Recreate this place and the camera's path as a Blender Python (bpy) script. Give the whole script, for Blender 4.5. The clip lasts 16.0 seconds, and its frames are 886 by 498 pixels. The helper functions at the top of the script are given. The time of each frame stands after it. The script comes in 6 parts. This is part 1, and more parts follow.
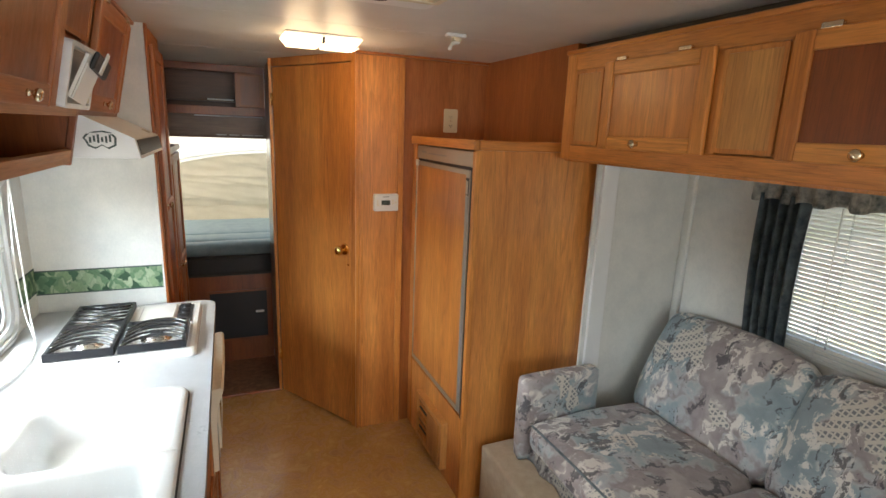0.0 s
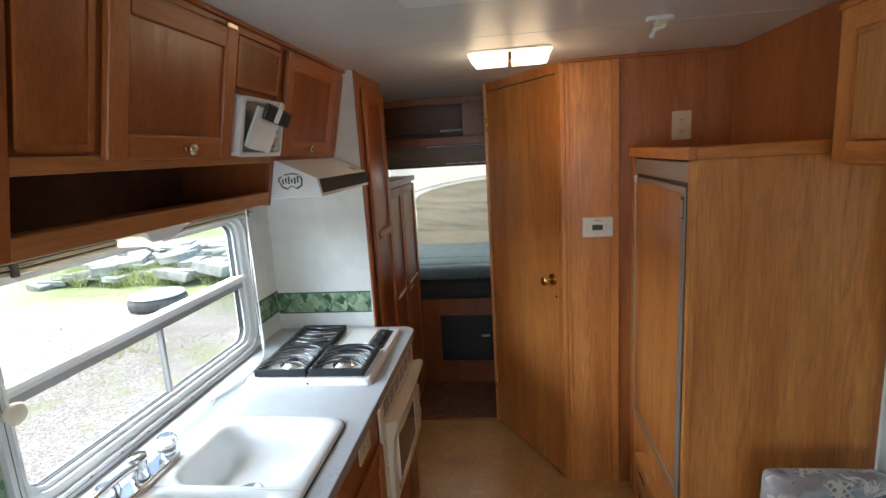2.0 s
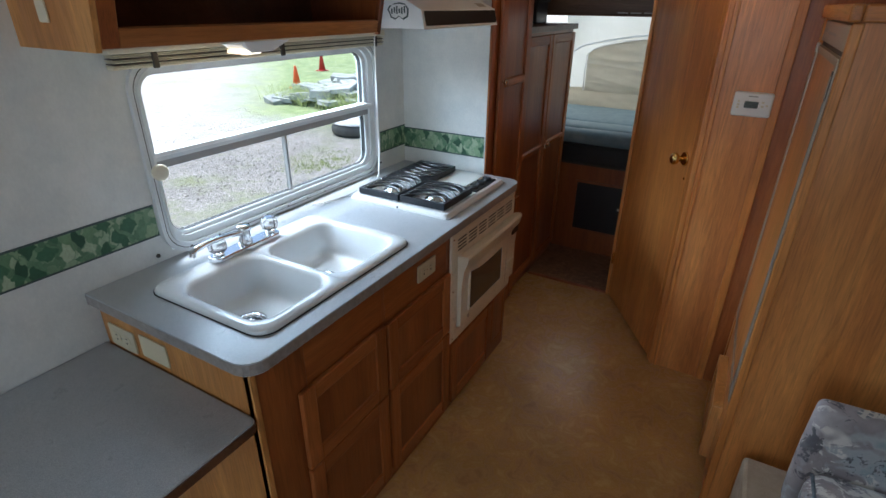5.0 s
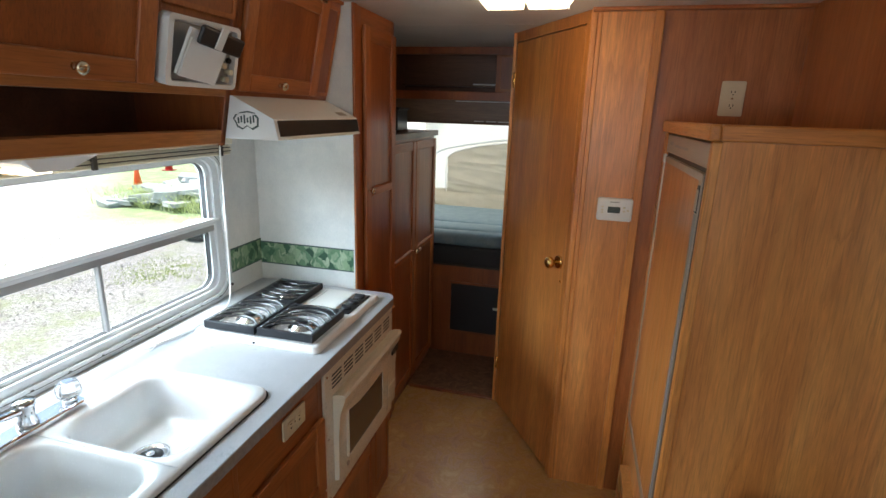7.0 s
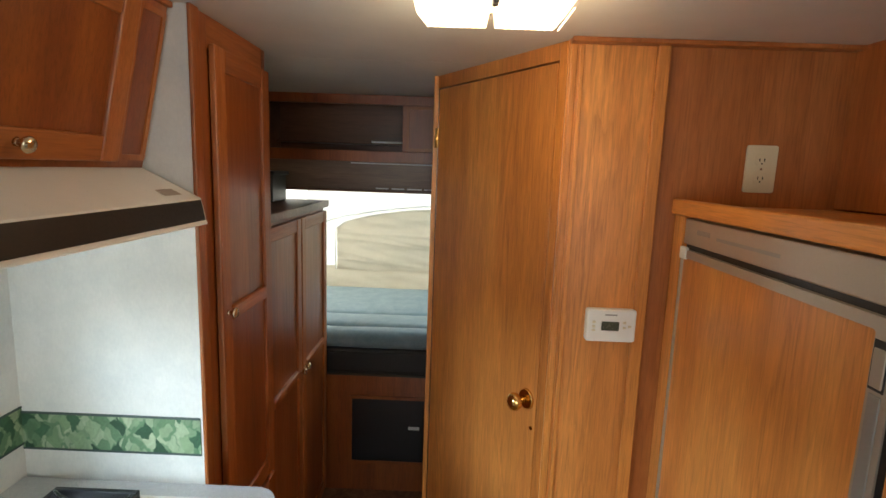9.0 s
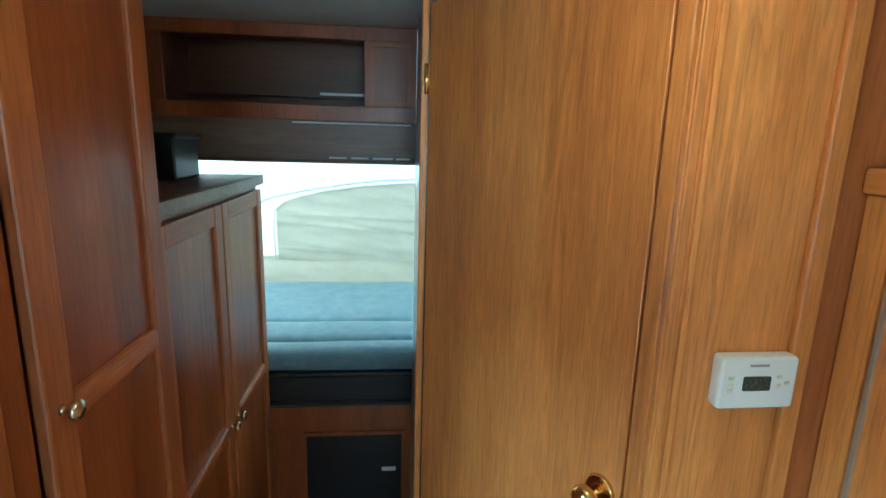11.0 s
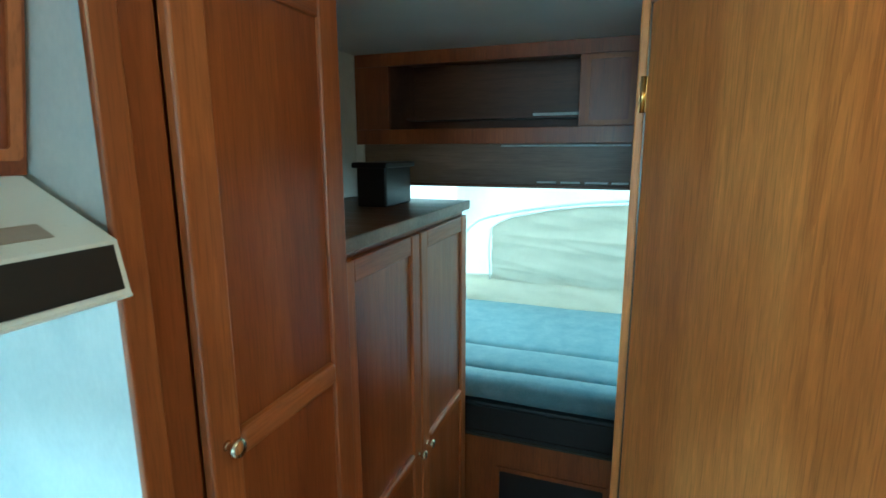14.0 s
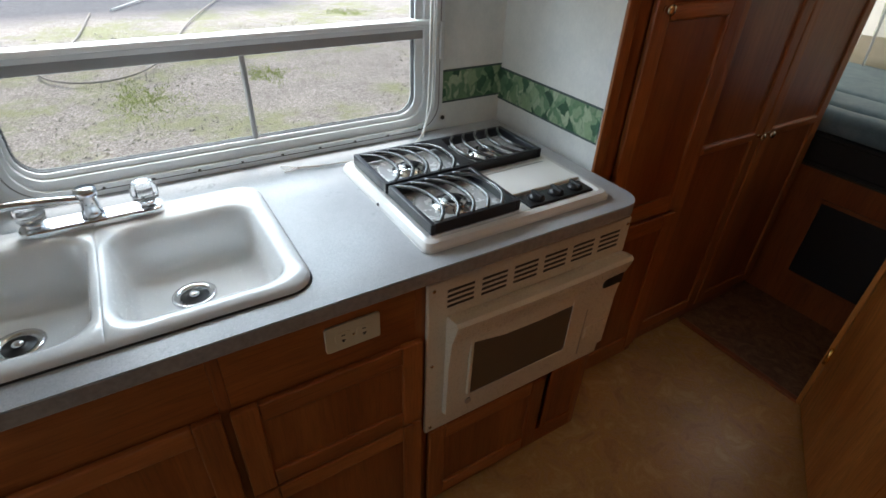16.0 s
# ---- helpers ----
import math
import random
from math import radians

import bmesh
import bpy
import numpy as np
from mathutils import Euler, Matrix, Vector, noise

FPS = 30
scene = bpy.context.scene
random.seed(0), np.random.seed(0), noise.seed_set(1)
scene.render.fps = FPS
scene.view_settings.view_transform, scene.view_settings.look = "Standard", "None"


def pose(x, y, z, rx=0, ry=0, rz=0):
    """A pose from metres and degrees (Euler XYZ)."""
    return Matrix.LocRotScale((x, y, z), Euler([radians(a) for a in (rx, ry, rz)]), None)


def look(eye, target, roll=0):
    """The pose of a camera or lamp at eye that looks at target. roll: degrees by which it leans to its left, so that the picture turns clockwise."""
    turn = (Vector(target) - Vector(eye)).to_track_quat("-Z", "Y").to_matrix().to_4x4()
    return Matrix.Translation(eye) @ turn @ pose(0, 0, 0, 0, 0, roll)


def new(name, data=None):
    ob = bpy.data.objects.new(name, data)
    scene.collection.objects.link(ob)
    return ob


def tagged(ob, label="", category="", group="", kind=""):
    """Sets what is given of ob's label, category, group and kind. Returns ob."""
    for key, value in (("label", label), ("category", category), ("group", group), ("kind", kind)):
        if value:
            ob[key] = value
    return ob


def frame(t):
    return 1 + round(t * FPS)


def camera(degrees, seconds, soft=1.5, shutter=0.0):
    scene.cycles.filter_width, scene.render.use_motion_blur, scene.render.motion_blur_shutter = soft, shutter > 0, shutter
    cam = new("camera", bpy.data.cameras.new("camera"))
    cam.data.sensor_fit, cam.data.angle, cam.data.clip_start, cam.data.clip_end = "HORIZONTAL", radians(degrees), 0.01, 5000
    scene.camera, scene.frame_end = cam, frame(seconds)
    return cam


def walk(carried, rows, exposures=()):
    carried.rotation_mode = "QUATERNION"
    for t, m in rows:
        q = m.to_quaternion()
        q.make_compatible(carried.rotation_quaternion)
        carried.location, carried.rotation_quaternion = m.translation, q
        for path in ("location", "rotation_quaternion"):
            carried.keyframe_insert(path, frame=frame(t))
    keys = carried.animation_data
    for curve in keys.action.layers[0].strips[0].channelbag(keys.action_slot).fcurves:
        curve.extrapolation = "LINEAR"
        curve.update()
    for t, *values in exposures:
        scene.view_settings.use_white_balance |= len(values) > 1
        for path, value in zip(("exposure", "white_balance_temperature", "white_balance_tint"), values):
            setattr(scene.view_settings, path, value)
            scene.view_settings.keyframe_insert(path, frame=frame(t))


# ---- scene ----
cam = camera(81.7, 16.0, shutter=0.1)
PATH = [
    (0, (-0.028, 0.115, 1.633), (0.734, 1.912, 1.185), 2.2),
    (0.5, (0.042, 0.076, 1.635), (0.633, 1.942, 1.222), 2.3),
    (1, (0.095, 0.115, 1.635), (0.469, 2.036, 1.222), 0.3),
    (1.5, (0.187, 0.241, 1.637), (0.257, 2.204, 1.265), -1.7),
    (2, (0.322, 0.313, 1.632), (0.063, 2.262, 1.264), -3.5),
    (2.5, (0.510, 0.329, 1.635), (-0.195, 2.146, 1.203), -2.0),
    (3, (0.520, 0.402, 1.636), (-0.354, 2.155, 1.195), -1.6),
    (3.5, (0.604, 0.416, 1.638), (-0.371, 2.104, 1.19), -1.9),
    (4, (0.700, 0.373, 1.632), (-0.375, 1.947, 1.033), -1.0),
    (4.2, (0.706, 0.363, 1.624), (-0.358, 1.915, 0.934), -1.0),
    (6.3, (0.614, 0.351, 1.572), (0.047, 2.032, 0.652), 1.2),
    (6.5, (0.607, 0.429, 1.592), (0.069, 2.196, 0.826), 1.3),
    (7, (0.557, 0.576, 1.616), (0.082, 2.447, 1.095), 1.8),
    (7.5, (0.373, 0.764, 1.62), (0.057, 2.683, 1.144), 2.9),
    (8, (0.272, 0.924, 1.631), (0.139, 2.868, 1.178), 3.5),
    (8.5, (0.28, 1.113, 1.644), (0.213, 3.072, 1.249), 2.5),
    (9, (0.281, 1.318, 1.659), (0.255, 3.294, 1.352), 2.0),
    (9.2, (0.268, 1.382, 1.664), (0.261, 3.357, 1.352), 1.7),
    (11.3, (0.122, 2.010, 1.618), (0.330, 3.944, 1.148), 1.8),
    (11.5, (0.108, 2.057, 1.614), (0.305, 3.977, 1.090), 1.6),
    (12, (0.045, 2.153, 1.612), (0.332, 4.026, 0.975), 1.1),
    (12.5, (0.050, 2.178, 1.608), (0.388, 4.031, 0.929), 1.4),
    (13, (0.026, 2.170, 1.709), (0.281, 4.110, 1.318), 0.9),
    (13.5, (0.042, 2.150, 1.705), (0.011, 4.135, 1.459), 0.1),
    (14, (0.206, 2.084, 1.666), (-0.467, 3.929, 1.282), -0.2),
    (14.5, (0.320, 1.89, 1.605), (-0.739, 3.494, 1.054), -1.2),
    (15, (0.358, 1.625, 1.541), (-0.789, 3.092, 0.812), 0.6),
    (15.5, (0.482, 1.512, 1.494), (-0.790, 2.727, 0.54), 2.1),
    (16, (0.571, 1.438, 1.472), (-0.824, 2.327, 0.35), 2.4),
]
EXPOSURES = [(0, 2.34, 6850, 11), (1.5, 2.0, 6300, 10), (2, 1.78, 6150, 10), (2.5, 1.28, 5700, 9), (3.5, 1.1, 5550, 9), (4.2, 1.1, 5550, 9), (6.4, 1.85, 6000, 8), (7.5, 1.9, 6200, 8), (9, 2.3, 6450, 6),
             (11.5, 2.6, 4050, -20), (12.5, 2.7, 3650, -20), (13, 2.73, 3900, -20), (13.5, 2.85, 4250, -28), (14, 2.58, 4150, -30), (14.4, 2.42, 4200, -22), (15.2, 1.5, 6250, 8), (16, 0.97, 6400, 11)]
walk(cam, [(t, look(eye, target, roll)) for t, eye, target, roll in PATH], EXPOSURES)

# ---- world, sun, lamps ----
world = bpy.data.worlds.new("world")
scene.world = world
world.use_nodes = True
wn = world.node_tree.nodes
sky = wn.new("ShaderNodeTexSky")
sky.sky_type = "NISHITA"
sky.sun_disc = False
sky.sun_elevation, sky.sun_rotation = radians(55), radians(250)
sky.air_density, sky.dust_density = 1.0, 3.0
world.node_tree.links.new(sky.outputs[0], wn["Background"].inputs[0])
wn["Background"].inputs[1].default_value = 0.15


def lamp(name, kind, at, energy, colour, aim=None, **settings):
    data = bpy.data.lights.new(name, kind)
    data.energy, data.color = energy, colour
    for key, value in settings.items():
        if key == "size":
            data.size = value
        elif key == "size_y":
            data.shape, data.size_y = "RECTANGLE", value
        elif key == "angle":
            data.angle = value
        elif key == "radius":
            data.shadow_soft_size = value
    ob = new(name, data)
    ob.matrix_basis = look(at, aim) if aim else Matrix.Translation(at)
    return ob


lamp("sun", "SUN", (-4, 3, 12), 2.2, (1.0, 0.96, 0.9), aim=(-2.3, 2.0, 8.0), angle=radians(12))
WARM = (1.0, 0.72, 0.42)
lamp("ceiling_bulb", "POINT", (0.27, 2.345, 1.89), 0.25, WARM, radius=0.06)
lamp("ceiling_bulb", "POINT", (0.42, 2.345, 1.89), 0.25, WARM, radius=0.06)
lamp("under_cabinet_bulb", "POINT", (-0.50, 1.36, 1.455), 0.08, WARM, radius=0.02)
# fill lamps in two invented openings behind the walker, added to brighten the room
lamp("front_fill", "AREA", (0.3, -2.16, 1.35), 4.3, (0.86, 0.94, 1.0), aim=(0.3, 0, 0.45), size=1.5, size_y=0.7)
lamp("entry_side_fill", "AREA", (1.43, -1.15, 1.1), 2.2, (0.9, 0.96, 1.0), aim=(0, -1.0, 0.4), size=0.6, size_y=1.7)
# sky light falling in steeply at the kitchen window, from just above its opening
lamp("kitchen_window_sky", "AREA", (-1.05, 1.69, 1.75), 10.5, (0.72, 0.88, 1.0), aim=(-0.35, 1.69, 0.88), size=1.0, size_y=0.5)
lamp("kitchen_window_far_sky", "AREA", (-2.9, 1.0, 2.15), 76, (0.75, 0.89, 1.0), aim=(0.3, 2.4, 0.75), size=3.6, size_y=1.2)

# ---- materials ----
def material(name):
    m = bpy.data.materials.new(name)
    m.use_nodes = True
    return m, m.node_tree.nodes, m.node_tree.links, m.node_tree.nodes["Principled BSDF"]


def coords(n, l, scale=(1, 1, 1), turn=(0, 0, 0)):
    tc, mp = n.new("ShaderNodeTexCoord"), n.new("ShaderNodeMapping")
    mp.inputs["Scale"].default_value = scale
    mp.inputs["Rotation"].default_value = [radians(a) for a in turn]
    l.new(tc.outputs["Object"], mp.inputs[0])
    return mp.outputs[0]


def noise_tex(n, l, vec, scale, detail=4, rough=0.6, distortion=0.0):
    t = n.new("ShaderNodeTexNoise")
    t.inputs["Scale"].default_value, t.inputs["Detail"].default_value = scale, detail
    t.inputs["Roughness"].default_value, t.inputs["Distortion"].default_value = rough, distortion
    l.new(vec, t.inputs["Vector"])
    return t.outputs["Fac"]


def ramp(n, l, fac, stops, constant=False):
    r = n.new("ShaderNodeValToRGB")
    while len(r.color_ramp.elements) < len(stops):
        r.color_ramp.elements.new(0.5)
    for e, (p, c) in zip(r.color_ramp.elements, stops):
        e.position = p
        e.color = (*c, 1) if len(c) == 3 else c
    if constant:
        r.color_ramp.interpolation = "CONSTANT"
    l.new(fac, r.inputs[0])
    return r.outputs[0]


def mix(n, l, fac, a, b, mode="MIX"):
    m = n.new("ShaderNodeMix")
    m.data_type, m.blend_type = "RGBA", mode
    for sock, v in ((m.inputs[0], fac), (m.inputs[6], a), (m.inputs[7], b)):
        if isinstance(v, (int, float)):
            sock.default_value = v
        elif isinstance(v, tuple):
            sock.default_value = (*v, 1)
        else:
            l.new(v, sock)
    return m.outputs[2]


def bump(n, l, height, bsdf, strength=0.2, distance=0.002):
    b = n.new("ShaderNodeBump")
    b.inputs["Strength"].default_value, b.inputs["Distance"].default_value = strength, distance
    l.new(height, b.inputs["Height"])
    l.new(b.outputs[0], bsdf.inputs["Normal"])


def grey(v):
    return (v, v, v)


def plain(name, colour, rough=0.5, metal=0.0, wear=0.12, scale=25, bump_by=0.05, coat=0.0):
    """Paint, plastic or metal with faint blotches and a fine relief."""
    m, n, l, b = material(name)
    v = coords(n, l)
    big = noise_tex(n, l, v, scale * 0.2, 3)
    small = noise_tex(n, l, v, scale * 8, 3)
    dark = tuple(c * (1 - wear) for c in colour)
    light = tuple(min(1, c * (1 + wear * 0.6)) for c in colour)
    c = ramp(n, l, big, [(0.3, dark), (0.7, light)])
    l.new(c, b.inputs["Base Color"])
    r = ramp(n, l, small, [(0.3, grey(max(0.02, rough - 0.08))), (0.7, grey(min(1, rough + 0.08)))])
    l.new(r, b.inputs["Roughness"])
    b.inputs["Metallic"].default_value = metal
    b.inputs["Coat Weight"].default_value = coat
    if bump_by:
        bump(n, l, small, b, bump_by, 0.001)
    return m


def wood(name, dark, mid, light, axis="z", rough=0.42, figure=1.0, coat=0.15, pores=0.3):
    """Oak veneer: soft mottling, faint straight grain, and columns of cathedral figure."""
    m, n, l, b = material(name)

    def along(k):
        return {"z": (1, 1, k), "y": (1, k, 1), "x": (k, 1, 1)}[axis]

    info = n.new("ShaderNodeObjectInfo")
    sc = n.new("ShaderNodeVectorMath")
    sc.operation = "SCALE"
    sc.inputs[0].default_value = (3.1, 5.3, 2.7)
    l.new(info.outputs["Random"], sc.inputs["Scale"])

    def moved(k):
        shift = n.new("ShaderNodeVectorMath")
        shift.operation = "ADD"
        l.new(coords(n, l, along(k)), shift.inputs[0])
        l.new(sc.outputs[0], shift.inputs[1])
        return shift.outputs[0]

    streak = noise_tex(n, l, moved(0.035), 75, 4, 0.6)
    broad = noise_tex(n, l, moved(0.10), 6, 3, 0.55)
    wave = noise_tex(n, l, moved(0.1), 7.5, 2, 0.4)
    column = noise_tex(n, l, moved(0.05), 8, 2, 0.5)
    pore = noise_tex(n, l, moved(0.035), 300, 2, 0.5)
    rings = n.new("ShaderNodeMath")
    rings.operation = "MULTIPLY_ADD"
    l.new(wave, rings.inputs[0])
    rings.inputs[1].default_value = 14
    l.new(streak, rings.inputs[2])
    saw = n.new("ShaderNodeMath")
    saw.operation = "FRACT"
    l.new(rings.outputs[0], saw.inputs[0])
    tone = noise_tex(n, l, moved(0.16), 11, 4, 0.65)
    fibre = noise_tex(n, l, moved(0.085), 240, 3, 0.65)
    fleck = noise_tex(n, l, moved(0.12), 95, 3, 0.6)
    c = ramp(n, l, broad, [(0.34, dark), (0.5, mid), (0.66, light)])
    c = mix(n, l, 0.6, c, ramp(n, l, tone, [(0.34, (0.80, 0.73, 0.64)), (0.64, (1.12, 1.13, 1.12))]), "MULTIPLY")
    fig = ramp(n, l, saw.outputs[0], [(0.0, (0.80, 0.75, 0.69)), (0.25, grey(0.96)), (0.6, grey(1.10)), (1.0, grey(0.97))])
    gate = ramp(n, l, column, [(0.52, grey(min(1.0, 0.08 * figure))), (0.60, grey(min(1.0, 0.9 * figure)))])
    c = mix(n, l, gate, c, mix(n, l, 1.0, c, fig, "MULTIPLY"))
    st = ramp(n, l, streak, [(0.3, grey(0.84)), (0.65, grey(1.08))])
    c = mix(n, l, 0.22, c, st, "MULTIPLY")
    c = mix(n, l, 0.20, c, ramp(n, l, fibre, [(0.36, grey(0.74)), (0.50, grey(1.02)), (0.63, grey(1.30))]), "MULTIPLY")
    c = mix(n, l, 0.38, c, ramp(n, l, fleck, [(0.34, grey(0.86)), (0.52, grey(1.03)), (0.66, grey(1.30))]), "MULTIPLY")
    po = ramp(n, l, pore, [(0.36, grey(0.40)), (0.47, grey(1.0))])
    c = mix(n, l, pores, c, po, "MULTIPLY")
    l.new(c, b.inputs["Base Color"])
    r = ramp(n, l, streak, [(0.3, grey(rough + 0.10)), (0.7, grey(rough - 0.06))])
    l.new(r, b.inputs["Roughness"])
    b.inputs["Coat Weight"].default_value = coat
    b.inputs["Coat Roughness"].default_value = 0.3
    bump(n, l, pore, b, 0.10, 0.0006)
    return m


PANELLING = wood("oak_panelling", (0.48, 0.168, 0.038), (0.60, 0.230, 0.054), (0.70, 0.304, 0.080), rough=0.34, coat=0.3, figure=1.15)
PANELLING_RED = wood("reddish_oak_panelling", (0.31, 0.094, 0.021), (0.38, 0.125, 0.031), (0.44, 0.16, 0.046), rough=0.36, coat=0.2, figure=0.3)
OAK = wood("oak_frame", (0.48, 0.170, 0.035), (0.60, 0.232, 0.050), (0.70, 0.302, 0.072), rough=0.38, figure=1.3)
OAK_H = wood("oak_frame_lengthwise", (0.48, 0.170, 0.035), (0.60, 0.232, 0.050), (0.70, 0.302, 0.072), "y", rough=0.38, figure=1.3)
OAK_X = wood("oak_frame_crosswise", (0.48, 0.170, 0.035), (0.60, 0.232, 0.050), (0.70, 0.302, 0.072), "x", rough=0.38, figure=1.3)
# cherry rails made paler, reflected ceiling light being put into the colour
CHERRY_RAIL_LIT = wood("lit_cherry_rail_lengthwise", (0.30, 0.108, 0.026), (0.39, 0.148, 0.038), (0.45, 0.185, 0.055), "y", figure=0.6)
OAK_LIGHT = wood("pale_oak", (0.43, 0.185, 0.050), (0.54, 0.248, 0.068), (0.62, 0.31, 0.095), rough=0.45)
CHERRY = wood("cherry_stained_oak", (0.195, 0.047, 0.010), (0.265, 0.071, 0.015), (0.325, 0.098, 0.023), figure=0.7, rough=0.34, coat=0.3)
# frame and rail stain, lightened to put the stiles' window sheen into it
CHERRY_F = wood("cherry_stained_oak_frame_sheen", (0.26, 0.072, 0.015), (0.34, 0.104, 0.022), (0.41, 0.138, 0.036), figure=0.6)
CHERRY_H = wood("cherry_stained_oak_lengthwise", (0.26, 0.072, 0.015), (0.34, 0.104, 0.022), (0.41, 0.138, 0.036), "y", figure=0.6)
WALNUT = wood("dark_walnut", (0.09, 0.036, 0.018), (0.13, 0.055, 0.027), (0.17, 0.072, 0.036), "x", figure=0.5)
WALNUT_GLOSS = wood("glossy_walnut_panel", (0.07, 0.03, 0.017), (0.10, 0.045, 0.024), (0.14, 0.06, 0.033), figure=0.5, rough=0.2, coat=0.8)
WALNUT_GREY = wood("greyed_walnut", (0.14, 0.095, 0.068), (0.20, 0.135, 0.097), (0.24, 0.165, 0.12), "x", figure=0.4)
WHITE_PAINT = plain("white_plastic", (0.80, 0.81, 0.80), 0.35, wear=0.04)
CREAM = plain("cream_plastic", (0.72, 0.66, 0.50), 0.4, wear=0.08)
IVORY = plain("ivory_plastic", (0.66, 0.58, 0.40), 0.4, wear=0.06)
OVEN_WHITE = plain("almond_enamel", (0.76, 0.67, 0.52), 0.3, wear=0.05, coat=0.3)
ENAMEL = plain("white_enamel", (0.82, 0.81, 0.78), 0.18, wear=0.05, coat=0.5)
SINK_WHITE = plain("white_sink_acrylic", (0.80, 0.82, 0.82), 0.22, wear=0.05, coat=0.4)
BLACK = plain("black_plastic", (0.012, 0.012, 0.014), 0.4)
IRON = plain("black_enamelled_iron", (0.008, 0.009, 0.013), 0.34, scale=60, bump_by=0.05, coat=0.1)
CHROME = plain("chrome", (0.75, 0.76, 0.78), 0.12, metal=1.0, wear=0.06)
STEEL = plain("polished_steel", (0.78, 0.77, 0.75), 0.17, metal=1.0, wear=0.1)
ALU = plain("white_lacquered_aluminium", (0.68, 0.70, 0.70), 0.35, wear=0.10)
ALU_GREY = plain("grey_aluminium", (0.36, 0.36, 0.35), 0.42, metal=0.5, wear=0.1)
FRIDGE_GREY = plain("grey_fridge_trim", (0.48, 0.42, 0.35), 0.42, metal=0.6, wear=0.03)
# pale and barely metallic, so the colour carries the window's reflection
WINDOW_LIT_ALU = plain("window_lit_aluminium", (0.86, 0.87, 0.87), 0.24, metal=0.35, wear=0.04, scale=6, bump_by=0)
# glossy bars, lighter than the frames to put window highlights into the colour
BAR_IRON = plain("highlighted_glossy_iron", (0.07, 0.072, 0.076), 0.2, metal=0.7, wear=0.2, bump_by=0, coat=0.6)
BRASS = plain("polished_brass", (0.80, 0.52, 0.18), 0.16, metal=1.0)
NICKEL = plain("satin_brass", (0.72, 0.60, 0.42), 0.22, metal=1.0)
RUBBER = plain("black_rubber", (0.02, 0.02, 0.02), 0.7)
OLD_RUBBER = plain("weathered_rubber", (0.10, 0.10, 0.095), 0.85, wear=0.3)
DARK_GLASS = plain("brown_oven_glass", (0.10, 0.075, 0.055), 0.15, wear=0.1, coat=0.5)
# bronze of slats and screws, also dark colour standing for shade in gaps
SLAT_GAP_DARK = plain("dark_bronze_and_gap_shade", (0.05, 0.04, 0.03), 0.45)
ORANGE = plain("orange_plastic", (0.75, 0.10, 0.02), 0.5)
RED = plain("red_paint", (0.45, 0.03, 0.02), 0.5)
BLUE = plain("blue_plastic", (0.02, 0.13, 0.60), 0.4)
STONE = plain("grey_field_stone", (0.36, 0.37, 0.335), 0.9, wear=0.4, scale=12, bump_by=0.5)
CORD = plain("white_cord", (0.75, 0.74, 0.70), 0.6)
VINYL_BLACK = plain("black_vinyl", (0.012, 0.012, 0.013), 0.5, scale=8)
HOSE = plain("grey_hose", (0.42, 0.38, 0.34), 0.5)
BUILD_WHITE = plain("white_siding", (0.75, 0.75, 0.73), 0.6)
BUILD_DARK = plain("dark_garage_door", (0.05, 0.05, 0.055), 0.6)
CAR_PAINT = plain("dark_car_paint", (0.03, 0.03, 0.035), 0.25, coat=0.6)
BLIND = plain("white_blind_slats", (0.80, 0.79, 0.74), 0.45, wear=0.03)
INK = plain("dark_green_print", (0.06, 0.09, 0.085), 0.6)
PAPER = plain("white_paper", (0.78, 0.78, 0.76), 0.7, wear=0.04)


def wallpaper():
    m, n, l, b = material("off_white_wallpaper")
    v = coords(n, l)
    cloud = noise_tex(n, l, v, 9, 5, 0.7)
    fine = noise_tex(n, l, coords(n, l, (1, 1, 0.5)), 160, 3)
    c = ramp(n, l, cloud, [(0.3, (0.66, 0.67, 0.64)), (0.55, (0.745, 0.745, 0.705)), (0.75, (0.795, 0.785, 0.745))])
    c = mix(n, l, 0.25, c, ramp(n, l, fine, [(0.3, grey(0.75)), (0.7, grey(1.0))]), "MULTIPLY")
    l.new(c, b.inputs["Base Color"])
    b.inputs["Roughness"].default_value = 0.6
    bump(n, l, fine, b, 0.15, 0.001)
    return m


def ceiling_white():
    m, n, l, b = material("white_ceiling_board")
    v = coords(n, l)
    c = ramp(n, l, noise_tex(n, l, v, 3, 4), [(0.3, (0.60, 0.60, 0.585)), (0.7, (0.69, 0.69, 0.67))])
    l.new(c, b.inputs["Base Color"])
    b.inputs["Roughness"].default_value = 0.42
    bump(n, l, noise_tex(n, l, v, 220, 3), b, 0.2, 0.001)
    return m


def laminate():
    m, n, l, b = material("grey_speckled_laminate")
    v = coords(n, l)
    speck = noise_tex(n, l, v, 650, 2, 0.4)
    cloud = noise_tex(n, l, v, 14, 5, 0.7)
    c = ramp(n, l, speck, [(0.30, (0.29, 0.305, 0.32)), (0.45, (0.41, 0.425, 0.44)), (0.62, (0.46, 0.475, 0.49)), (0.74, (0.64, 0.65, 0.65))])
    c = mix(n, l, 0.5, c, ramp(n, l, cloud, [(0.3, grey(0.86)), (0.7, grey(1.05))]), "MULTIPLY")
    l.new(c, b.inputs["Base Color"])
    l.new(ramp(n, l, cloud, [(0.3, grey(0.38)), (0.7, grey(0.26))]), b.inputs["Roughness"])
    bump(n, l, speck, b, 0.06, 0.0005)
    return m


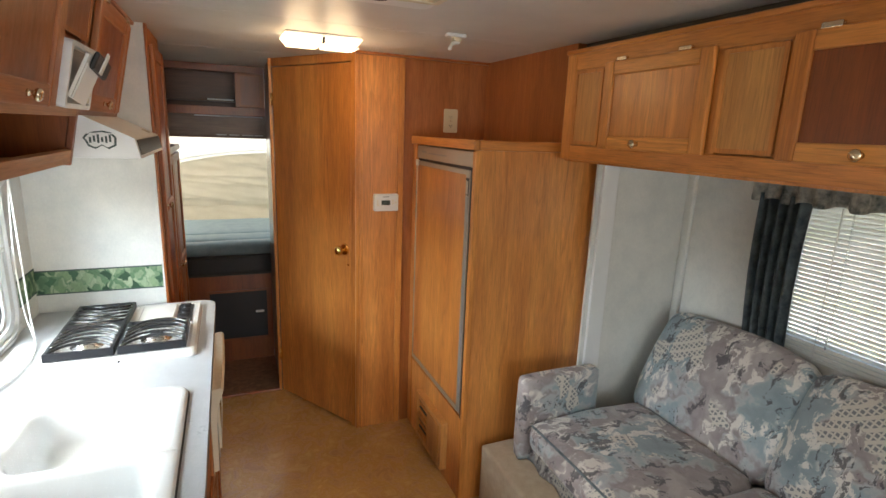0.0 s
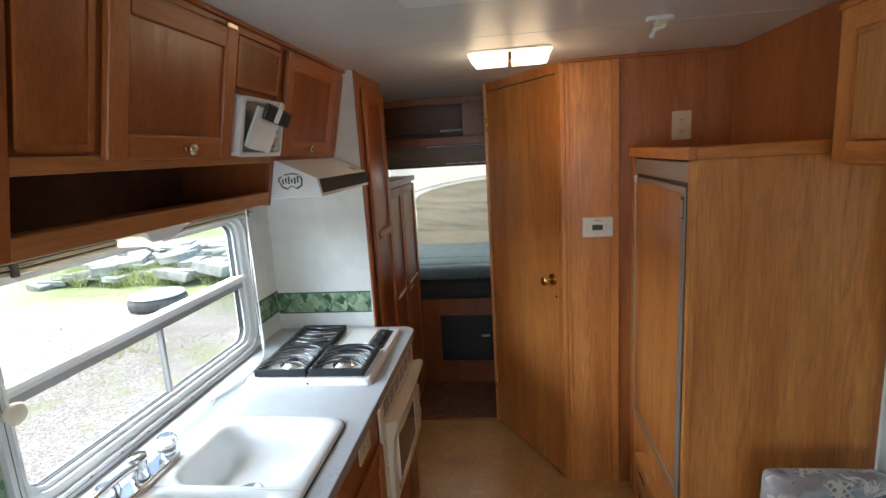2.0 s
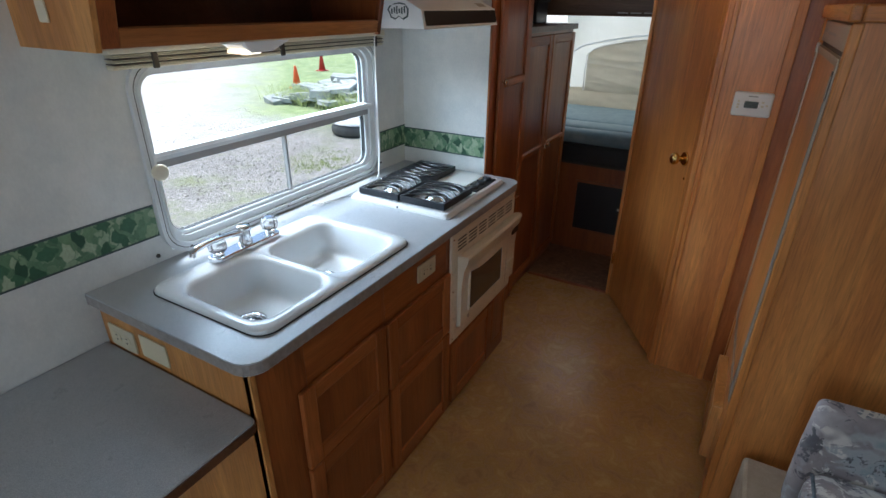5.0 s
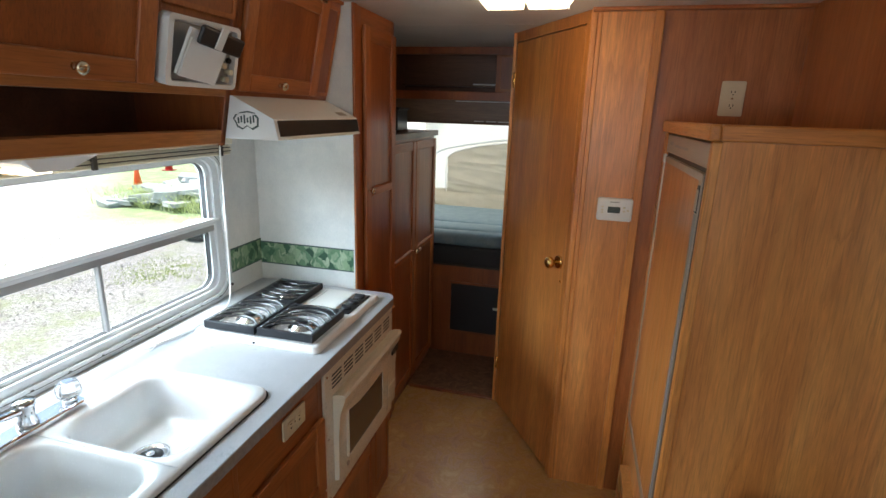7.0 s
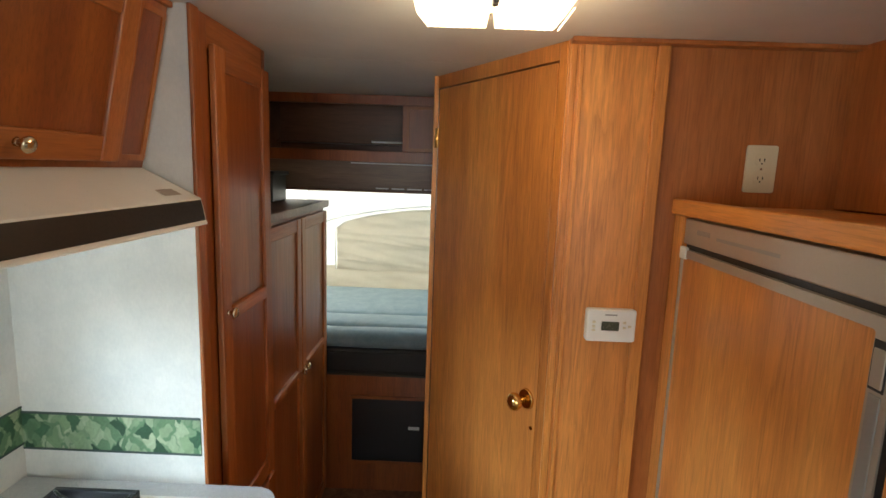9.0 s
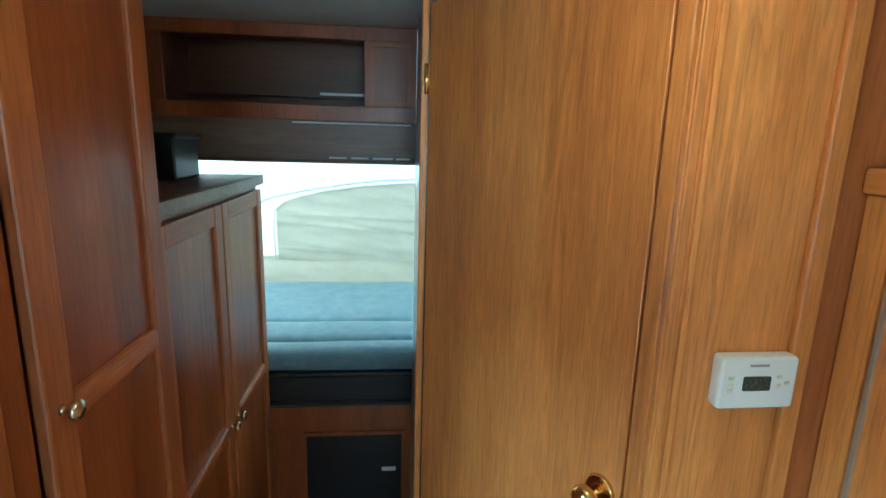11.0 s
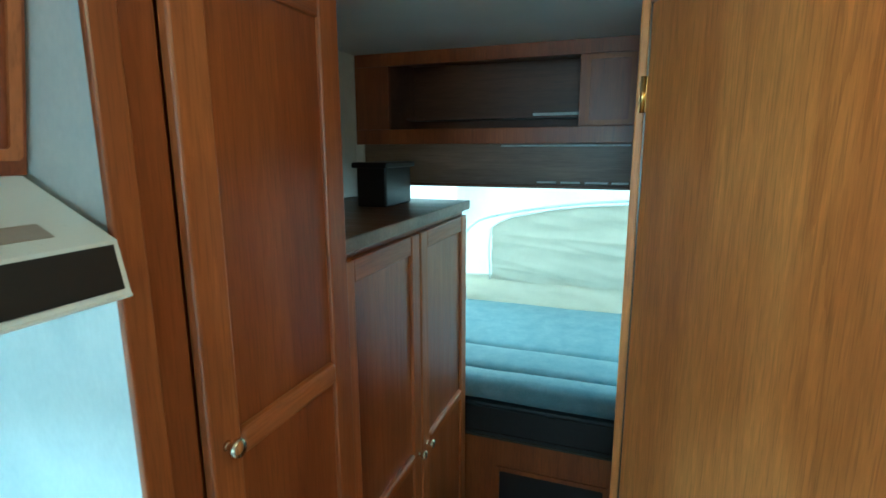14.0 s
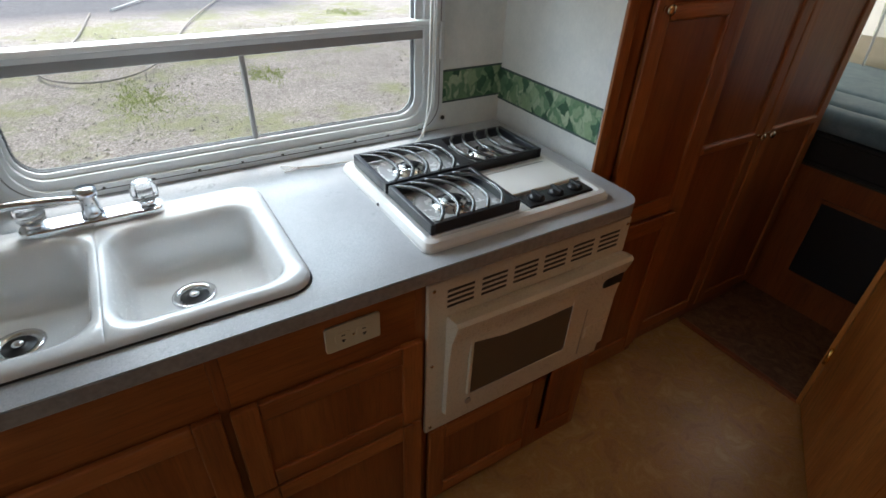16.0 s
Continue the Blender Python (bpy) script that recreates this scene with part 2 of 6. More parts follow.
def vinyl_floor():
    m, n, l, b = material("tan_vinyl_floor")
    v = coords(n, l)
    blot = noise_tex(n, l, v, 11, 6, 0.72, 0.8)
    big = noise_tex(n, l, v, 2.6, 3)
    fine = noise_tex(n, l, v, 150, 3)
    c = ramp(n, l, blot, [(0.36, (0.44, 0.235, 0.075)), (0.5, (0.57, 0.335, 0.118)), (0.64, (0.67, 0.44, 0.185))])
    c = mix(n, l, 0.6, c, ramp(n, l, big, [(0.36, grey(0.74)), (0.64, grey(1.10))]), "MULTIPLY")
    c = mix(n, l, 0.25, c, ramp(n, l, fine, [(0.3, grey(0.75)), (0.7, grey(1.05))]), "MULTIPLY")
    l.new(c, b.inputs["Base Color"])
    l.new(ramp(n, l, blot, [(0.3, grey(0.34)), (0.7, grey(0.20))]), b.inputs["Roughness"])
    bump(n, l, blot, b, 0.06, 0.001)
    return m


def hall_floor():
    m, n, l, b = material("brown_stone_pattern_vinyl")
    v = coords(n, l)
    blot = noise_tex(n, l, v, 16, 6, 0.75, 1.5)
    c = ramp(n, l, blot, [(0.3, (0.10, 0.045, 0.02)), (0.5, (0.20, 0.10, 0.05)), (0.7, (0.33, 0.19, 0.11))])
    l.new(c, b.inputs["Base Color"])
    b.inputs["Roughness"].default_value = 0.45
    bump(n, l, blot, b, 0.1, 0.001)
    return m


def border_print():
    """Green ivy: pale pointed leaves of several greens on a dark ground, running along the wall."""
    m, n, l, b = material("green_ivy_border")
    tc, sp, ad, cb = n.new("ShaderNodeTexCoord"), n.new("ShaderNodeSeparateXYZ"), n.new("ShaderNodeMath"), n.new("ShaderNodeCombineXYZ")
    l.new(tc.outputs["Object"], sp.inputs[0])
    l.new(sp.outputs[0], ad.inputs[0])
    l.new(sp.outputs[1], ad.inputs[1])
    l.new(ad.outputs[0], cb.inputs[0])
    l.new(sp.outputs[2], cb.inputs[1])
    lean = n.new("ShaderNodeMapping")
    lean.inputs["Scale"].default_value = (1.0, 0.72, 1.0)
    lean.inputs["Rotation"].default_value = (0, 0, radians(45))
    l.new(cb.outputs[0], lean.inputs[0])
    wob, bend = n.new("ShaderNodeTexNoise"), n.new("ShaderNodeVectorMath")
    wob.inputs["Scale"].default_value, wob.inputs["Detail"].default_value = 28, 2
    l.new(lean.outputs[0], wob.inputs["Vector"])
    bend.operation = "MULTIPLY_ADD"
    l.new(wob.outputs["Color"], bend.inputs[0])
    bend.inputs[1].default_value = (0.045, 0.045, 0.045)
    l.new(lean.outputs[0], bend.inputs[2])
    v = bend.outputs[0]

    def leaves(scale, reach):
        vo = n.new("ShaderNodeTexVoronoi")
        vo.voronoi_dimensions = "2D"
        vo.inputs["Scale"].default_value, vo.inputs["Randomness"].default_value = scale, 1.0
        vo.distance = "CHEBYCHEV"
        l.new(v, vo.inputs["Vector"])
        sep = n.new("ShaderNodeSeparateColor")
        l.new(vo.outputs["Color"], sep.inputs[0])
        inside = ramp(n, l, vo.outputs["Distance"], [(reach, grey(1.0)), (reach + 0.05, grey(0.0))])
        return sep, inside, vo.outputs["Distance"]

    under, in_u, _ = leaves(46, 0.42)
    over, in_o, dist = leaves(26, 0.34)
    c = mix(n, l, in_u, (0.13, 0.24, 0.13), ramp(n, l, under.outputs[0], [(0.0, (0.09, 0.19, 0.10)), (0.5, (0.22, 0.33, 0.19)), (1.0, (0.38, 0.46, 0.30))]))
    pale = ramp(n, l, over.outputs[1], [(0.0, (0.022, 0.075, 0.038)), (0.45, (0.06, 0.16, 0.08)), (0.68, (0.20, 0.32, 0.17)), (1.0, (0.44, 0.51, 0.34))])
    pale = mix(n, l, 0.7, pale, ramp(n, l, dist, [(0.0, grey(0.78)), (0.06, grey(1.05)), (0.42, grey(0.92))]), "MULTIPLY")
    c = mix(n, l, in_o, c, pale)
    c = mix(n, l, 0.6, c, ramp(n, l, noise_tex(n, l, v, 110, 4), [(0.3, grey(0.72)), (0.7, grey(1.18))]), "MULTIPLY")
    l.new(c, b.inputs["Base Color"])
    b.inputs["Roughness"].default_value = 0.55
    return m


def upholstery():
    """Brush strokes of teal grey, taupe and cream, with dotted and charcoal patches."""
    m, n, l, b = material("brush_stroke_upholstery")
    v = coords(n, l, (1, 1, 1), (20, 35, 25))
    warp = n.new("ShaderNodeTexNoise")
    warp.inputs["Scale"].default_value, warp.inputs["Detail"].default_value = 16, 3
    l.new(v, warp.inputs["Vector"])
    moved = n.new("ShaderNodeVectorMath")
    moved.operation = "MULTIPLY_ADD"
    l.new(warp.outputs["Color"], moved.inputs[0])
    moved.inputs[1].default_value = (0.09, 0.09, 0.09)
    l.new(v, moved.inputs[2])
    vv = moved.outputs[0]
    stretch = n.new("ShaderNodeVectorMath")
    stretch.operation = "MULTIPLY"
    l.new(vv, stretch.inputs[0])
    stretch.inputs[1].default_value = (1.0, 2.6, 1.8)
    base = noise_tex(n, l, vv, 3.0, 4, 0.6)
    c = ramp(n, l, base, [(0.34, (0.20, 0.255, 0.275)), (0.46, (0.29, 0.355, 0.375)), (0.50, (0.42, 0.425, 0.43)), (0.54, (0.28, 0.24, 0.235)), (0.66, (0.44, 0.395, 0.385))])
    streaks = noise_tex(n, l, stretch.outputs[0], 8.5, 5, 0.7)
    light = ramp(n, l, streaks, [(0.51, grey(0.0)), (0.535, grey(0.9))])
    gate = ramp(n, l, noise_tex(n, l, v, 4.2, 3), [(0.47, grey(0.0)), (0.50, grey(1.0))])
    both = n.new("ShaderNodeMath")
    both.operation = "MULTIPLY"
    l.new(light, both.inputs[0])
    l.new(gate, both.inputs[1])
    c = mix(n, l, both.outputs[0], c, (0.72, 0.68, 0.62))
    dark = ramp(n, l, noise_tex(n, l, stretch.outputs[0], 6, 5, 0.75), [(0.57, grey(0.0)), (0.59, grey(0.85))])
    c = mix(n, l, dark, c, (0.075, 0.07, 0.08))
    dots = n.new("ShaderNodeTexVoronoi")
    dots.inputs["Scale"].default_value, dots.inputs["Randomness"].default_value = 62, 0.0
    dots.distance = "CHEBYCHEV"
    l.new(v, dots.inputs["Vector"])
    dot = ramp(n, l, dots.outputs["Distance"], [(0.30, grey(1.0)), (0.36, grey(0.0))])
    patch = ramp(n, l, noise_tex(n, l, vv, 4.5, 2, 0.5), [(0.60, grey(0.0)), (0.61, grey(1.0))])
    dp = n.new("ShaderNodeMath")
    dp.operation = "MULTIPLY"
    l.new(dot, dp.inputs[0])
    l.new(patch, dp.inputs[1])
    c = mix(n, l, patch, c, (0.60, 0.56, 0.49))
    c = mix(n, l, dp.outputs[0], c, (0.20, 0.21, 0.22))
    weave = noise_tex(n, l, v, 600, 2)
    c = mix(n, l, 0.3, c, ramp(n, l, weave, [(0.3, grey(0.7)), (0.7, grey(1.1))]), "MULTIPLY")
    l.new(c, b.inputs["Base Color"])
    b.inputs["Roughness"].default_value = 0.85
    b.inputs["Sheen Weight"].default_value = 0.2
    bump(n, l, weave, b, 0.25, 0.001)
    return m


def fabric(name, dark, light, scale=300, blot=6, sheen=0.1, through_light=0.0):
    m, n, l, b = material(name)
    v = coords(n, l)
    weave = noise_tex(n, l, v, scale, 3)
    c = ramp(n, l, noise_tex(n, l, v, blot, 5, 0.65), [(0.3, dark), (0.7, light)])
    c = mix(n, l, 0.35, c, ramp(n, l, weave, [(0.3, grey(0.65)), (0.7, grey(1.1))]), "MULTIPLY")
    l.new(c, b.inputs["Base Color"])
    b.inputs["Roughness"].default_value = 0.9
    b.inputs["Sheen Weight"].default_value = sheen
    bump(n, l, weave, b, 0.3, 0.001)
    if through_light:
        tr = n.new("ShaderNodeBsdfTranslucent")
        l.new(c, tr.inputs[0])
        ms = n.new("ShaderNodeMixShader")
        ms.inputs[0].default_value = through_light
        l.new(b.outputs[0], ms.inputs[1])
        l.new(tr.outputs[0], ms.inputs[2])
        l.new(ms.outputs[0], n["Material Output"].inputs[0])
    return m


def clear_glass(name, tint=(1, 1, 1), rough=0.0):
    m, n, l, b = material(name)
    tr, gl, ms, lw, pw = n.new("ShaderNodeBsdfTransparent"), n.new("ShaderNodeBsdfGlossy"), n.new("ShaderNodeMixShader"), n.new("ShaderNodeLayerWeight"), n.new("ShaderNodeMath")
    tr.inputs[0].default_value = (*tint, 1)
    gl.inputs["Roughness"].default_value = rough
    pw.operation = "POWER"
    l.new(lw.outputs["Facing"], pw.inputs[0])
    pw.inputs[1].default_value = 5
    l.new(pw.outputs[0], ms.inputs[0])
    l.new(tr.outputs[0], ms.inputs[1])
    l.new(gl.outputs[0], ms.inputs[2])
    l.new(ms.outputs[0], n["Material Output"].inputs[0])
    n.remove(b)
    return m


def crystal():
    m, n, l, b = material("clear_acrylic")
    b.inputs["Base Color"].default_value = (0.95, 0.96, 0.97, 1)
    b.inputs["Transmission Weight"].default_value = 0.9
    b.inputs["Roughness"].default_value = 0.05
    b.inputs["IOR"].default_value = 1.49
    return m


def lit_lens():
    m, n, l, b = material("lit_ribbed_lens")
    v = coords(n, l)
    c = ramp(n, l, noise_tex(n, l, v, 22, 2), [(0.35, (1.0, 0.62, 0.30)), (0.6, (1.0, 0.85, 0.62))])
    l.new(c, b.inputs["Emission Color"])
    b.inputs["Emission Strength"].default_value = 0.8
    b.inputs["Base Color"].default_value = (0.8, 0.75, 0.65, 1)
    b.inputs["Roughness"].default_value = 0.3
    return m


def ground_mat():
    """Pale gravel with grass growing in, a darker drive further off."""
    m, n, l, b = material("gravel_and_grass")
    v = coords(n, l)
    vo = n.new("ShaderNodeTexVoronoi")
    vo.inputs["Scale"].default_value = 62
    l.new(v, vo.inputs["Vector"])
    sep = n.new("ShaderNodeSeparateColor")
    l.new(vo.outputs["Color"], sep.inputs[0])
    gravel = ramp(n, l, sep.outputs[0], [(0.0, (0.27, 0.235, 0.21)), (0.45, (0.44, 0.40, 0.365)), (0.8, (0.54, 0.495, 0.455)), (1.0, (0.76, 0.72, 0.68))])
    gravel = mix(n, l, 0.6, gravel, ramp(n, l, noise_tex(n, l, v, 1.3, 5, 0.7), [(0.3, grey(0.72)), (0.7, grey(1.15))]), "MULTIPLY")
    grass = ramp(n, l, noise_tex(n, l, v, 30, 5, 0.8), [(0.3, (0.26, 0.28, 0.135)), (0.7, (0.43, 0.44, 0.25))])
    dry = ramp(n, l, noise_tex(n, l, v, 0.55, 8, 0.78), [(0.50, grey(0.0)), (0.60, grey(0.8))])
    c = mix(n, l, dry, gravel, grass)
    px = n.new("ShaderNodeSeparateXYZ")
    tc = n.new("ShaderNodeTexCoord")
    l.new(tc.outputs["Object"], px.inputs[0])
    lawn = n.new("ShaderNodeMapRange")
    lawn.inputs["From Min"].default_value, lawn.inputs["From Max"].default_value = 7.0, 9.5
    l.new(px.outputs[1], lawn.inputs[0])
    far_lawn = ramp(n, l, lawn.outputs[0], [(0.2, grey(0.0)), (0.9, grey(0.9))])
    edge = n.new("ShaderNodeMath")
    l.new(px.outputs[0], edge.inputs[0])
    l.new(px.outputs[1], edge.inputs[1])
    side = n.new("ShaderNodeMapRange")
    side.inputs["From Min"].default_value, side.inputs["From Max"].default_value = -2.8, 0.6
    l.new(edge.outputs[0], side.inputs[0])
    near_pile = n.new("ShaderNodeMath")
    near_pile.operation = "MULTIPLY"
    l.new(far_lawn, near_pile.inputs[0])
    l.new(side.outputs[0], near_pile.inputs[1])
    turf = ramp(n, l, noise_tex(n, l, v, 2.2, 8, 0.8), [(0.3, (0.10, 0.15, 0.04)), (0.5, (0.20, 0.26, 0.09)), (0.7, (0.36, 0.39, 0.19))])
    c = mix(n, l, near_pile.outputs[0], c, turf)
    drive = n.new("ShaderNodeMapRange")
    drive.inputs["From Min"].default_value, drive.inputs["From Max"].default_value = -12.0, -13.5
    l.new(px.outputs[0], drive.inputs[0])
    near_y = n.new("ShaderNodeMapRange")
    near_y.inputs["From Min"].default_value, near_y.inputs["From Max"].default_value = 6.5, 5.0
    l.new(px.outputs[1], near_y.inputs[0])
    dm = n.new("ShaderNodeMath")
    dm.operation = "MULTIPLY"
    l.new(drive.outputs[0], dm.inputs[0])
    l.new(near_y.outputs[0], dm.inputs[1])
    tar = ramp(n, l, sep.outputs[1], [(0.0, (0.12, 0.12, 0.13)), (1.0, (0.26, 0.26, 0.27))])
    c = mix(n, l, dm.outputs[0], c, tar)
    l.new(c, b.inputs["Base Color"])
    b.inputs["Roughness"].default_value = 0.95
    bump(n, l, vo.outputs["Distance"], b, 0.6, 0.02)
    return m


WALLPAPER, CEILING, LAMINATE = wallpaper(), ceiling_white(), laminate()
VINYL, HALL_VINYL, BORDER, SOFA_CLOTH = vinyl_floor(), hall_floor(), border_print(), upholstery()
CARPET = fabric("beige_carpet", (0.36, 0.27, 0.18), (0.46, 0.36, 0.25), 220, 20)
MATTRESS = fabric("blue_grey_mattress_ticking", (0.14, 0.225, 0.265), (0.22, 0.305, 0.345), 180, 14, 0.2)
CANVAS = fabric("beige_tent_canvas", (0.56, 0.52, 0.42), (0.65, 0.60, 0.49), 400, 4, 0.0, 0.24)
CANVAS_PALE = fabric("pale_tent_canvas", (0.54, 0.49, 0.38), (0.62, 0.57, 0.46), 400, 4, 0.0, 0.25)
TENT_WHITE = fabric("white_tent_vinyl", (0.78, 0.75, 0.65), (0.84, 0.81, 0.72), 300, 4, 0.0, 0.42)
CURTAIN = fabric("slate_blue_curtain", (0.05, 0.07, 0.085), (0.20, 0.24, 0.255), 350, 22)
VALANCE = fabric("floral_valance_cloth", (0.07, 0.09, 0.09), (0.74, 0.70, 0.62), 350, 26, 0.1)
GLASS = clear_glass("window_glass", (0.97, 0.99, 0.98))
SCREENED = clear_glass("screened_window_glass", (0.72, 0.735, 0.72))
CRYSTAL, LENS, GROUND = crystal(), lit_lens(), ground_mat()
GRASS = fabric("grass_blades", (0.40, 0.48, 0.17), (0.56, 0.60, 0.29), 60, 3, 0.0, 0.35)
WEEDS = fabric("weedy_earth", (0.07, 0.10, 0.035), (0.17, 0.21, 0.09), 40, 3)

# ---- mesh helpers ----
def thing(name, label, category, at=(0, 0, 0), group="", kind=""):
    ob = new(name)
    ob.empty_display_size = 0.05
    ob.matrix_basis = Matrix.Translation(at)
    return tagged(ob, label, category, group, kind)


def part(name, bm, mat, parent=None, label=""):
    me = bpy.data.meshes.new(name)
    bmesh.ops.recalc_face_normals(bm, faces=bm.faces)
    bm.to_mesh(me)
    bm.free()
    me.materials.append(mat)
    ob = new(name, me)
    if parent is not None:
        ob.parent = parent
        if parent.type == "EMPTY":
            ob.matrix_parent_inverse = parent.matrix_basis.inverted()
    if label:
        ob["label"] = label
    return ob


def structure(name, bm, mat, label, category):
    return tagged(part(name, bm, mat), label, category, kind="structure")


def merge(bm, other, m=None):
    me = bpy.data.meshes.new("scratch")
    other.to_mesh(me)
    other.free()
    if m is not None:
        me.transform(m)
    bm.from_mesh(me)
    bpy.data.meshes.remove(me)


def box(bm, a, b, m=None, bev=0.0, seg=2):
    """A box between two corners, bevelled, in the frame m."""
    t = bmesh.new()
    bmesh.ops.create_cube(t, size=1)
    for v in t.verts:
        v.co = Vector([(a[i] + b[i]) / 2 + v.co[i] * (b[i] - a[i]) for i in range(3)])
    if bev:
        bmesh.ops.bevel(t, geom=t.edges[:], offset=bev, segments=seg, profile=0.5, affect="EDGES")
    merge(bm, t, m)
    return bm


def boxed(a, b, m=None, bev=0.0, seg=2):
    return box(bmesh.new(), a, b, m, bev, seg)


def cyl(bm, p, q, r, r2=None, seg=20, smooth=True):
    p, q = Vector(p), Vector(q)
    t = bmesh.new()
    bmesh.ops.create_cone(t, cap_ends=True, segments=seg, radius1=r, radius2=r if r2 is None else r2, depth=(q - p).length)
    for f in t.faces:
        f.smooth = smooth and len(f.verts) == 4
    merge(bm, t, Matrix.Translation((p + q) / 2) @ (q - p).to_track_quat("Z", "Y").to_matrix().to_4x4())
    return bm


def lathe(bm, profile, m=None, seg=24):
    """Turns (radius, height) points about z."""
    t = bmesh.new()
    rows = [[t.verts.new((r * math.cos(a * math.tau / seg), r * math.sin(a * math.tau / seg), z)) for a in range(seg)] for r, z in profile]
    for lo, hi in zip(rows, rows[1:]):
        for k in range(seg):
            t.faces.new((lo[k], lo[(k + 1) % seg], hi[(k + 1) % seg], hi[k])).smooth = True
    for row in (rows[0], rows[-1]):
        if (row[0].co - row[seg // 2].co).length > 1e-4:
            t.faces.new(row)
    bmesh.ops.remove_doubles(t, verts=t.verts, dist=1e-5)
    merge(bm, t, m)
    return bm


def tube(bm, points, r, seg=8):
    pts = [Vector(p) for p in points]
    rows = []
    for i, p in enumerate(pts):
        d = (pts[min(i + 1, len(pts) - 1)] - pts[max(i - 1, 0)]).normalized()
        s = d.cross(Vector((0, 0, 1)) if abs(d.z) < 0.9 else Vector((1, 0, 0))).normalized()
        u = s.cross(d)
        rows.append([bm.verts.new(p + r * (math.cos(k * math.tau / seg) * s + math.sin(k * math.tau / seg) * u)) for k in range(seg)])
    for lo, hi in zip(rows, rows[1:]):
        for k in range(seg):
            bm.faces.new((lo[k], lo[(k + 1) % seg], hi[(k + 1) % seg], hi[k])).smooth = True
    bm.faces.new(rows[0])
    bm.faces.new(rows[-1][::-1])
    return bm


def bow(points, steps=8):
    """A smooth line through points (Catmull-Rom)."""
    p = [Vector(q) for q in points]
    p = [2 * p[0] - p[1]] + p + [2 * p[-1] - p[-2]]
    out = []
    for i in range(1, len(p) - 2):
        for k in range(steps):
            t = k / steps
            out.append(0.5 * (2 * p[i] + (p[i + 1] - p[i - 1]) * t + (2 * p[i - 1] - 5 * p[i] + 4 * p[i + 1] - p[i + 2]) * t * t + (3 * p[i] - p[i - 1] - 3 * p[i + 1] + p[i + 2]) * t ** 3))
    return out + [p[-2]]


def rrect(x0, x1, y0, y1, r, n=5):
    """A rounded rectangle's corner points, anticlockwise; r may be four radii."""
    rs = r if isinstance(r, tuple) else (r,) * 4
    out = []
    for (cx, cy, a0), q in zip(((x1, y1, 0), (x0, y1, 90), (x0, y0, 180), (x1, y0, 270)), rs):
        ox = cx - q if cx == x1 else cx + q
        oy = cy - q if cy == y1 else cy + q
        for k in range(n + 1):
            a = radians(a0 + 90 * k / n)
            out.append((ox + q * math.cos(a), oy + q * math.sin(a)))
    return out


def loft(bm, loops, m=None, cap_start=False, cap_end=False, smooth=False, close=False):
    """Skins a row of loops of equal length, given as 3D points."""
    t = bmesh.new()
    rows = [[t.verts.new(p) for p in loop] for loop in loops]
    pairs = list(zip(rows, rows[1:])) + ([(rows[-1], rows[0])] if close else [])
    for lo, hi in pairs:
        for k in range(len(lo)):
            t.faces.new((lo[k], lo[(k + 1) % len(lo)], hi[(k + 1) % len(lo)], hi[k])).smooth = smooth
    if cap_start:
        t.faces.new(rows[0][::-1])
    if cap_end:
        t.faces.new(rows[-1])
    merge(bm, t, m)
    return bm


def prism(bm, outline, z0, z1, m=None, bev=0.0):
    loops = [[(x, y, z0) for x, y in outline], [(x, y, z1) for x, y in outline]]
    t = loft(bmesh.new(), loops, None, True, True)
    if bev:
        es = [e for e in t.edges if abs(e.verts[0].co.z - e.verts[1].co.z) < 1e-6]
        bmesh.ops.bevel(t, geom=es, offset=bev, segments=2, profile=0.5, affect="EDGES")
    merge(bm, t, m)
    return bm


def ring(bm, outer, inner, z0, z1, m=None):
    """A flat frame between two outlines."""
    loft(bm, [[(x, y, z0) for x, y in outer], [(x, y, z1) for x, y in outer], [(x, y, z1) for x, y in inner], [(x, y, z0) for x, y in inner]], m, close=True)
    return bm


def face_frame(origin, u, v):
    """A frame for flat work: u along, v up, w outwards."""
    u, v = Vector(u).normalized(), Vector(v).normalized()
    w = u.cross(v)
    return Matrix(((u.x, v.x, w.x, origin[0]), (u.y, v.y, w.y, origin[1]), (u.z, v.z, w.z, origin[2]), (0, 0, 0, 1)))


def sheet(bm, nu, nv, place, thick=0.0):
    """A grid of points from place(s, t), s and t from 0 to 1."""
    rows = [[bm.verts.new(place(i / nu, j / nv)) for i in range(nu + 1)] for j in range(nv + 1)]
    for j in range(nv):
        for i in range(nu):
            bm.faces.new((rows[j][i], rows[j][i + 1], rows[j + 1][i + 1], rows[j + 1][i])).smooth = True
    if thick:
        bmesh.ops.solidify(bm, geom=bm.faces[:], thickness=thick)
    return bm


def soft(a, b, r, puff=0.0, cuts=6, wrinkle=0.0, freq=9.0):
    """A padded block with rounded edges, puffed sides and gentle wrinkles."""
    t = boxed(a, b, None, r, 4)
    bmesh.ops.subdivide_edges(t, edges=[e for e in t.edges if e.calc_length() > 0.12], cuts=cuts, use_grid_fill=True)
    c = [(a[i] + b[i]) / 2 for i in range(3)]
    h = [max(1e-4, abs(b[i] - a[i]) / 2) for i in range(3)]
    for v in t.verts:
        d = [(v.co[i] - c[i]) / h[i] for i in range(3)]
        for i in range(3):
            j, k = (i + 1) % 3, (i + 2) % 3
            v.co[i] += d[i] * puff * max(0, 1 - d[j] ** 2) * max(0, 1 - d[k] ** 2)
        if wrinkle:
            v.co.z += wrinkle * noise.noise(v.co * freq)
    for f in t.faces:
        f.smooth = True
    return t


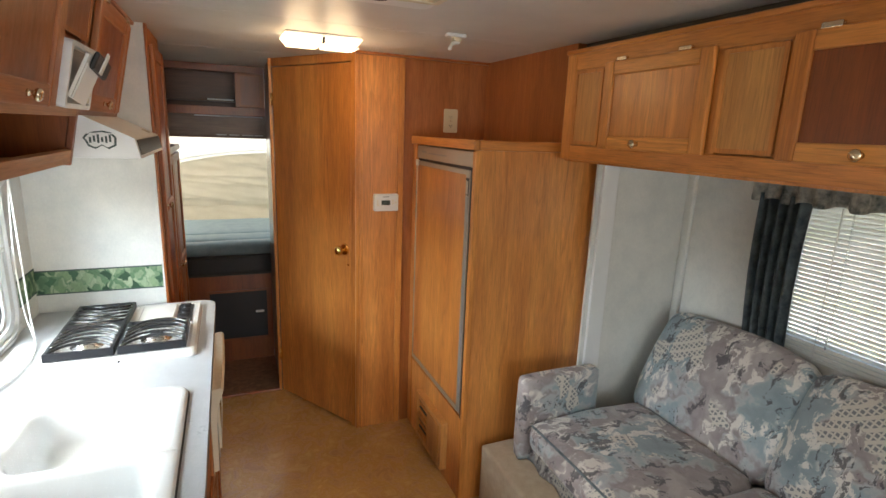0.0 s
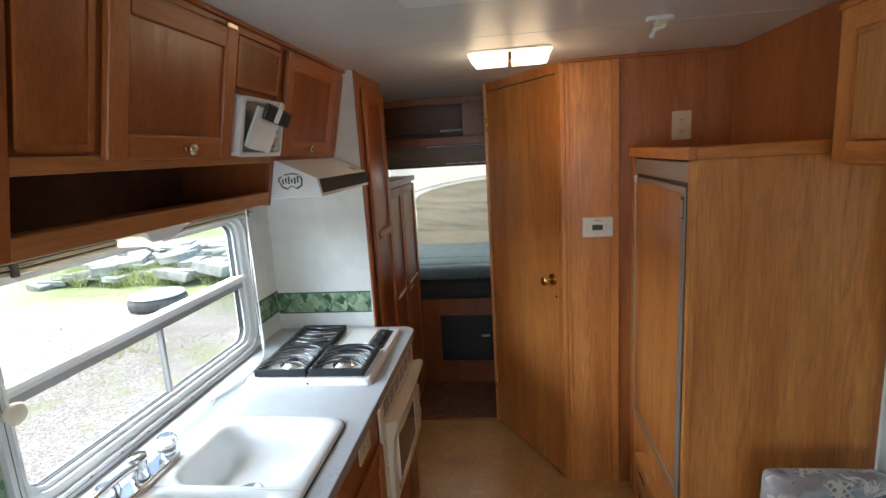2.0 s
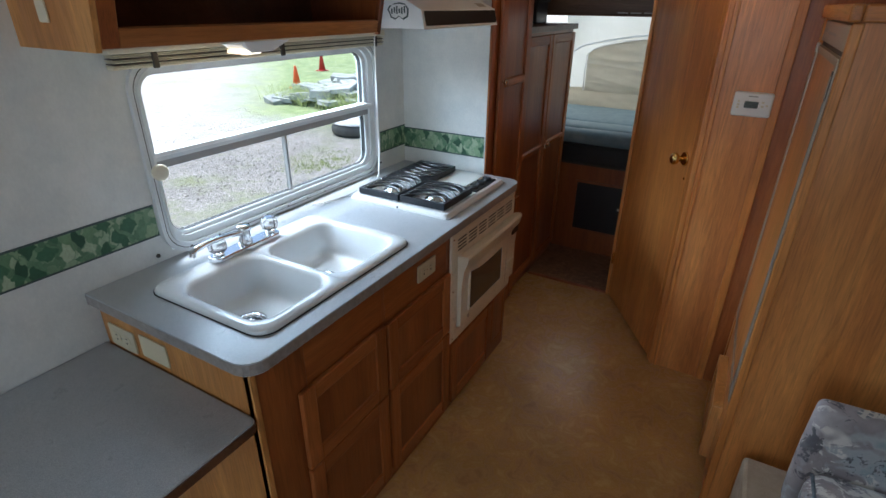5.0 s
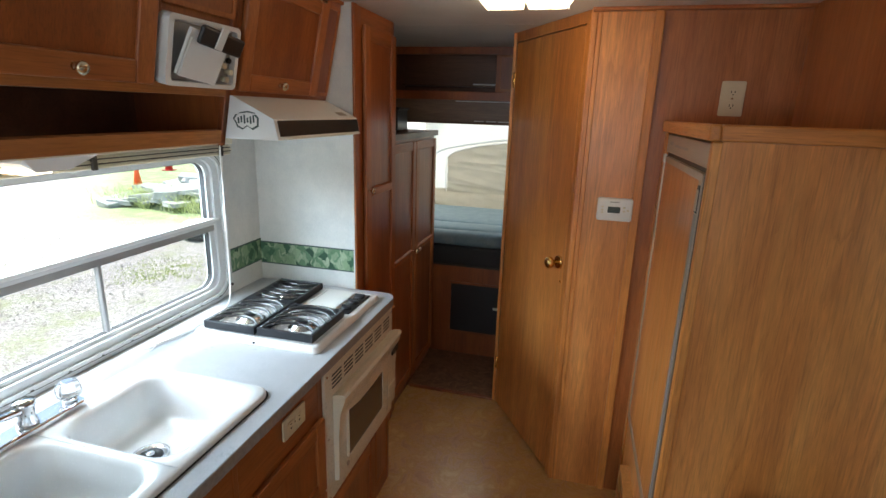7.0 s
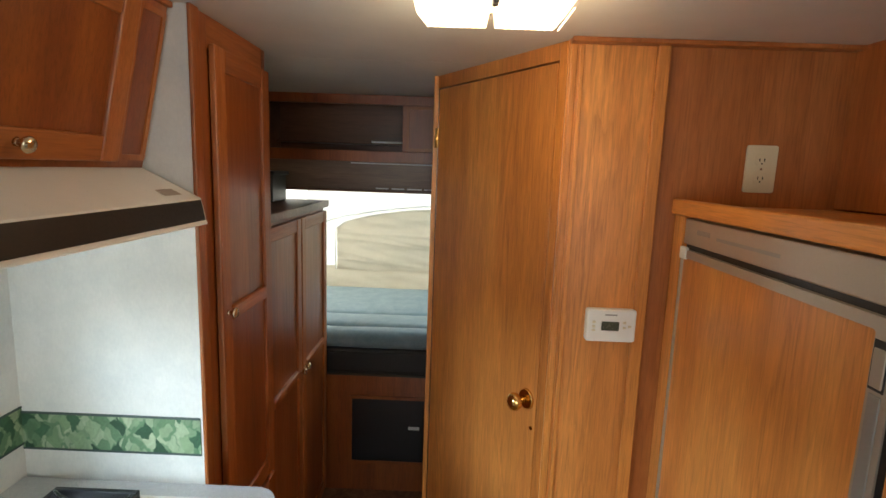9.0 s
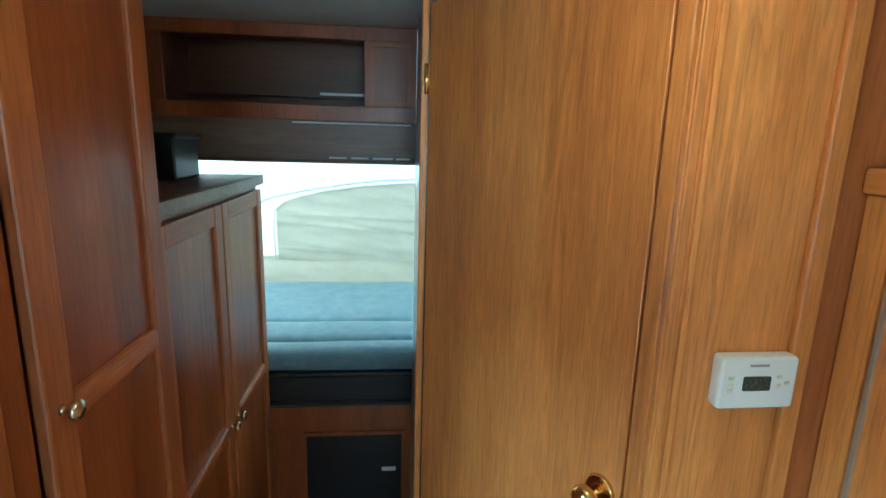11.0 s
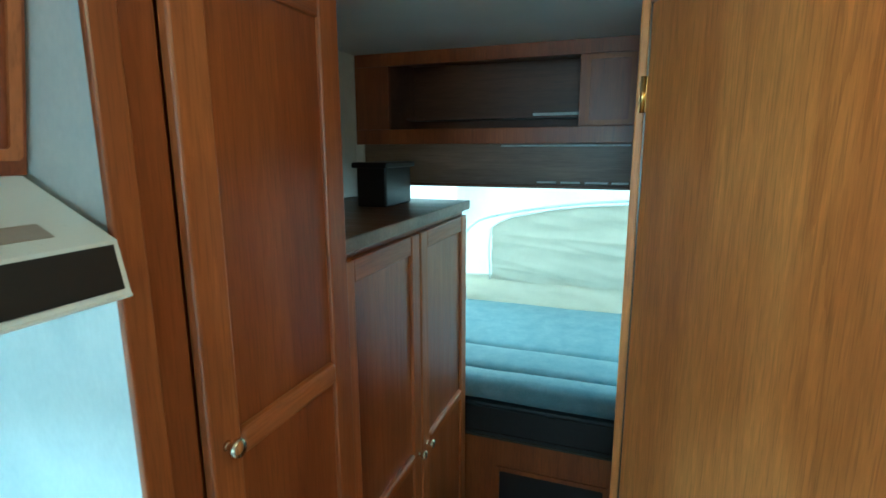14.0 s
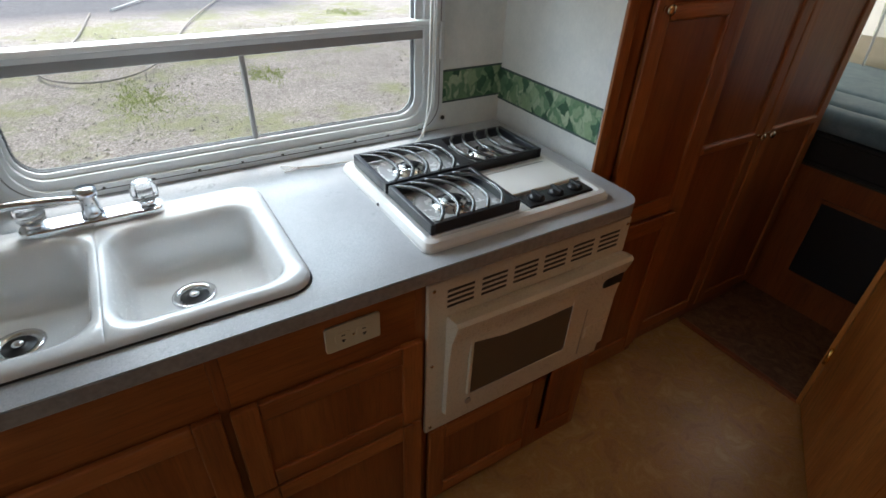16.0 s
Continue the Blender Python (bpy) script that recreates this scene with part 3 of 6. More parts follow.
# ---- repeated fittings ----
def knob_mesh(at, w, r=0.014, mat=NICKEL, parent=None, label="", length=0.026):
    w = Vector(w).normalized()
    m = Matrix.Translation(at) @ w.to_track_quat("Z", "Y").to_matrix().to_4x4()
    k = length / 0.026
    bm = lathe(bmesh.new(), [(0.008, 0), (0.006, 0.004 * k), (0.005, 0.010 * k), (r * 0.85, 0.014 * k), (r, 0.019 * k), (r * 0.8, 0.024 * k), (0.0, 0.026 * k)], m, 16)
    return part("knob", bm, mat, parent, label)


def cabinet_door(m, u0, u1, v0, v1, parent, frame_mat, panel_mat, knob=None, stile=0.05, thick=0.018, rail_mat=None, name="door", label="", mid=None):
    """A framed door with a sunk panel, standing proud of the face m."""
    door = part(name, boxed((u0 + stile - 0.004, v0 + stile - 0.004, 0.001), (u1 - stile + 0.004, v1 - stile + 0.004, thick - 0.009), m), panel_mat, parent, label)
    for a, b in (((u0, v0), (u0 + stile, v1)), ((u1 - stile, v0), (u1, v1))):
        part("stile", boxed((a[0], a[1], 0.001), (b[0], b[1], thick), m, 0.004), frame_mat, door)
    for a, b in (((u0 + stile, v0), (u1 - stile, v0 + stile)), ((u0 + stile, v1 - stile), (u1 - stile, v1))):
        part("rail", boxed((a[0], a[1], 0.001), (b[0], b[1], thick - 0.0015), m, 0.004), rail_mat or frame_mat, door)
    if mid:
        bar = boxed((u0 + stile, mid[0], 0.001), (u1 - stile, mid[1], thick + 0.004), m, 0.009, 3)
        part("middle_rail", bar, rail_mat or frame_mat, door, "rounded rail across the door")
    if knob:
        at = m @ Vector((knob[0], knob[1], thick - 0.001))
        knob_mesh(at, m.to_3x3() @ Vector((0, 0, 1)), 0.014, NICKEL, door, "small brass knob")
    return door


def sunk_panel(m, u0, u1, v0, v1, parent, frame_mat, panel_mat, edge=0.012):
    """A fixed panel set into the face with a small moulding round it."""
    t = bmesh.new()
    o, i = rrect(u0, u1, v0, v1, 0.004, 1), rrect(u0 + edge, u1 - edge, v0 + edge, v1 - edge, 0.003, 1)
    ring(t, o, i, 0.0005, 0.006, m)
    p = part("fixed_panel", t, frame_mat, parent)
    part("panel", boxed((u0 + edge * 0.5, v0 + edge * 0.5, 0.0005), (u1 - edge * 0.5, v1 - edge * 0.5, 0.0025), m), panel_mat, p)
    return p


def socket_plate(m, w, h, label, group="", mat=IVORY, sockets=True):
    """An outlet cover with two sockets; m lies on the wall, centred."""
    o = thing("wall_outlet", label, "outlet", m.translation, group)
    part("cover_plate", prism(bmesh.new(), rrect(-w / 2, w / 2, -h / 2, h / 2, 0.006, 3), 0.0005, 0.006, m, 0.0015), mat, o)
    if sockets:
        tall = h > w
        for s in (-1, 1):
            c = (0, s * h * 0.19) if tall else (s * w * 0.19, 0)
            part("socket", prism(bmesh.new(), rrect(c[0] - 0.016, c[0] + 0.016, c[1] - 0.014, c[1] + 0.014, 0.008, 3), 0.004, 0.0075, m, 0.001), mat, o)
            bm = bmesh.new()
            for q in (-0.006, 0.006):
                a = (c[0] + q, c[1]) if tall else (c[0], c[1] + q)
                dx, dy = (0.0012, 0.004) if tall else (0.004, 0.0012)
                box(bm, (a[0] - dx, a[1] - dy, 0.005), (a[0] + dx, a[1] + dy, 0.0079), m)
            cyl(bm, m @ Vector((c[0], c[1] - 0.009, 0.005)), m @ Vector((c[0], c[1] - 0.009, 0.0079)), 0.0022, seg=10)
            part("socket_slots", bm, BLACK, o)
        part("screw", cyl(bmesh.new(), m @ Vector((0, 0, 0.004)), m @ Vector((0, 0, 0.0072)), 0.0028, seg=10), STEEL, o)
    return o


# ---- the setting ----
CEIL, LEFT, PART_Y, RIGHT, FRONT, END_Y = 1.988, -0.735, 2.457, 1.44, -2.2, 3.75
UP = (0, 0, 1)
structure("floor", boxed((LEFT - 0.1, FRONT - 0.1, -0.08), (1.52, 3.235, 0)), VINYL, "tan mottled vinyl floor of the living area", "floor")
structure("floor_hall", boxed((LEFT - 0.1, 3.235, -0.08), (1.52, 3.80, 0.004)), HALL_VINYL, "brown stone-patterned vinyl floor of the passage", "floor")
structure("trim_threshold", boxed((-0.30, 3.222, -0.01), (0.215, 3.246, 0.012), None, 0.004), CHERRY, "brown wooden threshold strip across the passage", "threshold")
bm = boxed((LEFT - 0.1, FRONT - 0.1, CEIL), (1.52, 3.80, CEIL + 0.06))
for y in (0.02, 1.24, 2.05, 2.98):
    box(bm, (LEFT, y, CEIL - 0.0008), (1.22, y + 0.008, CEIL))
structure("ceiling", bm, CEILING, "white board ceiling with thin seam strips", "ceiling")

WY0, WY1, WZ0, WZ1 = 1.175, 2.215, 0.905, 1.435
bm = bmesh.new()
for a, b in (((FRONT - 0.1, 0), (WY0, CEIL)), ((WY1, 0), (3.80, CEIL)), ((WY0, 0), (WY1, WZ0)), ((WY0, WZ1), (WY1, CEIL))):
    box(bm, (LEFT - 0.055, a[0], a[1]), (LEFT, b[0], b[1]))
structure("wall_west", bm, WALLPAPER, "off-white papered wall with the kitchen window", "wall")
structure("wall_partition", boxed((LEFT, PART_Y, 0), (-0.293, PART_Y + 0.03, CEIL)), WALLPAPER, "off-white papered partition behind the cooktop", "wall")
structure("trim_partition", boxed((-0.293, PART_Y - 0.006, 0.0), (-0.283, PART_Y + 0.03, CEIL), None, 0.003), CHERRY_F, "reddish oak edge strip on the kitchen partition", "trim")
# unseen front wall; its opening is made up to hold a fill lamp
bm = bmesh.new()
box(bm, (LEFT - 0.055, FRONT - 0.06, 0), (-0.45, FRONT, CEIL))
box(bm, (1.05, FRONT - 0.06, 0), (1.525, FRONT, CEIL))
box(bm, (-0.45, FRONT - 0.06, 0), (1.05, FRONT, 0.95))
box(bm, (-0.45, FRONT - 0.06, 1.65), (1.05, FRONT, CEIL))
structure("wall_south", bm, WALLPAPER, "off-white papered front wall, unseen, with an opening added for light", "wall")
# the tall gap from y -1.45 to -0.85 is added for a fill lamp
bm = bmesh.new()
for a, b in (((FRONT - 0.06, 0), (-1.45, CEIL)), ((-0.85, 0), (-0.35, CEIL)), ((-1.45, 1.92), (-0.85, CEIL)), ((-0.35, 1.62), (1.88, CEIL)), ((1.88, 0), (3.80, CEIL))):
    box(bm, (RIGHT + 0.01, a[0], a[1]), (RIGHT + 0.065, b[0], b[1]))
structure("wall_east", bm, WALLPAPER, "off-white papered wall with slide-out and an opening added for light", "wall")
# slide-out shell
bm = bmesh.new()
box(bm, (1.405, 1.862, 0.28), (1.99, 1.875, 1.64))
structure("wall_slideout_end", bm, WALLPAPER, "off-white papered end wall of the slide-out", "wall")
structure("wall_slideout_near", boxed((1.36, -0.41, 0.28), (1.99, -0.36, 1.64)), WALLPAPER, "off-white papered near end wall of the slide-out", "wall")
SY0, SY1, SZ0, SZ1 = 0.22, 1.345, 0.92, 1.44
bm = ring(bmesh.new(), rrect(-1.862, 0.36, 0.28, 1.64, 0.0005, 1), rrect(-SY1, -SY0, SZ0, SZ1, 0.0005, 1), -0.05, 0.0, face_frame((1.94, 0, 0), (0, -1, 0), UP))
structure("wall_slideout_back", bm, WALLPAPER, "off-white papered back wall of the slide-out with a window", "wall")
structure("ceiling_slideout", boxed((1.34, -0.41, 1.62), (1.99, 1.875, 1.66)), CEILING, "white ceiling of the slide-out", "ceiling")
structure("floor_slideout", boxed((0.935, -0.36, 0.0), (1.99, 1.875, 0.305), None, 0.012), CARPET, "beige carpeted raised floor of the slide-out", "floor")
structure("trim_slideout", boxed((1.424, 1.846, 0.305), (1.505, 1.862, 1.60), None, 0.004), WHITE_PAINT, "white plastic flange strip of the slide-out", "trim")
structure("trim_slideout_corner", boxed((1.918, 1.82, 0.6), (1.941, 1.863, 1.60), None, 0.008), WALLPAPER, "off-white corner strip in the slide-out", "trim")

# green border
bm = boxed((LEFT - 0.001, FRONT, 0.966), (LEFT + 0.002, WY0 - 0.03, 1.062))
box(bm, (LEFT - 0.001, WY1 + 0.03, 0.966), (LEFT + 0.002, PART_Y, 1.062))
box(bm, (LEFT, PART_Y - 0.002, 0.954), (-0.30, PART_Y + 0.001, 1.050))
structure("border_wallpaper", bm, BORDER, "green ivy-leaf wallpaper border along the kitchen walls", "border")
bm = bmesh.new()
for z in (0.966, 1.058):
    box(bm, (LEFT, FRONT, z), (LEFT + 0.003, WY0 - 0.03, z + 0.005))
    box(bm, (LEFT, WY1 + 0.03, z), (LEFT + 0.003, PART_Y, z + 0.005))
    box(bm, (LEFT, PART_Y - 0.003, z - 0.012), (-0.30, PART_Y, z - 0.007))
structure("trim_border", bm, INK, "dark green edge lines of the wallpaper border", "border")

# bathroom corner: angled door wall, flat wall, side of the passage
HINGE, JAMB = Vector((0.218, 3.224, 0)), Vector((0.558, 2.668, 0))
along = (JAMB - HINGE).normalized()
DOORM = face_frame(HINGE, along, UP)
DLEN = (JAMB - HINGE).length
if (DOORM.to_3x3() @ Vector((0, 0, 1))).y > 0:
    DOORM = face_frame(JAMB, -along, UP)
DFLIP = (DOORM.translation - JAMB).length < 0.01


def du(s):
    """Distance from the hinge side along the door wall, in the door's frame."""
    return DLEN - s if DFLIP else s


bm = bmesh.new()
box(bm, (0, 1.945, -0.045), (DLEN, CEIL, -0.001), DOORM)
structure("wall_door_head", bm, PANELLING, "oak panelling above the angled door", "wall")
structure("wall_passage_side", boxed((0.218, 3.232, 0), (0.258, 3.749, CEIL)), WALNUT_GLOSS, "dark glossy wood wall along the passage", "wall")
structure("wall_thermostat", boxed((0.56, 2.652, 0), (0.79, 2.69, CEIL)), PANELLING, "oak panelled wall beside the angled door", "wall")
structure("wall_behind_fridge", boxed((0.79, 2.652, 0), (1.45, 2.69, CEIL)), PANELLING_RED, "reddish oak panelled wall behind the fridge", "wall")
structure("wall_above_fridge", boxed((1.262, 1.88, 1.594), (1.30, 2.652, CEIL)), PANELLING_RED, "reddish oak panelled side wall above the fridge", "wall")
structure("trim_door_jamb", boxed((0.563, 2.647, 0), (0.580, 2.69, CEIL), None, 0.003), OAK, "oak jamb strip beside the angled door", "trim")
structure("trim_door_casing", boxed((min(du(0.627), du(0.657)), 0, -0.04), (max(du(0.627), du(0.657)), CEIL, 0.003), DOORM, 0.004), OAK, "oak casing strip along the angled door", "trim")
# dark colour here paints the shade inside the door gap
structure("trim_door_stop", boxed((min(du(0.618), du(0.630)), 0.002, -0.045), (max(du(0.618), du(0.630)), CEIL, -0.031), DOORM), SLAT_GAP_DARK, "strip behind the door gap, gap shade put into its dark colour", "trim")
structure("trim_wall_strip", boxed((0.773, 2.638, 0), (0.806, 2.652, CEIL), None, 0.004), OAK, "oak strip covering a panel joint", "trim")
structure("trim_panel_groove", boxed((0.586, 2.646, 0), (0.597, 2.652, CEIL), None, 0.002), OAK, "thin oak beading on the panelled wall", "trim")
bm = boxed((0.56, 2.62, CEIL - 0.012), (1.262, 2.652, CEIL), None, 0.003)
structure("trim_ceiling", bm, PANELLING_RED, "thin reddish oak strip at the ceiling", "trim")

door = thing("door_1", "oak veneer bathroom door with brass knob, shut, set at an angle", "door", HINGE, kind="structure")
d0, d1 = min(du(0.012), du(0.622)), max(du(0.012), du(0.622))
part("door_leaf", boxed((d0, 0.012, -0.03), (d1, 1.94, 0.0), DOORM, 0.003), PANELLING, door)
W = DOORM.to_3x3() @ Vector((0, 0, 1))
kp = DOORM @ Vector((du(DLEN - 0.070), 1.01, 0))
part("knob_rose", cyl(bmesh.new(), kp, kp + W * 0.008, 0.030, 0.027), BRASS, door)
bm = lathe(bmesh.new(), [(0.012, 0.006), (0.010, 0.022), (0.014, 0.030), (0.024, 0.038), (0.026, 0.048), (0.022, 0.058), (0.010, 0.063), (0, 0.064)], Matrix.Translation(kp) @ W.to_track_quat("Z", "Y").to_matrix().to_4x4(), 24)
part("knob", bm, BRASS, door, "round polished brass knob")
kp2 = DOORM @ Vector((du(DLEN - 0.045), 0.93, 0))
part("strike_plate", cyl(bmesh.new(), kp2, kp2 + W * 0.002, 0.006), BRASS, door)
for z in (0.25, 1.77):
    bm = boxed((min(du(0.004), du(0.016)), z - 0.035, 0.0), (max(du(0.004), du(0.016)), z + 0.035, 0.004), DOORM, 0.001)
    h0 = DOORM @ Vector((du(0.006), z - 0.035, 0.005))
    cyl(bm, h0, h0 + Vector((0, 0, 0.07)), 0.005, seg=10)
    part("hinge", bm, BRASS, door)
structure("trim_door_hinge_side", boxed((0.205, 3.222, 0), (0.222, 3.246, CEIL), None, 0.003), OAK, "oak corner strip on the hinge side of the door", "trim")

# ---- kitchen window ----
WM = face_frame((LEFT, 0, 0), (0, -1, 0), UP)
if (WM.to_3x3() @ Vector((0, 0, 1))).x < 0:
    WM = face_frame((LEFT, 0, 0), (0, 1, 0), UP)
SG = 1 if (WM.to_3x3() @ Vector((1, 0, 0))).y > 0 else -1


def wr(y0, y1, z0, z1, r, n=6):
    a, b = sorted((SG * y0, SG * y1))
    return rrect(a, b, z0, z1, r, n)


win = thing("window_1", "white aluminium window over the counter with rounded corners", "window", (LEFT, 1.71, 0.9), kind="structure")
outer = wr(1.150, 2.236, 0.886, 1.458, 0.085)
part("window_frame", ring(bmesh.new(), outer, wr(1.176, 2.208, 0.912, 1.433, 0.07), 0.0, 0.014, WM), ALU, win)
part("frame_groove", ring(bmesh.new(), wr(1.161, 2.225, 0.897, 1.447, 0.078), wr(1.163, 2.223, 0.899, 1.445, 0.077), 0.0135, 0.0143, WM), SLAT_GAP_DARK, win)
part("frame_bead", ring(bmesh.new(), wr(1.170, 2.214, 0.906, 1.439, 0.074), wr(1.177, 2.207, 0.913, 1.432, 0.069), 0.0138, 0.019, WM), ALU, win)
part("gasket", ring(bmesh.new(), wr(1.190, 2.154, 0.947, 1.416, 0.051), wr(1.194, 2.150, 0.951, 1.412, 0.048), -0.026, -0.009, WM), RUBBER, win, "black rubber gasket")
part("inner_flange", ring(bmesh.new(), wr(1.176, 2.208, 0.912, 1.433, 0.07), wr(1.184, 2.176, 0.936, 1.424, 0.06), -0.03, 0.008, WM), ALU, win)
part("sash", ring(bmesh.new(), wr(1.181, 2.180, 0.932, 1.428, 0.062), wr(1.192, 2.152, 0.949, 1.414, 0.05), -0.032, -0.003, WM), ALU, win)
a, b = sorted((SG * 1.178, SG * 2.192))
part("meeting_rail", boxed((a, 1.192, -0.03), (b, 1.206, 0.012), WM, 0.004), WHITE_PAINT, win, "white horizontal rail")
part("rail_channel", boxed((a, 1.1795, -0.03), (b, 1.1915, 0.006), WM, 0.002), ALU, win)
part("rail_shadow_bar", boxed((a, 1.155, -0.04), (b, 1.179, -0.002), WM, 0.003), ALU_GREY, win)
a, b = sorted((SG * 1.685, SG * 1.696))
part("mullion", boxed((a, 0.94, -0.026), (b, 1.16, -0.006), WM, 0.003), ALU_GREY, win)
a, b = sorted((SG * 1.182, SG * 2.165))
for z0, z1 in ((0.945, 1.16), (1.19, 1.415)):
    g = part("pane", boxed((a, z0, -0.021), (b, z1, -0.017), WM), GLASS if z0 > 1.1 else SCREENED, win)
    g.visible_shadow = False
for i in range(10):
    y = 1.23 + i * 0.103
    c = WM @ Vector((SG * y, 0.9015, 0.0135))
    part("screw", cyl(bmesh.new(), c, c + Vector((0.002, 0, 0)), 0.004, seg=8), SLAT_GAP_DARK, win)
part("crank_knob", lathe(bmesh.new(), [(0.012, 0), (0.012, 0.012), (0.022, 0.014), (0.024, 0.026), (0.018, 0.03), (0, 0.03)], Matrix.Translation((LEFT + 0.012, 1.172, 1.157)) @ Vector((1, 0, 0)).to_track_quat("Z", "Y").to_matrix().to_4x4()), CREAM, win, "cream plastic window crank")
part("latch", boxed((LEFT + 0.012, 2.220, 1.10), (LEFT + 0.022, 2.234, 1.20), None, 0.003), ALU, win)

blind = thing("mini_blind", "raised mini blind bunched above the kitchen window", "blind", (-0.70, 1.7, 1.44))
part("head_rail", boxed((LEFT + 0.014, 1.10, 1.474), (LEFT + 0.055, 2.245, 1.496), None, 0.003), CREAM, blind)
for i in range(7):
    z = 1.470 - i * 0.0042
    off = 0.003 * math.sin(i * 2.1)
    part("slat", boxed((LEFT + 0.012 + off, 1.11 + abs(off), z - 0.0012), (LEFT + 0.050 + off, 2.24, z + 0.0012)), SLAT_GAP_DARK if i % 3 == 2 else CREAM, blind)
part("bottom_rail", boxed((LEFT + 0.012, 1.11, 1.436), (LEFT + 0.046, 2.24, 1.443), None, 0.003), CREAM, blind)
for y in (1.21, 1.66, 2.17):
    part("cord_clip", boxed((LEFT + 0.048, y, 1.434), (LEFT + 0.058, y + 0.016, 1.474), None, 0.003), SLAT_GAP_DARK, blind)
bm = tube(bmesh.new(), bow([(-0.678, 2.168, 1.475), (-0.676, 2.166, 1.25), (-0.672, 2.16, 1.0), (-0.66, 2.13, 0.905), (-0.64, 2.06, 0.8905), (-0.625, 1.95, 0.8905), (-0.632, 1.84, 0.8905), (-0.65, 1.76, 0.8905)], 8), 0.003)
part("pull_cord", bm, CORD, blind)
bm = tube(bmesh.new(), bow([(-0.682, 2.184, 1.475), (-0.70, 2.19, 1.2), (-0.695, 2.185, 1.0), (-0.665, 2.14, 0.90)], 8), 0.0025)
part("pull_cord", bm, CORD, blind)
for d in (-0.02, 0.0, 0.02):
    part("cord_tassel", tube(bmesh.new(), [(-0.65, 1.762, 0.8895), (-0.655 + d * 0.6, 1.745, 0.8893), (-0.66 + d, 1.725, 0.889)], 0.0016, 6), CORD, blind)

for y, z in ((2.247, 0.921), (1.126, 0.906)):
    cap = thing("screw_cap", "small dark screw cap on the papered window wall", "screw cap", (LEFT, y, z), "screw caps by the window")
    part("cap", lathe(bmesh.new(), [(0.0065, 0.0), (0.0065, 0.003), (0.004, 0.007), (0.0, 0.0075)], Matrix.Translation((LEFT, y, z)) @ Vector((1, 0, 0)).to_track_quat("Z", "Y").to_matrix().to_4x4(), 12), SLAT_GAP_DARK, cap)

# ---- kitchen base unit ----
FX = -0.142
FACE = face_frame((FX, 0, 0), (0, 1, 0), UP)   # u = y, v = z, w = +x
base = thing("kitchen_base_cabinet", "cherry-stained oak base cabinet under the kitchen counter", "cabinet", (-0.45, 1.7, 0))
bm = bmesh.new()
box(bm, (-0.73, 0.943, 0.0), (FX - 0.02, 0.963, 0.85))
box(bm, (-0.73, 2.425, 0.0), (FX - 0.02, 2.445, 0.85))
box(bm, (-0.73, 0.963, 0.0), (-0.72, 2.425, 0.85))
box(bm, (-0.72, 0.963, 0.03), (FX - 0.02, 2.425, 0.045))
part("carcass", bm, CHERRY, base)
part("end_panel", boxed((-0.73, 0.930, 0.0), (FX - 0.001, 0.943, 0.85)), OAK_LIGHT, base, "pale oak end panel")
for y0, y1 in ((0.944, 1.10), (1.425, 1.447), (1.83, 1.865), (2.425, 2.447)):
    part("stile", boxed((FX - 0.02, y0, 0), (FX, y1, 0.85), None, 0.002), CHERRY, base)
part("face_backing", boxed((FX - 0.032, 0.963, 0.05), (FX - 0.0205, 1.86, 0.84)), CHERRY, base)
part("face_backing", boxed((FX - 0.032, 1.861, 0.05), (FX - 0.0205, 2.424, 0.36)), CHERRY, base)
part("corner_post", boxed((FX - 0.02, 0.930, 0), (FX + 0.004, 0.948, 0.85), None, 0.003), OAK_LIGHT, base)
for y0, y1, z0, z1 in ((1.10, 1.425, 0.665, 0.85), (1.447, 1.83, 0.665, 0.85), (1.10, 1.425, 0.0, 0.08), (1.447, 1.83, 0.0, 0.08), (1.865, 2.425, 0.0, 0.07), (1.865, 2.425, 0.345, 0.38), (1.865, 2.425, 0.825, 0.85), (1.10, 1.425, 0.36, 0.44), (1.447, 1.83, 0.36, 0.44)):
    part("rail", boxed((FX - 0.02, y0, z0), (FX - 0.001, y1, z1)), CHERRY_H, base)
cabinet_door(FACE, 1.060, 1.425, 0.425, 0.692, base, CHERRY_F, CHERRY, rail_mat=CHERRY_H)
cabinet_door(FACE, 1.440, 1.842, 0.425, 0.685, base, CHERRY_F, CHERRY, rail_mat=CHERRY_H)
cabinet_door(FACE, 1.060, 1.425, 0.05, 0.417, base, CHERRY_F, CHERRY, rail_mat=CHERRY_H)
cabinet_door(FACE, 1.440, 1.842, 0.05, 0.417, base, CHERRY_F, CHERRY, rail_mat=CHERRY_H)
cabinet_door(FACE, 1.865, 2.255, 0.04, 0.345, base, CHERRY_F, CHERRY, rail_mat=CHERRY_H)
sunk_panel(FACE, 2.285, 2.42, 0.07, 0.34, base, CHERRY_F, CHERRY)

socket_plate(face_frame((FX, 1.690, 0.768), (0, 1, 0), UP), 0.115, 0.064, "ivory double outlet set sideways on the kitchen cabinet", "kitchen outlets")
socket_plate(face_frame((-0.640, 0.930, 0.764), (1, 0, 0), UP), 0.115, 0.068, "ivory double outlet on the counter's end panel", "kitchen outlets")
socket_plate(face_frame((-0.498, 0.930, 0.775), (1, 0, 0), UP), 0.112, 0.068, "blank ivory cover plate on the counter's end panel", "kitchen outlets", sockets=False)

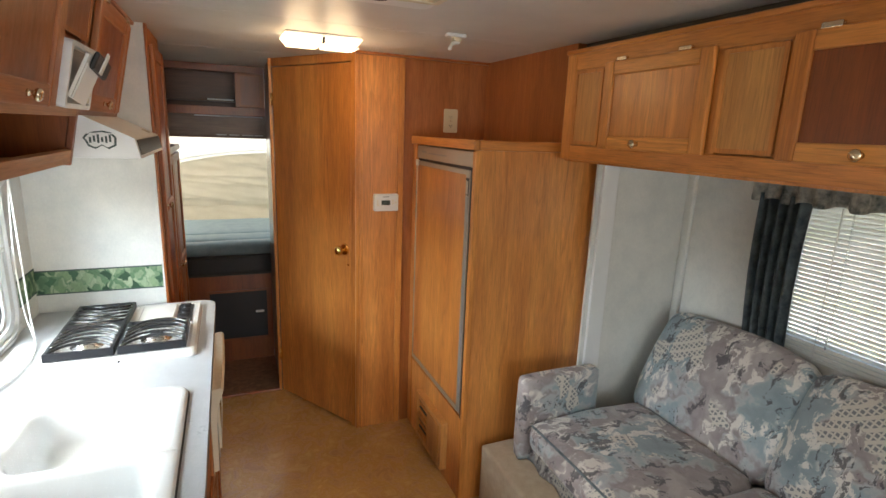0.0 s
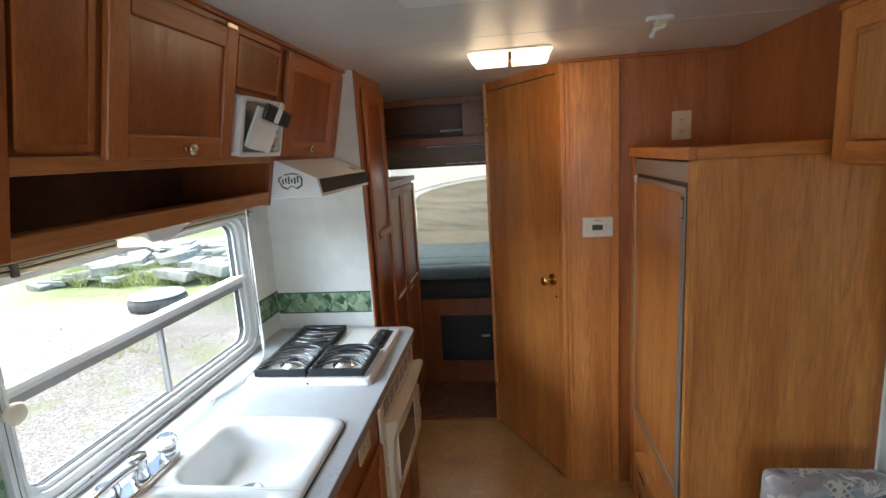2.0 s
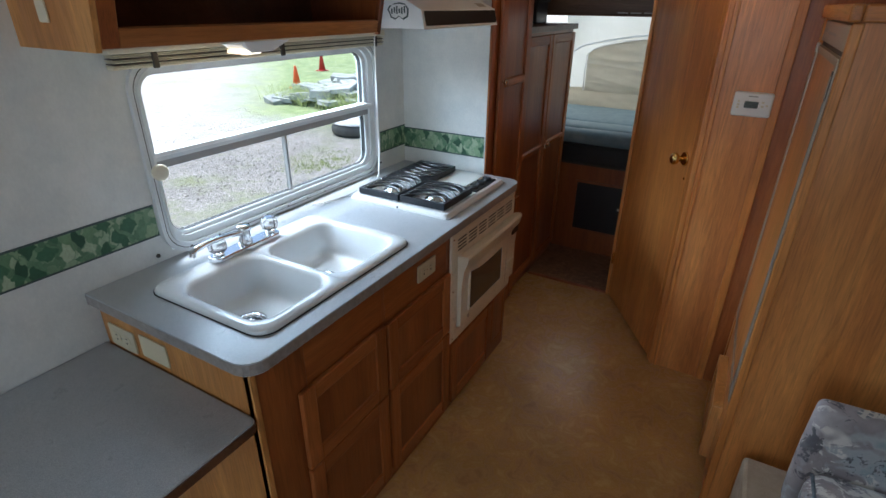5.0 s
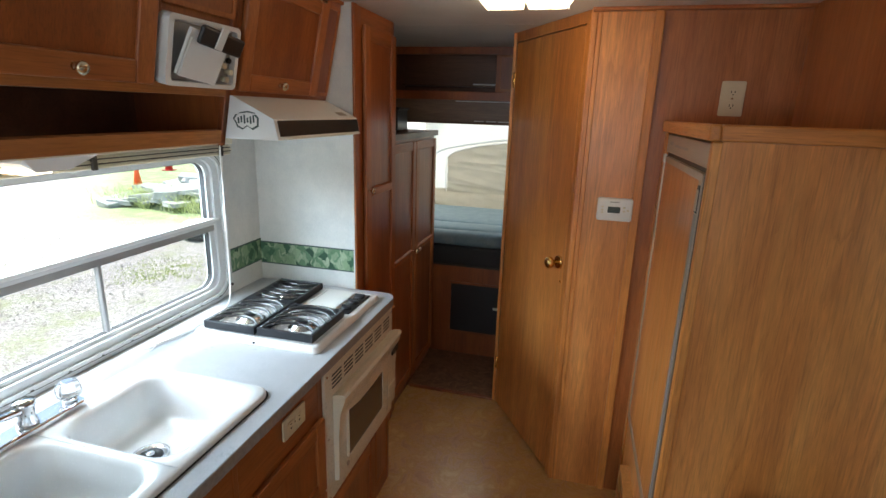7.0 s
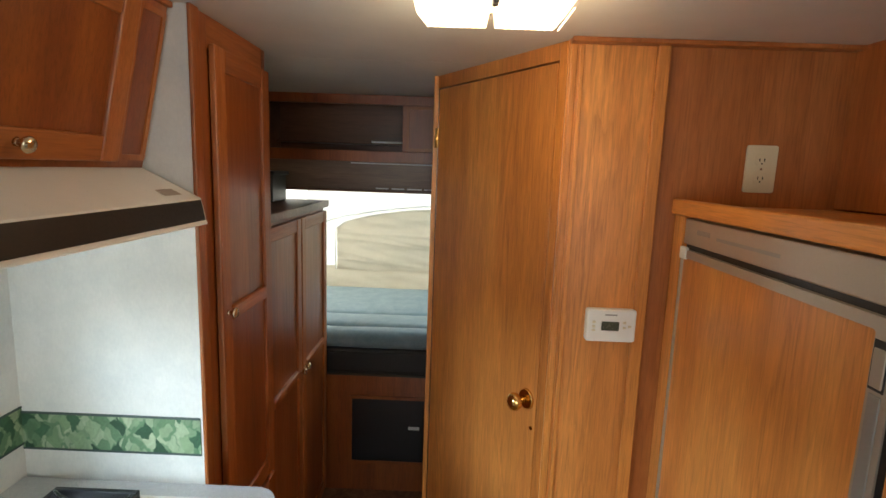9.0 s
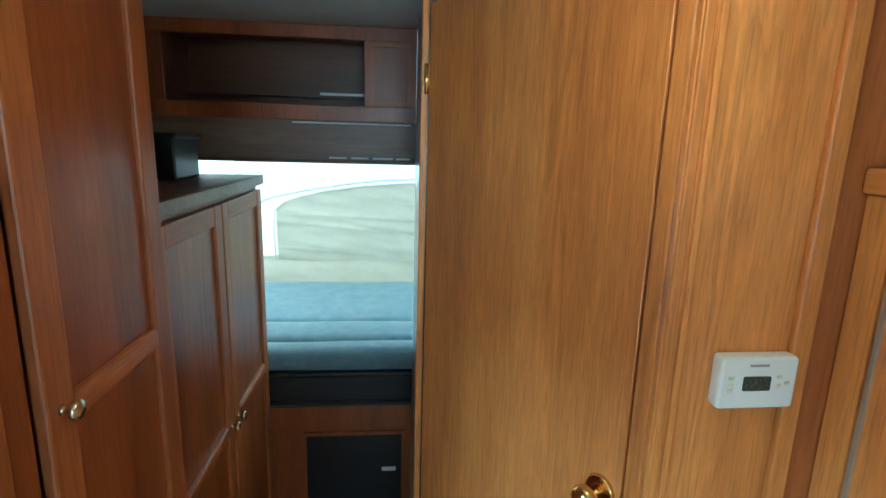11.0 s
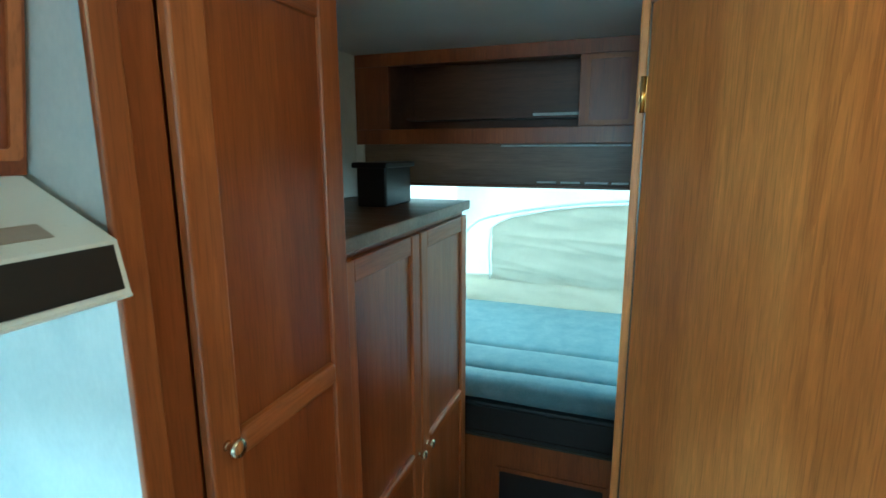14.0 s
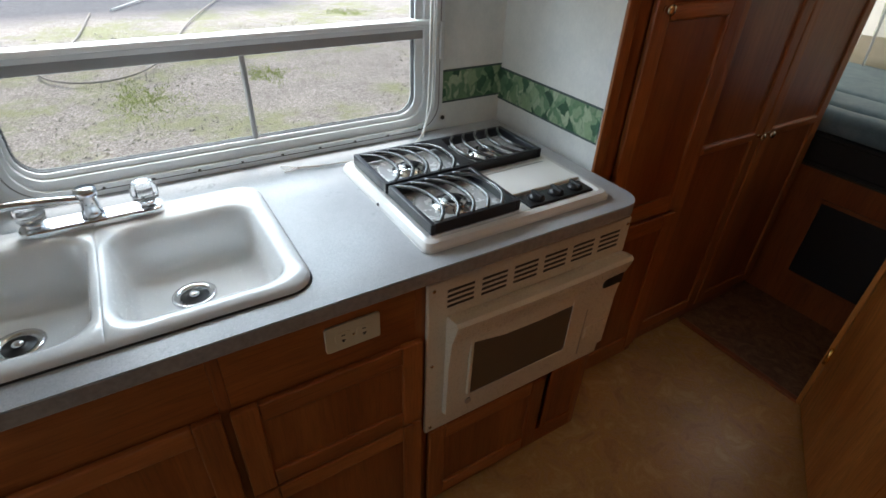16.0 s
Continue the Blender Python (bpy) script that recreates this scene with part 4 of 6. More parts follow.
# counter with a cut-out for the sink
SX0, SX1, SY_0, SY_1 = -0.602, -0.162, 1.000, 1.640
ctr = thing("kitchen_counter", "grey speckled laminate counter with rounded front corners", "counter", (-0.42, 1.7, 0.85))
o = rrect(-0.733, -0.106, 0.908, 2.447, (0.055, 0.002, 0.002, 0.055), 6)
i = rrect(SX0 + 0.02, SX1 - 0.02, SY_0 + 0.02, SY_1 - 0.02, 0.03, 6)
part("top", ring(bmesh.new(), o, i, 0.8515, 0.885, None), LAMINATE, ctr)
# edge darker than the top: the front face's shade is in this colour
EDGE = plain("shaded_laminate_edge", (0.30, 0.27, 0.25), 0.45, wear=0.2, scale=400)
part("front_edge", ring(bmesh.new(), rrect(-0.7325, -0.1048, 0.9068, 2.4482, (0.056, 0.002, 0.002, 0.056), 6), rrect(-0.7328, -0.1062, 0.9082, 2.4468, (0.055, 0.002, 0.002, 0.055), 6), 0.8535, 0.8815), EDGE, ctr, "laminate edge band, shade of the front put into its taupe")
o2 = rrect(-0.733, -0.112, 0.914, 2.441, (0.052, 0.002, 0.002, 0.052), 6)
part("underlay", ring(bmesh.new(), o2, rrect(SX0 + 0.02, SX1 - 0.02, SY_0 + 0.02, SY_1 - 0.02, 0.03, 6), 0.8505, 0.8512, None), CHERRY, ctr)

# double sink
sink = thing("double_sink", "white acrylic double-bowl sink set into the counter", "sink", (-0.39, 1.35, 0.885))
bowls = ((-0.522, -0.205, 1.038, 1.290), (-0.512, -0.203, 1.322, 1.605))
mid = 1.306
halves = ((SX0, SX1, SY_0, mid, (0.001, 0.001, 0.05, 0.05)), (SX0, SX1, mid, SY_1, (0.05, 0.05, 0.001, 0.001)))
bm = bmesh.new()
for (x0, x1, y0, y1), (hx0, hx1, hy0, hy1, hr) in zip(bowls, halves):
    def lo(d, z, r):
        return [(x, y, z) for x, y in rrect(x0 + d, x1 - d, y0 + d, y1 - d, r, 6)]
    oo = rrect(hx0, hx1, hy0, hy1, hr, 6)
    oi = rrect(hx0 + 0.006, hx1 - 0.006, hy0 + (0.006 if hy0 == SY_0 else 0), hy1 - (0.006 if hy1 == SY_1 else 0), tuple(max(0.001, q - 0.004) for q in hr), 6)
    loft(bm, [[(x, y, 0.8855) for x, y in oo], [(x, y, 0.893) for x, y in oo], [(x, y, 0.898) for x, y in oi], lo(-0.012, 0.8985, 0.062), lo(-0.004, 0.896, 0.058), lo(0.003, 0.886, 0.055), lo(0.012, 0.83, 0.05), lo(0.020, 0.800, 0.045), lo(0.034, 0.787, 0.035), lo(0.06, 0.781, 0.02), lo(0.10, 0.779, 0.015)], None, False, True, True)
part("basin", bm, SINK_WHITE, sink)
for x0, x1, y0, y1 in bowls:
    c = (-0.386, 1.147 if y0 < 1.2 else 1.445)
    drain = part("drain", lathe(bmesh.new(), [(0.043, 0.7455), (0.043, 0.749), (0.036, 0.750), (0.030, 0.746), (0.028, 0.744)], Matrix.Translation((*c, 0.034)), 28), CHROME, sink, "chrome drain ring")
    part("strainer", lathe(bmesh.new(), [(0.0285, 0.7455), (0.027, 0.7462), (0.016, 0.7465), (0.015, 0.748), (0.008, 0.7475), (0.0, 0.747)], Matrix.Translation((*c, 0.034)), 24), BLACK, drain)
    part("strainer_post", lathe(bmesh.new(), [(0.010, 0.7475), (0.010, 0.752), (0.006, 0.755), (0, 0.755)], Matrix.Translation((*c, 0.034)), 16), CHROME, drain)
part("rim_seal", ring(bmesh.new(), rrect(SX0 - 0.003, SX1 + 0.004, SY_0 - 0.003, SY_1 + 0.003, 0.052, 6), rrect(SX0 + 0.006, SX1 - 0.006, SY_0 + 0.006, SY_1 - 0.006, 0.045, 6), 0.8852, 0.887), RUBBER, sink)

# faucet
FXX, FY = -0.568, 1.312
faucet = thing("kitchen_faucet", "chrome faucet with clear crystal handles, spout turned over a bowl", "faucet", (FXX, FY, 0.898))
part("deck_plate", prism(bmesh.new(), rrect(FXX - 0.026, FXX + 0.026, FY - 0.128, FY + 0.128, 0.02, 5), 0.898, 0.915, None, 0.004), CHROME, faucet)
for s in (-1, 1):
    y = FY + s * 0.10
    part("handle_stem", cyl(bmesh.new(), (FXX, y, 0.915), (FXX, y, 0.926), 0.016), CHROME, faucet)
    bm = lathe(bmesh.new(), [(0.014, 0.926), (0.024, 0.930), (0.027, 0.945), (0.025, 0.960), (0.020, 0.967), (0.0, 0.968)], Matrix.Translation((FXX, y, 0)), 9)
    for f in bm.faces:
        f.smooth = False
    part("crystal_handle", bm, CRYSTAL, faucet, "clear faceted acrylic handle")
    part("handle_cap", cyl(bmesh.new(), (FXX, y, 0.966), (FXX, y, 0.969), 0.012), CHROME, faucet)
part("spout_pivot", lathe(bmesh.new(), [(0.022, 0.913), (0.020, 0.925), (0.017, 0.935), (0.018, 0.958), (0.021, 0.962), (0.020, 0.975), (0, 0.976)], Matrix.Translation((FXX, FY, 0))), CHROME, faucet)
bm = tube(bmesh.new(), bow([(FXX, FY, 0.952), (FXX + 0.010, FY - 0.06, 0.966), (FXX + 0.024, FY - 0.14, 0.978), (FXX + 0.034, FY - 0.195, 0.976), (FXX + 0.036, FY - 0.205, 0.958)], 6), 0.0085, 12)
part("spout", bm, CHROME, faucet)

# ---- cooktop ----
TX0, TX1, TY0, TY1 = -0.606, -0.153, 1.860, 2.380
stove = thing("gas_cooktop", "white enamel three-burner gas cooktop set in the counter", "cooktop", (-0.38, 2.12, 0.885))
lp = lambda d, z, r: [(x, y, z) for x, y in rrect(TX0 + d, TX1 - d, TY0 + d, TY1 - d, r, 5)]
part("cooktop_plate", loft(bmesh.new(), [lp(0, 0.8855, 0.02), lp(0.001, 0.893, 0.02), lp(0.008, 0.903, 0.018), lp(0.02, 0.905, 0.014), lp(0.032, 0.9005, 0.012)], None, False, True, False), ENAMEL, stove)
GR1 = (-0.575, -0.388, 1.886, 2.350)
GR2 = (-0.380, -0.184, 1.888, 2.118)
# wells and dishes: reflected window light is painted into their metal
part("burner_well", boxed((GR1[0] + 0.006, GR1[2] + 0.006, 0.9), (GR1[1] - 0.006, GR1[3] - 0.006, 0.9025)), WINDOW_LIT_ALU, stove, "metal burner well, window reflection put into its pale colour")
part("burner_well", boxed((GR2[0] + 0.006, GR2[2] + 0.006, 0.9), (GR2[1] - 0.006, GR2[3] - 0.006, 0.9025)), WINDOW_LIT_ALU, stove, "metal burner well, window reflection put into its pale colour")


def grate(x0, x1, y0, y1, burners):
    bm = bmesh.new()
    t, zt, zb = 0.012, 0.932, 0.906
    for a, b in (((x0, y0), (x1, y0 + t)), ((x0, y1 - t), (x1, y1)), ((x0, y0 + t), (x0 + t, y1 - t)), ((x1 - t, y0 + t), (x1, y1 - t))):
        box(bm, (a[0], a[1], zb), (b[0], b[1], zt), None, 0.002)
    g = part("grate", bm, IRON, stove, "black cast-iron grate")
    for which, (cy, half) in enumerate(burners):
        n, way = 5, (1, -1)[which]
        for k in range(n):
            y = cy + (k - (n - 1) / 2) * (2 * half / n)
            pts = [(x0 + t * 0.5, y - 0.024 * way, zt - 0.003), (x0 + (x1 - x0) * 0.25, y + 0.006 * way, zt + 0.004), (x0 + (x1 - x0) * 0.5, y + 0.021 * way, zt + 0.005), (x0 + (x1 - x0) * 0.78, y + 0.016 * way, zt + 0.003), (x1 - t * 0.5, y - 0.010 * way, zt - 0.003)]
            part("grate_bar", tube(bmesh.new(), bow(pts, 5), 0.0048, 8), BAR_IRON, g)
    if len(burners) > 1:
        yc = (burners[0][0] + burners[1][0]) / 2
        part("grate_bridge", prism(bmesh.new(), [(x0 + t, yc - 0.022), (x0 + 0.07, yc - 0.010), (x1 - 0.07, yc - 0.010), (x1 - t, yc - 0.022), (x1 - t, yc + 0.022), (x1 - 0.07, yc + 0.010), (x0 + 0.07, yc + 0.010), (x0 + t, yc + 0.022)], 0.922, 0.932), IRON, g)
    for cy, half in burners:
        c = Matrix.Translation(((x0 + x1) / 2, cy, 0))
        part("burner_dish", lathe(bmesh.new(), [(0.090, 0.9026), (0.087, 0.9060), (0.080, 0.9062), (0.066, 0.9036), (0.045, 0.9030), (0.0, 0.9030)], c, 32), WINDOW_LIT_ALU, stove, "shallow metal dish with painted window reflection")
        b = part("burner", lathe(bmesh.new(), [(0.050, 0.9025), (0.048, 0.906), (0.036, 0.908), (0.034, 0.913), (0.030, 0.916), (0.012, 0.917), (0.0, 0.9165)], c), STEEL, stove, "round steel burner")
        part("burner_cap", lathe(bmesh.new(), [(0.018, 0.9165), (0.018, 0.921), (0.014, 0.923), (0, 0.923)], c), IRON, b)
    return g


grate(*GR1, ((2.003, 0.098), (2.233, 0.098)))
grate(*GR2, ((2.003, 0.097),))
cover = part("side_cover", boxed((-0.378, 2.128, 0.9), (-0.245, 2.358, 0.909), None, 0.004), ENAMEL, stove, "white cover plate")
part("cover_groove", boxed((-0.362, 2.14, 0.9088), (-0.358, 2.335, 0.9096)), ALU_GREY, cover)
part("control_panel", boxed((-0.236, 2.150, 0.9), (-0.182, 2.345, 0.907), None, 0.003), BLACK, stove, "black control strip")
for k in range(3):
    y = 2.188 + k * 0.06
    bm = lathe(bmesh.new(), [(0.020, 0.907), (0.018, 0.911), (0.016, 0.916), (0.0, 0.917)], Matrix.Translation((-0.209, y, 0)), 20)
    box(bm, (-0.228, y - 0.005, 0.912), (-0.190, y + 0.005, 0.922), None, 0.002)
    part("burner_knob", bm, BLACK, stove)
c = Vector((-0.372, TY0 - 0.0005, 0.895))
part("screw", cyl(bmesh.new(), c, c - Vector((0, 0.003, 0)), 0.004, seg=10), BLACK, stove)

# ---- oven ----
OX = FX + 0.002
oven = thing("built_in_oven", "almond white built-in oven with vent slots and bowed door", "oven", (-0.3, 2.15, 0.38))
part("oven_box", boxed((-0.60, 1.88, 0.375), (OX - 0.002, 2.41, 0.81)), SLAT_GAP_DARK, oven)
part("front_panel", boxed((OX, 1.852, 0.350), (OX + 0.012, 2.449, 0.828), None, 0.004), OVEN_WHITE, oven)
for g in range(6):
    y0 = 1.90 + g * 0.089
    for k in range(4):
        z = 0.752 + k * 0.014
        part("vent_slot", boxed((OX + 0.011, y0, z), (OX + 0.0132, y0 + 0.068, z + 0.006)), SLAT_GAP_DARK, oven)
prof = [(0.012, 0.410), (0.030, 0.415), (0.032, 0.585), (0.040, 0.665), (0.056, 0.710), (0.060, 0.727), (0.052, 0.735), (0.030, 0.733), (0.012, 0.727)]
loops = [[(OX + px * k + (0 if k == 1 else 0.002), y, z) for px, z in prof] for y, k in ((1.900, 0.93), (1.906, 1), (2.05, 1.02), (2.17, 1.03), (2.29, 1.02), (2.432, 1), (2.438, 0.93))]
odoor = part("oven_door", loft(bmesh.new(), loops, None, True, True, False), OVEN_WHITE, oven, "bowed almond white door with moulded handle")
WINM = face_frame((OX + 0.0335, 0, 0), (0, 1, 0), UP)
bm = prism(bmesh.new(), rrect(1.960, 2.268, 0.472, 0.650, 0.006, 3), 0.0, 0.0055, WINM)
part("oven_window", bm, DARK_GLASS, odoor, "smoked brown glass")
part("window_trim", ring(bmesh.new(), rrect(1.953, 2.275, 0.465, 0.657, 0.010, 3), rrect(1.960, 2.268, 0.472, 0.650, 0.006, 3), 0.0, 0.008, WINM), OVEN_WHITE, odoor)
part("display", boxed((OX + 0.040, 2.365, 0.650), (OX + 0.0465, 2.430, 0.688), None, 0.001), BLACK, odoor)
part("door_seam", boxed((OX + 0.032, 2.335, 0.414), (OX + 0.0345, 2.338, 0.58)), FRIDGE_GREY, odoor)
part("door_button", boxed((OX + 0.032, 2.345, 0.47), (OX + 0.0375, 2.428, 0.515), None, 0.003), OVEN_WHITE, odoor)
part("round_badge", cyl(bmesh.new(), (OX + 0.032, 1.962, 0.438), (OX + 0.0352, 1.962, 0.438), 0.009, seg=16), FRIDGE_GREY, odoor)
for y, z in ((1.866, 0.81), (1.866, 0.59), (1.866, 0.37), (2.436, 0.81)):
    part("screw", cyl(bmesh.new(), (OX + 0.012, y, z), (OX + 0.0145, y, z), 0.004, seg=10), STEEL, oven)

# ---- wall cabinets over the kitchen, leaning outwards to the top ----
LEAN_V = Vector((0.215, 0, 1)).normalized()
OHM = face_frame((-0.437, 0, 1.50), (0, 1, 0), LEAN_V)   # u = y, v = up the face, w = outwards


def side_outline(z0, z1, x_wall=-0.734):
    return [(x_wall, z0), (-0.437 + (z0 - 1.5) * 0.215, z0), (-0.437 + (z1 - 1.5) * 0.215, z1), (x_wall, z1)]


def side_panel(y0, y1, z0, z1):
    pts = side_outline(z0, z1)
    return loft(bmesh.new(), [[(x, y0, z) for x, z in pts], [(x, y1, z) for x, z in pts]], None, True, True)


oh = thing("wall_cabinet", "cherry-stained wall cabinet with open shelf over the kitchen window", "cabinet", (-0.55, 1.4, 1.50), "kitchen wall cabinets")
part("end_panel", side_panel(0.945, 0.957, 1.500, CEIL - 0.004), OAK_LIGHT, oh, "pale oak end panel")
part("divider", side_panel(1.868, 1.88, 1.500, CEIL - 0.004), CHERRY, oh)
part("bottom", boxed((-0.734, 0.957, 1.508), (-0.442, 1.868, 1.520)), OAK_H, oh)
part("shelf_top", boxed((-0.734, 0.957, 1.640), (-0.420, 1.868, 1.652)), CHERRY, oh)
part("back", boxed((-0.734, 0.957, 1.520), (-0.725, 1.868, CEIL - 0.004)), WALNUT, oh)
part("cabinet_light_underside", boxed((-0.734, 0.957, 1.502), (-0.450, 1.868, 1.5078)), CREAM, oh)
for u0, u1, v0, v1, mt in ((0.9575, 0.995, 0.006, 0.494, CHERRY), (1.862, 1.881, 0.006, 0.494, CHERRY), (0.995, 1.862, 0.006, 0.044, CHERRY_RAIL_LIT), (0.995, 1.862, 0.138, 0.168, CHERRY_RAIL_LIT), (0.995, 1.862, 0.470, 0.494, CHERRY_H), (1.150, 1.175, 0.168, 0.470, CHERRY), (1.59, 1.615, 0.168, 0.470, CHERRY)):
    part("face_frame", boxed((u0, v0, -0.018), (u1, v1, 0.0), OHM, 0.002), mt, oh)
part("backing", boxed((0.995, 0.168, -0.018), (1.862, 0.470, -0.010), OHM), CHERRY, oh)
sunk_panel(OHM, 1.002, 1.148, 0.176, 0.464, oh, CHERRY_F, CHERRY)
cabinet_door(OHM, 1.165, 1.588, 0.160, 0.472, oh, CHERRY_F, CHERRY, (1.392, 0.185), rail_mat=CHERRY_H)
sunk_panel(OHM, 1.612, 1.860, 0.340, 0.464, oh, CHERRY_F, CHERRY)
oh2 = thing("wall_cabinet", "cherry-stained wall cabinet above the range hood", "cabinet", (-0.55, 2.15, 1.63), "kitchen wall cabinets")
part("carcass", side_panel(1.8815, 2.455, 1.640, CEIL - 0.004), CHERRY, oh2)
cabinet_door(OHM, 1.895, 2.345, 0.158, 0.480, oh2, CHERRY_F, CHERRY, (2.098, 0.186), rail_mat=CHERRY_H)
sunk_panel(OHM, 2.355, 2.448, 0.160, 0.475, oh2, CHERRY_F, CHERRY)
for y in (1.24, 1.53, 1.93, 2.27):
    part("hinge", boxed((y, 0.469, 0.012), (y + 0.045, 0.482, 0.022), OHM, 0.002), NICKEL, oh if y < 1.8 else oh2)
structure("trim_kitchen_ceiling", boxed((-0.350, 0.945, CEIL - 0.012), (-0.322, 2.455, CEIL), None, 0.002), CHERRY_H, "dark wood strip above the kitchen wall cabinets", "trim")
plate = thing("cover_strip", "narrow cream cover strip on the wall cabinet's end", "cover plate", (-0.57, 0.945, 1.588))
part("strip_plate", boxed((-0.607, 0.939, 1.552), (-0.573, 0.9445, 1.625), None, 0.002), CREAM, plate)

# wall-mounted bracket with booklet and headset cord
ph = thing("monitor_panel", "white wall panel holding a folded booklet and black strap", "control panel", (-0.37, 1.73, 1.65))
o = rrect(1.604, 1.858, 0.163, 0.322, 0.014, 4)
part("panel_back", prism(bmesh.new(), o, 0.0005, 0.012, OHM, 0.002), WHITE_PAINT, ph)
part("panel_rim", ring(bmesh.new(), o, rrect(1.620, 1.846, 0.174, 0.311, 0.010, 4), 0.010, 0.030, OHM), WHITE_PAINT, ph)
part("recess", boxed((1.624, 0.172, 0.0122), (1.844, 0.306, 0.0135), OHM), ALU_GREY, ph)
bk = Matrix.Translation((1.716, 0.234, 0.036)) @ pose(0, 0, 0, 12, 0, -7)
part("booklet", boxed((-0.078, -0.052, 0), (0.052, 0.060, 0.008), OHM @ bk, 0.001), PAPER, ph, "folded white booklet")
part("booklet", boxed((-0.074, -0.054, 0.009), (0.056, 0.040, 0.012), OHM @ bk, 0.001), PAPER, ph)
part("strap", boxed((-0.058, 0.032, 0.0095), (0.100, 0.078, 0.022), OHM @ bk, 0.006), BLACK, ph, "black padded strap")
part("paper_tab", boxed((-0.022, 0.034, 0.023), (0.002, 0.090, 0.027), OHM @ Matrix.Translation((1.730, 0.232, 0.036)) @ pose(0, 0, 0, 12, 0, -9), 0.001), PAPER, ph)
for k, (u, v) in enumerate(((1.820, 0.188), (1.832, 0.208), (1.818, 0.221), (1.834, 0.236))):
    c = OHM @ Vector((u, v, 0.014))
    part("dial", cyl(bmesh.new(), c, c + OHM.to_3x3() @ Vector((0, 0, 0.018 if k < 2 else 0.008)), 0.0075, seg=12), CREAM if k < 3 else BLACK, ph)

# ---- range hood ----
hood = thing("range_hood", "white range hood with dark front strip above the cooktop", "range hood", (-0.5, 2.15, 1.51))
HP = [(-0.734, 1.524), (-0.262, 1.524), (-0.264, 1.530), (-0.274, 1.578), (-0.402, 1.6395), (-0.734, 1.6395)]
part("hood_body", loft(bmesh.new(), [[(x, y, z) for x, z in HP] for y in (1.882, 2.447)], None, True, True), WHITE_PAINT, hood)
HM = face_frame((-0.2635, 0, 1.529), (0, 1, 0), Vector((-0.009, 0, 0.046)))
part("front_strip", boxed((1.896, 0.001, 0.0005), (2.440, 0.046, 0.002), HM), BLACK, hood, "dark brown front strip")
part("lip", boxed((-0.734, 1.8815, 1.520), (-0.2605, 2.448, 1.5245), None, 0.002), WHITE_PAINT, hood)
part("switch_label", boxed((2.34, 0.02, 0.0005), (2.40, 0.045, 0.0012), face_frame((-0.274, 0, 1.578), (0, 1, 0), Vector((-0.128, 0, 0.0615)))), FRIDGE_GREY, hood)
LM = face_frame((-0.362, 1.882, 1.574), (1, 0, 0), UP)
decal = [(x * 0.042, z * 0.029) for x, z in ((-1, 0.1), (-0.75, 0.55), (-0.3, 0.75), (0.2, 0.85), (0.7, 0.7), (1.0, 0.2), (0.95, -0.6), (0.5, -0.95), (0.1, -0.6), (-0.3, -0.95), (-0.7, -0.7), (-0.85, -0.2))]
dec = part("decal", prism(bmesh.new(), decal, 0.0004, 0.0012, LM), INK, hood, "dark green printed badge")
part("decal_field", prism(bmesh.new(), [(x * 0.86, z * 0.83) for x, z in decal], 0.0012, 0.0016, LM), PAPER, dec)
for k in range(6):
    part("decal_bar", boxed((-0.026 + k * 0.0098, -0.010 + 0.003 * (k % 2), 0.0014), (-0.0205 + k * 0.0098, 0.006 + 0.004 * (k % 3), 0.0021), LM), INK, dec)
part("decal_band", boxed((-0.034, 0.015, 0.0012), (0.034, 0.018, 0.0018), LM), PAPER, dec)

ul = thing("under_cabinet_light", "white wedge-shaped lamp under the wall cabinet, switched on", "lamp", (-0.42, 1.34, 1.46))
part("lamp_body", loft(bmesh.new(), [[(-0.55, y, 1.5018), (-0.455, y, 1.5018), (-0.465, y, z), (-0.54, y, z)] for y, z in ((1.32, 1.494), (1.35, 1.474), (1.42, 1.474), (1.48, 1.496))], None, True, True), WHITE_PAINT, ul)
part("lens", boxed((-0.538, 1.33, 1.470), (-0.467, 1.385, 1.480), None, 0.003), LENS, ul, "lit frosted lens")

# ---- pantry and low wardrobe in the passage ----
PX = -0.290
PF = face_frame((PX, 0, 0), (0, 1, 0), UP)
pan = thing("pantry_cabinet", "tall cherry-stained pantry cabinet beside the kitchen", "cabinet", (-0.5, 2.68, 0))
part("carcass", boxed((LEFT + 0.001, PART_Y + 0.031, 0), (PX - 0.018, 2.898, CEIL - 0.001)), CHERRY, pan)
for y0, y1 in ((PART_Y + 0.031, 2.535), (2.872, 2.898)):
    part("stile", boxed((PX - 0.018, y0, 0), (PX, y1, CEIL - 0.001), None, 0.002), CHERRY, pan)
for z0, z1 in ((0, 0.06), (0.645, 0.69), (1.915, CEIL - 0.001)):
    part("rail", boxed((PX - 0.018, 2.535, z0), (PX - 0.001, 2.872, z1)), CHERRY_H, pan)
cabinet_door(PF, 2.535, 2.884, 0.668, 1.925, pan, CHERRY_F, CHERRY, (2.562, 1.283), stile=0.055, rail_mat=CHERRY_H, mid=(1.252, 1.292))
cabinet_door(PF, 2.535, 2.884, 0.05, 0.650, pan, CHERRY_F, CHERRY, stile=0.055, rail_mat=CHERRY_H)
QX = -0.316
QF = face_frame((QX, 0, 0), (0, 1, 0), UP)
wd = thing("wardrobe_cabinet", "chest-high cherry-stained wardrobe with two tall panelled doors", "cabinet", (-0.5, 3.28, 0))
part("carcass", boxed((LEFT + 0.001, 2.899, 0), (QX - 0.001, 3.705, 1.468)), CHERRY, wd)
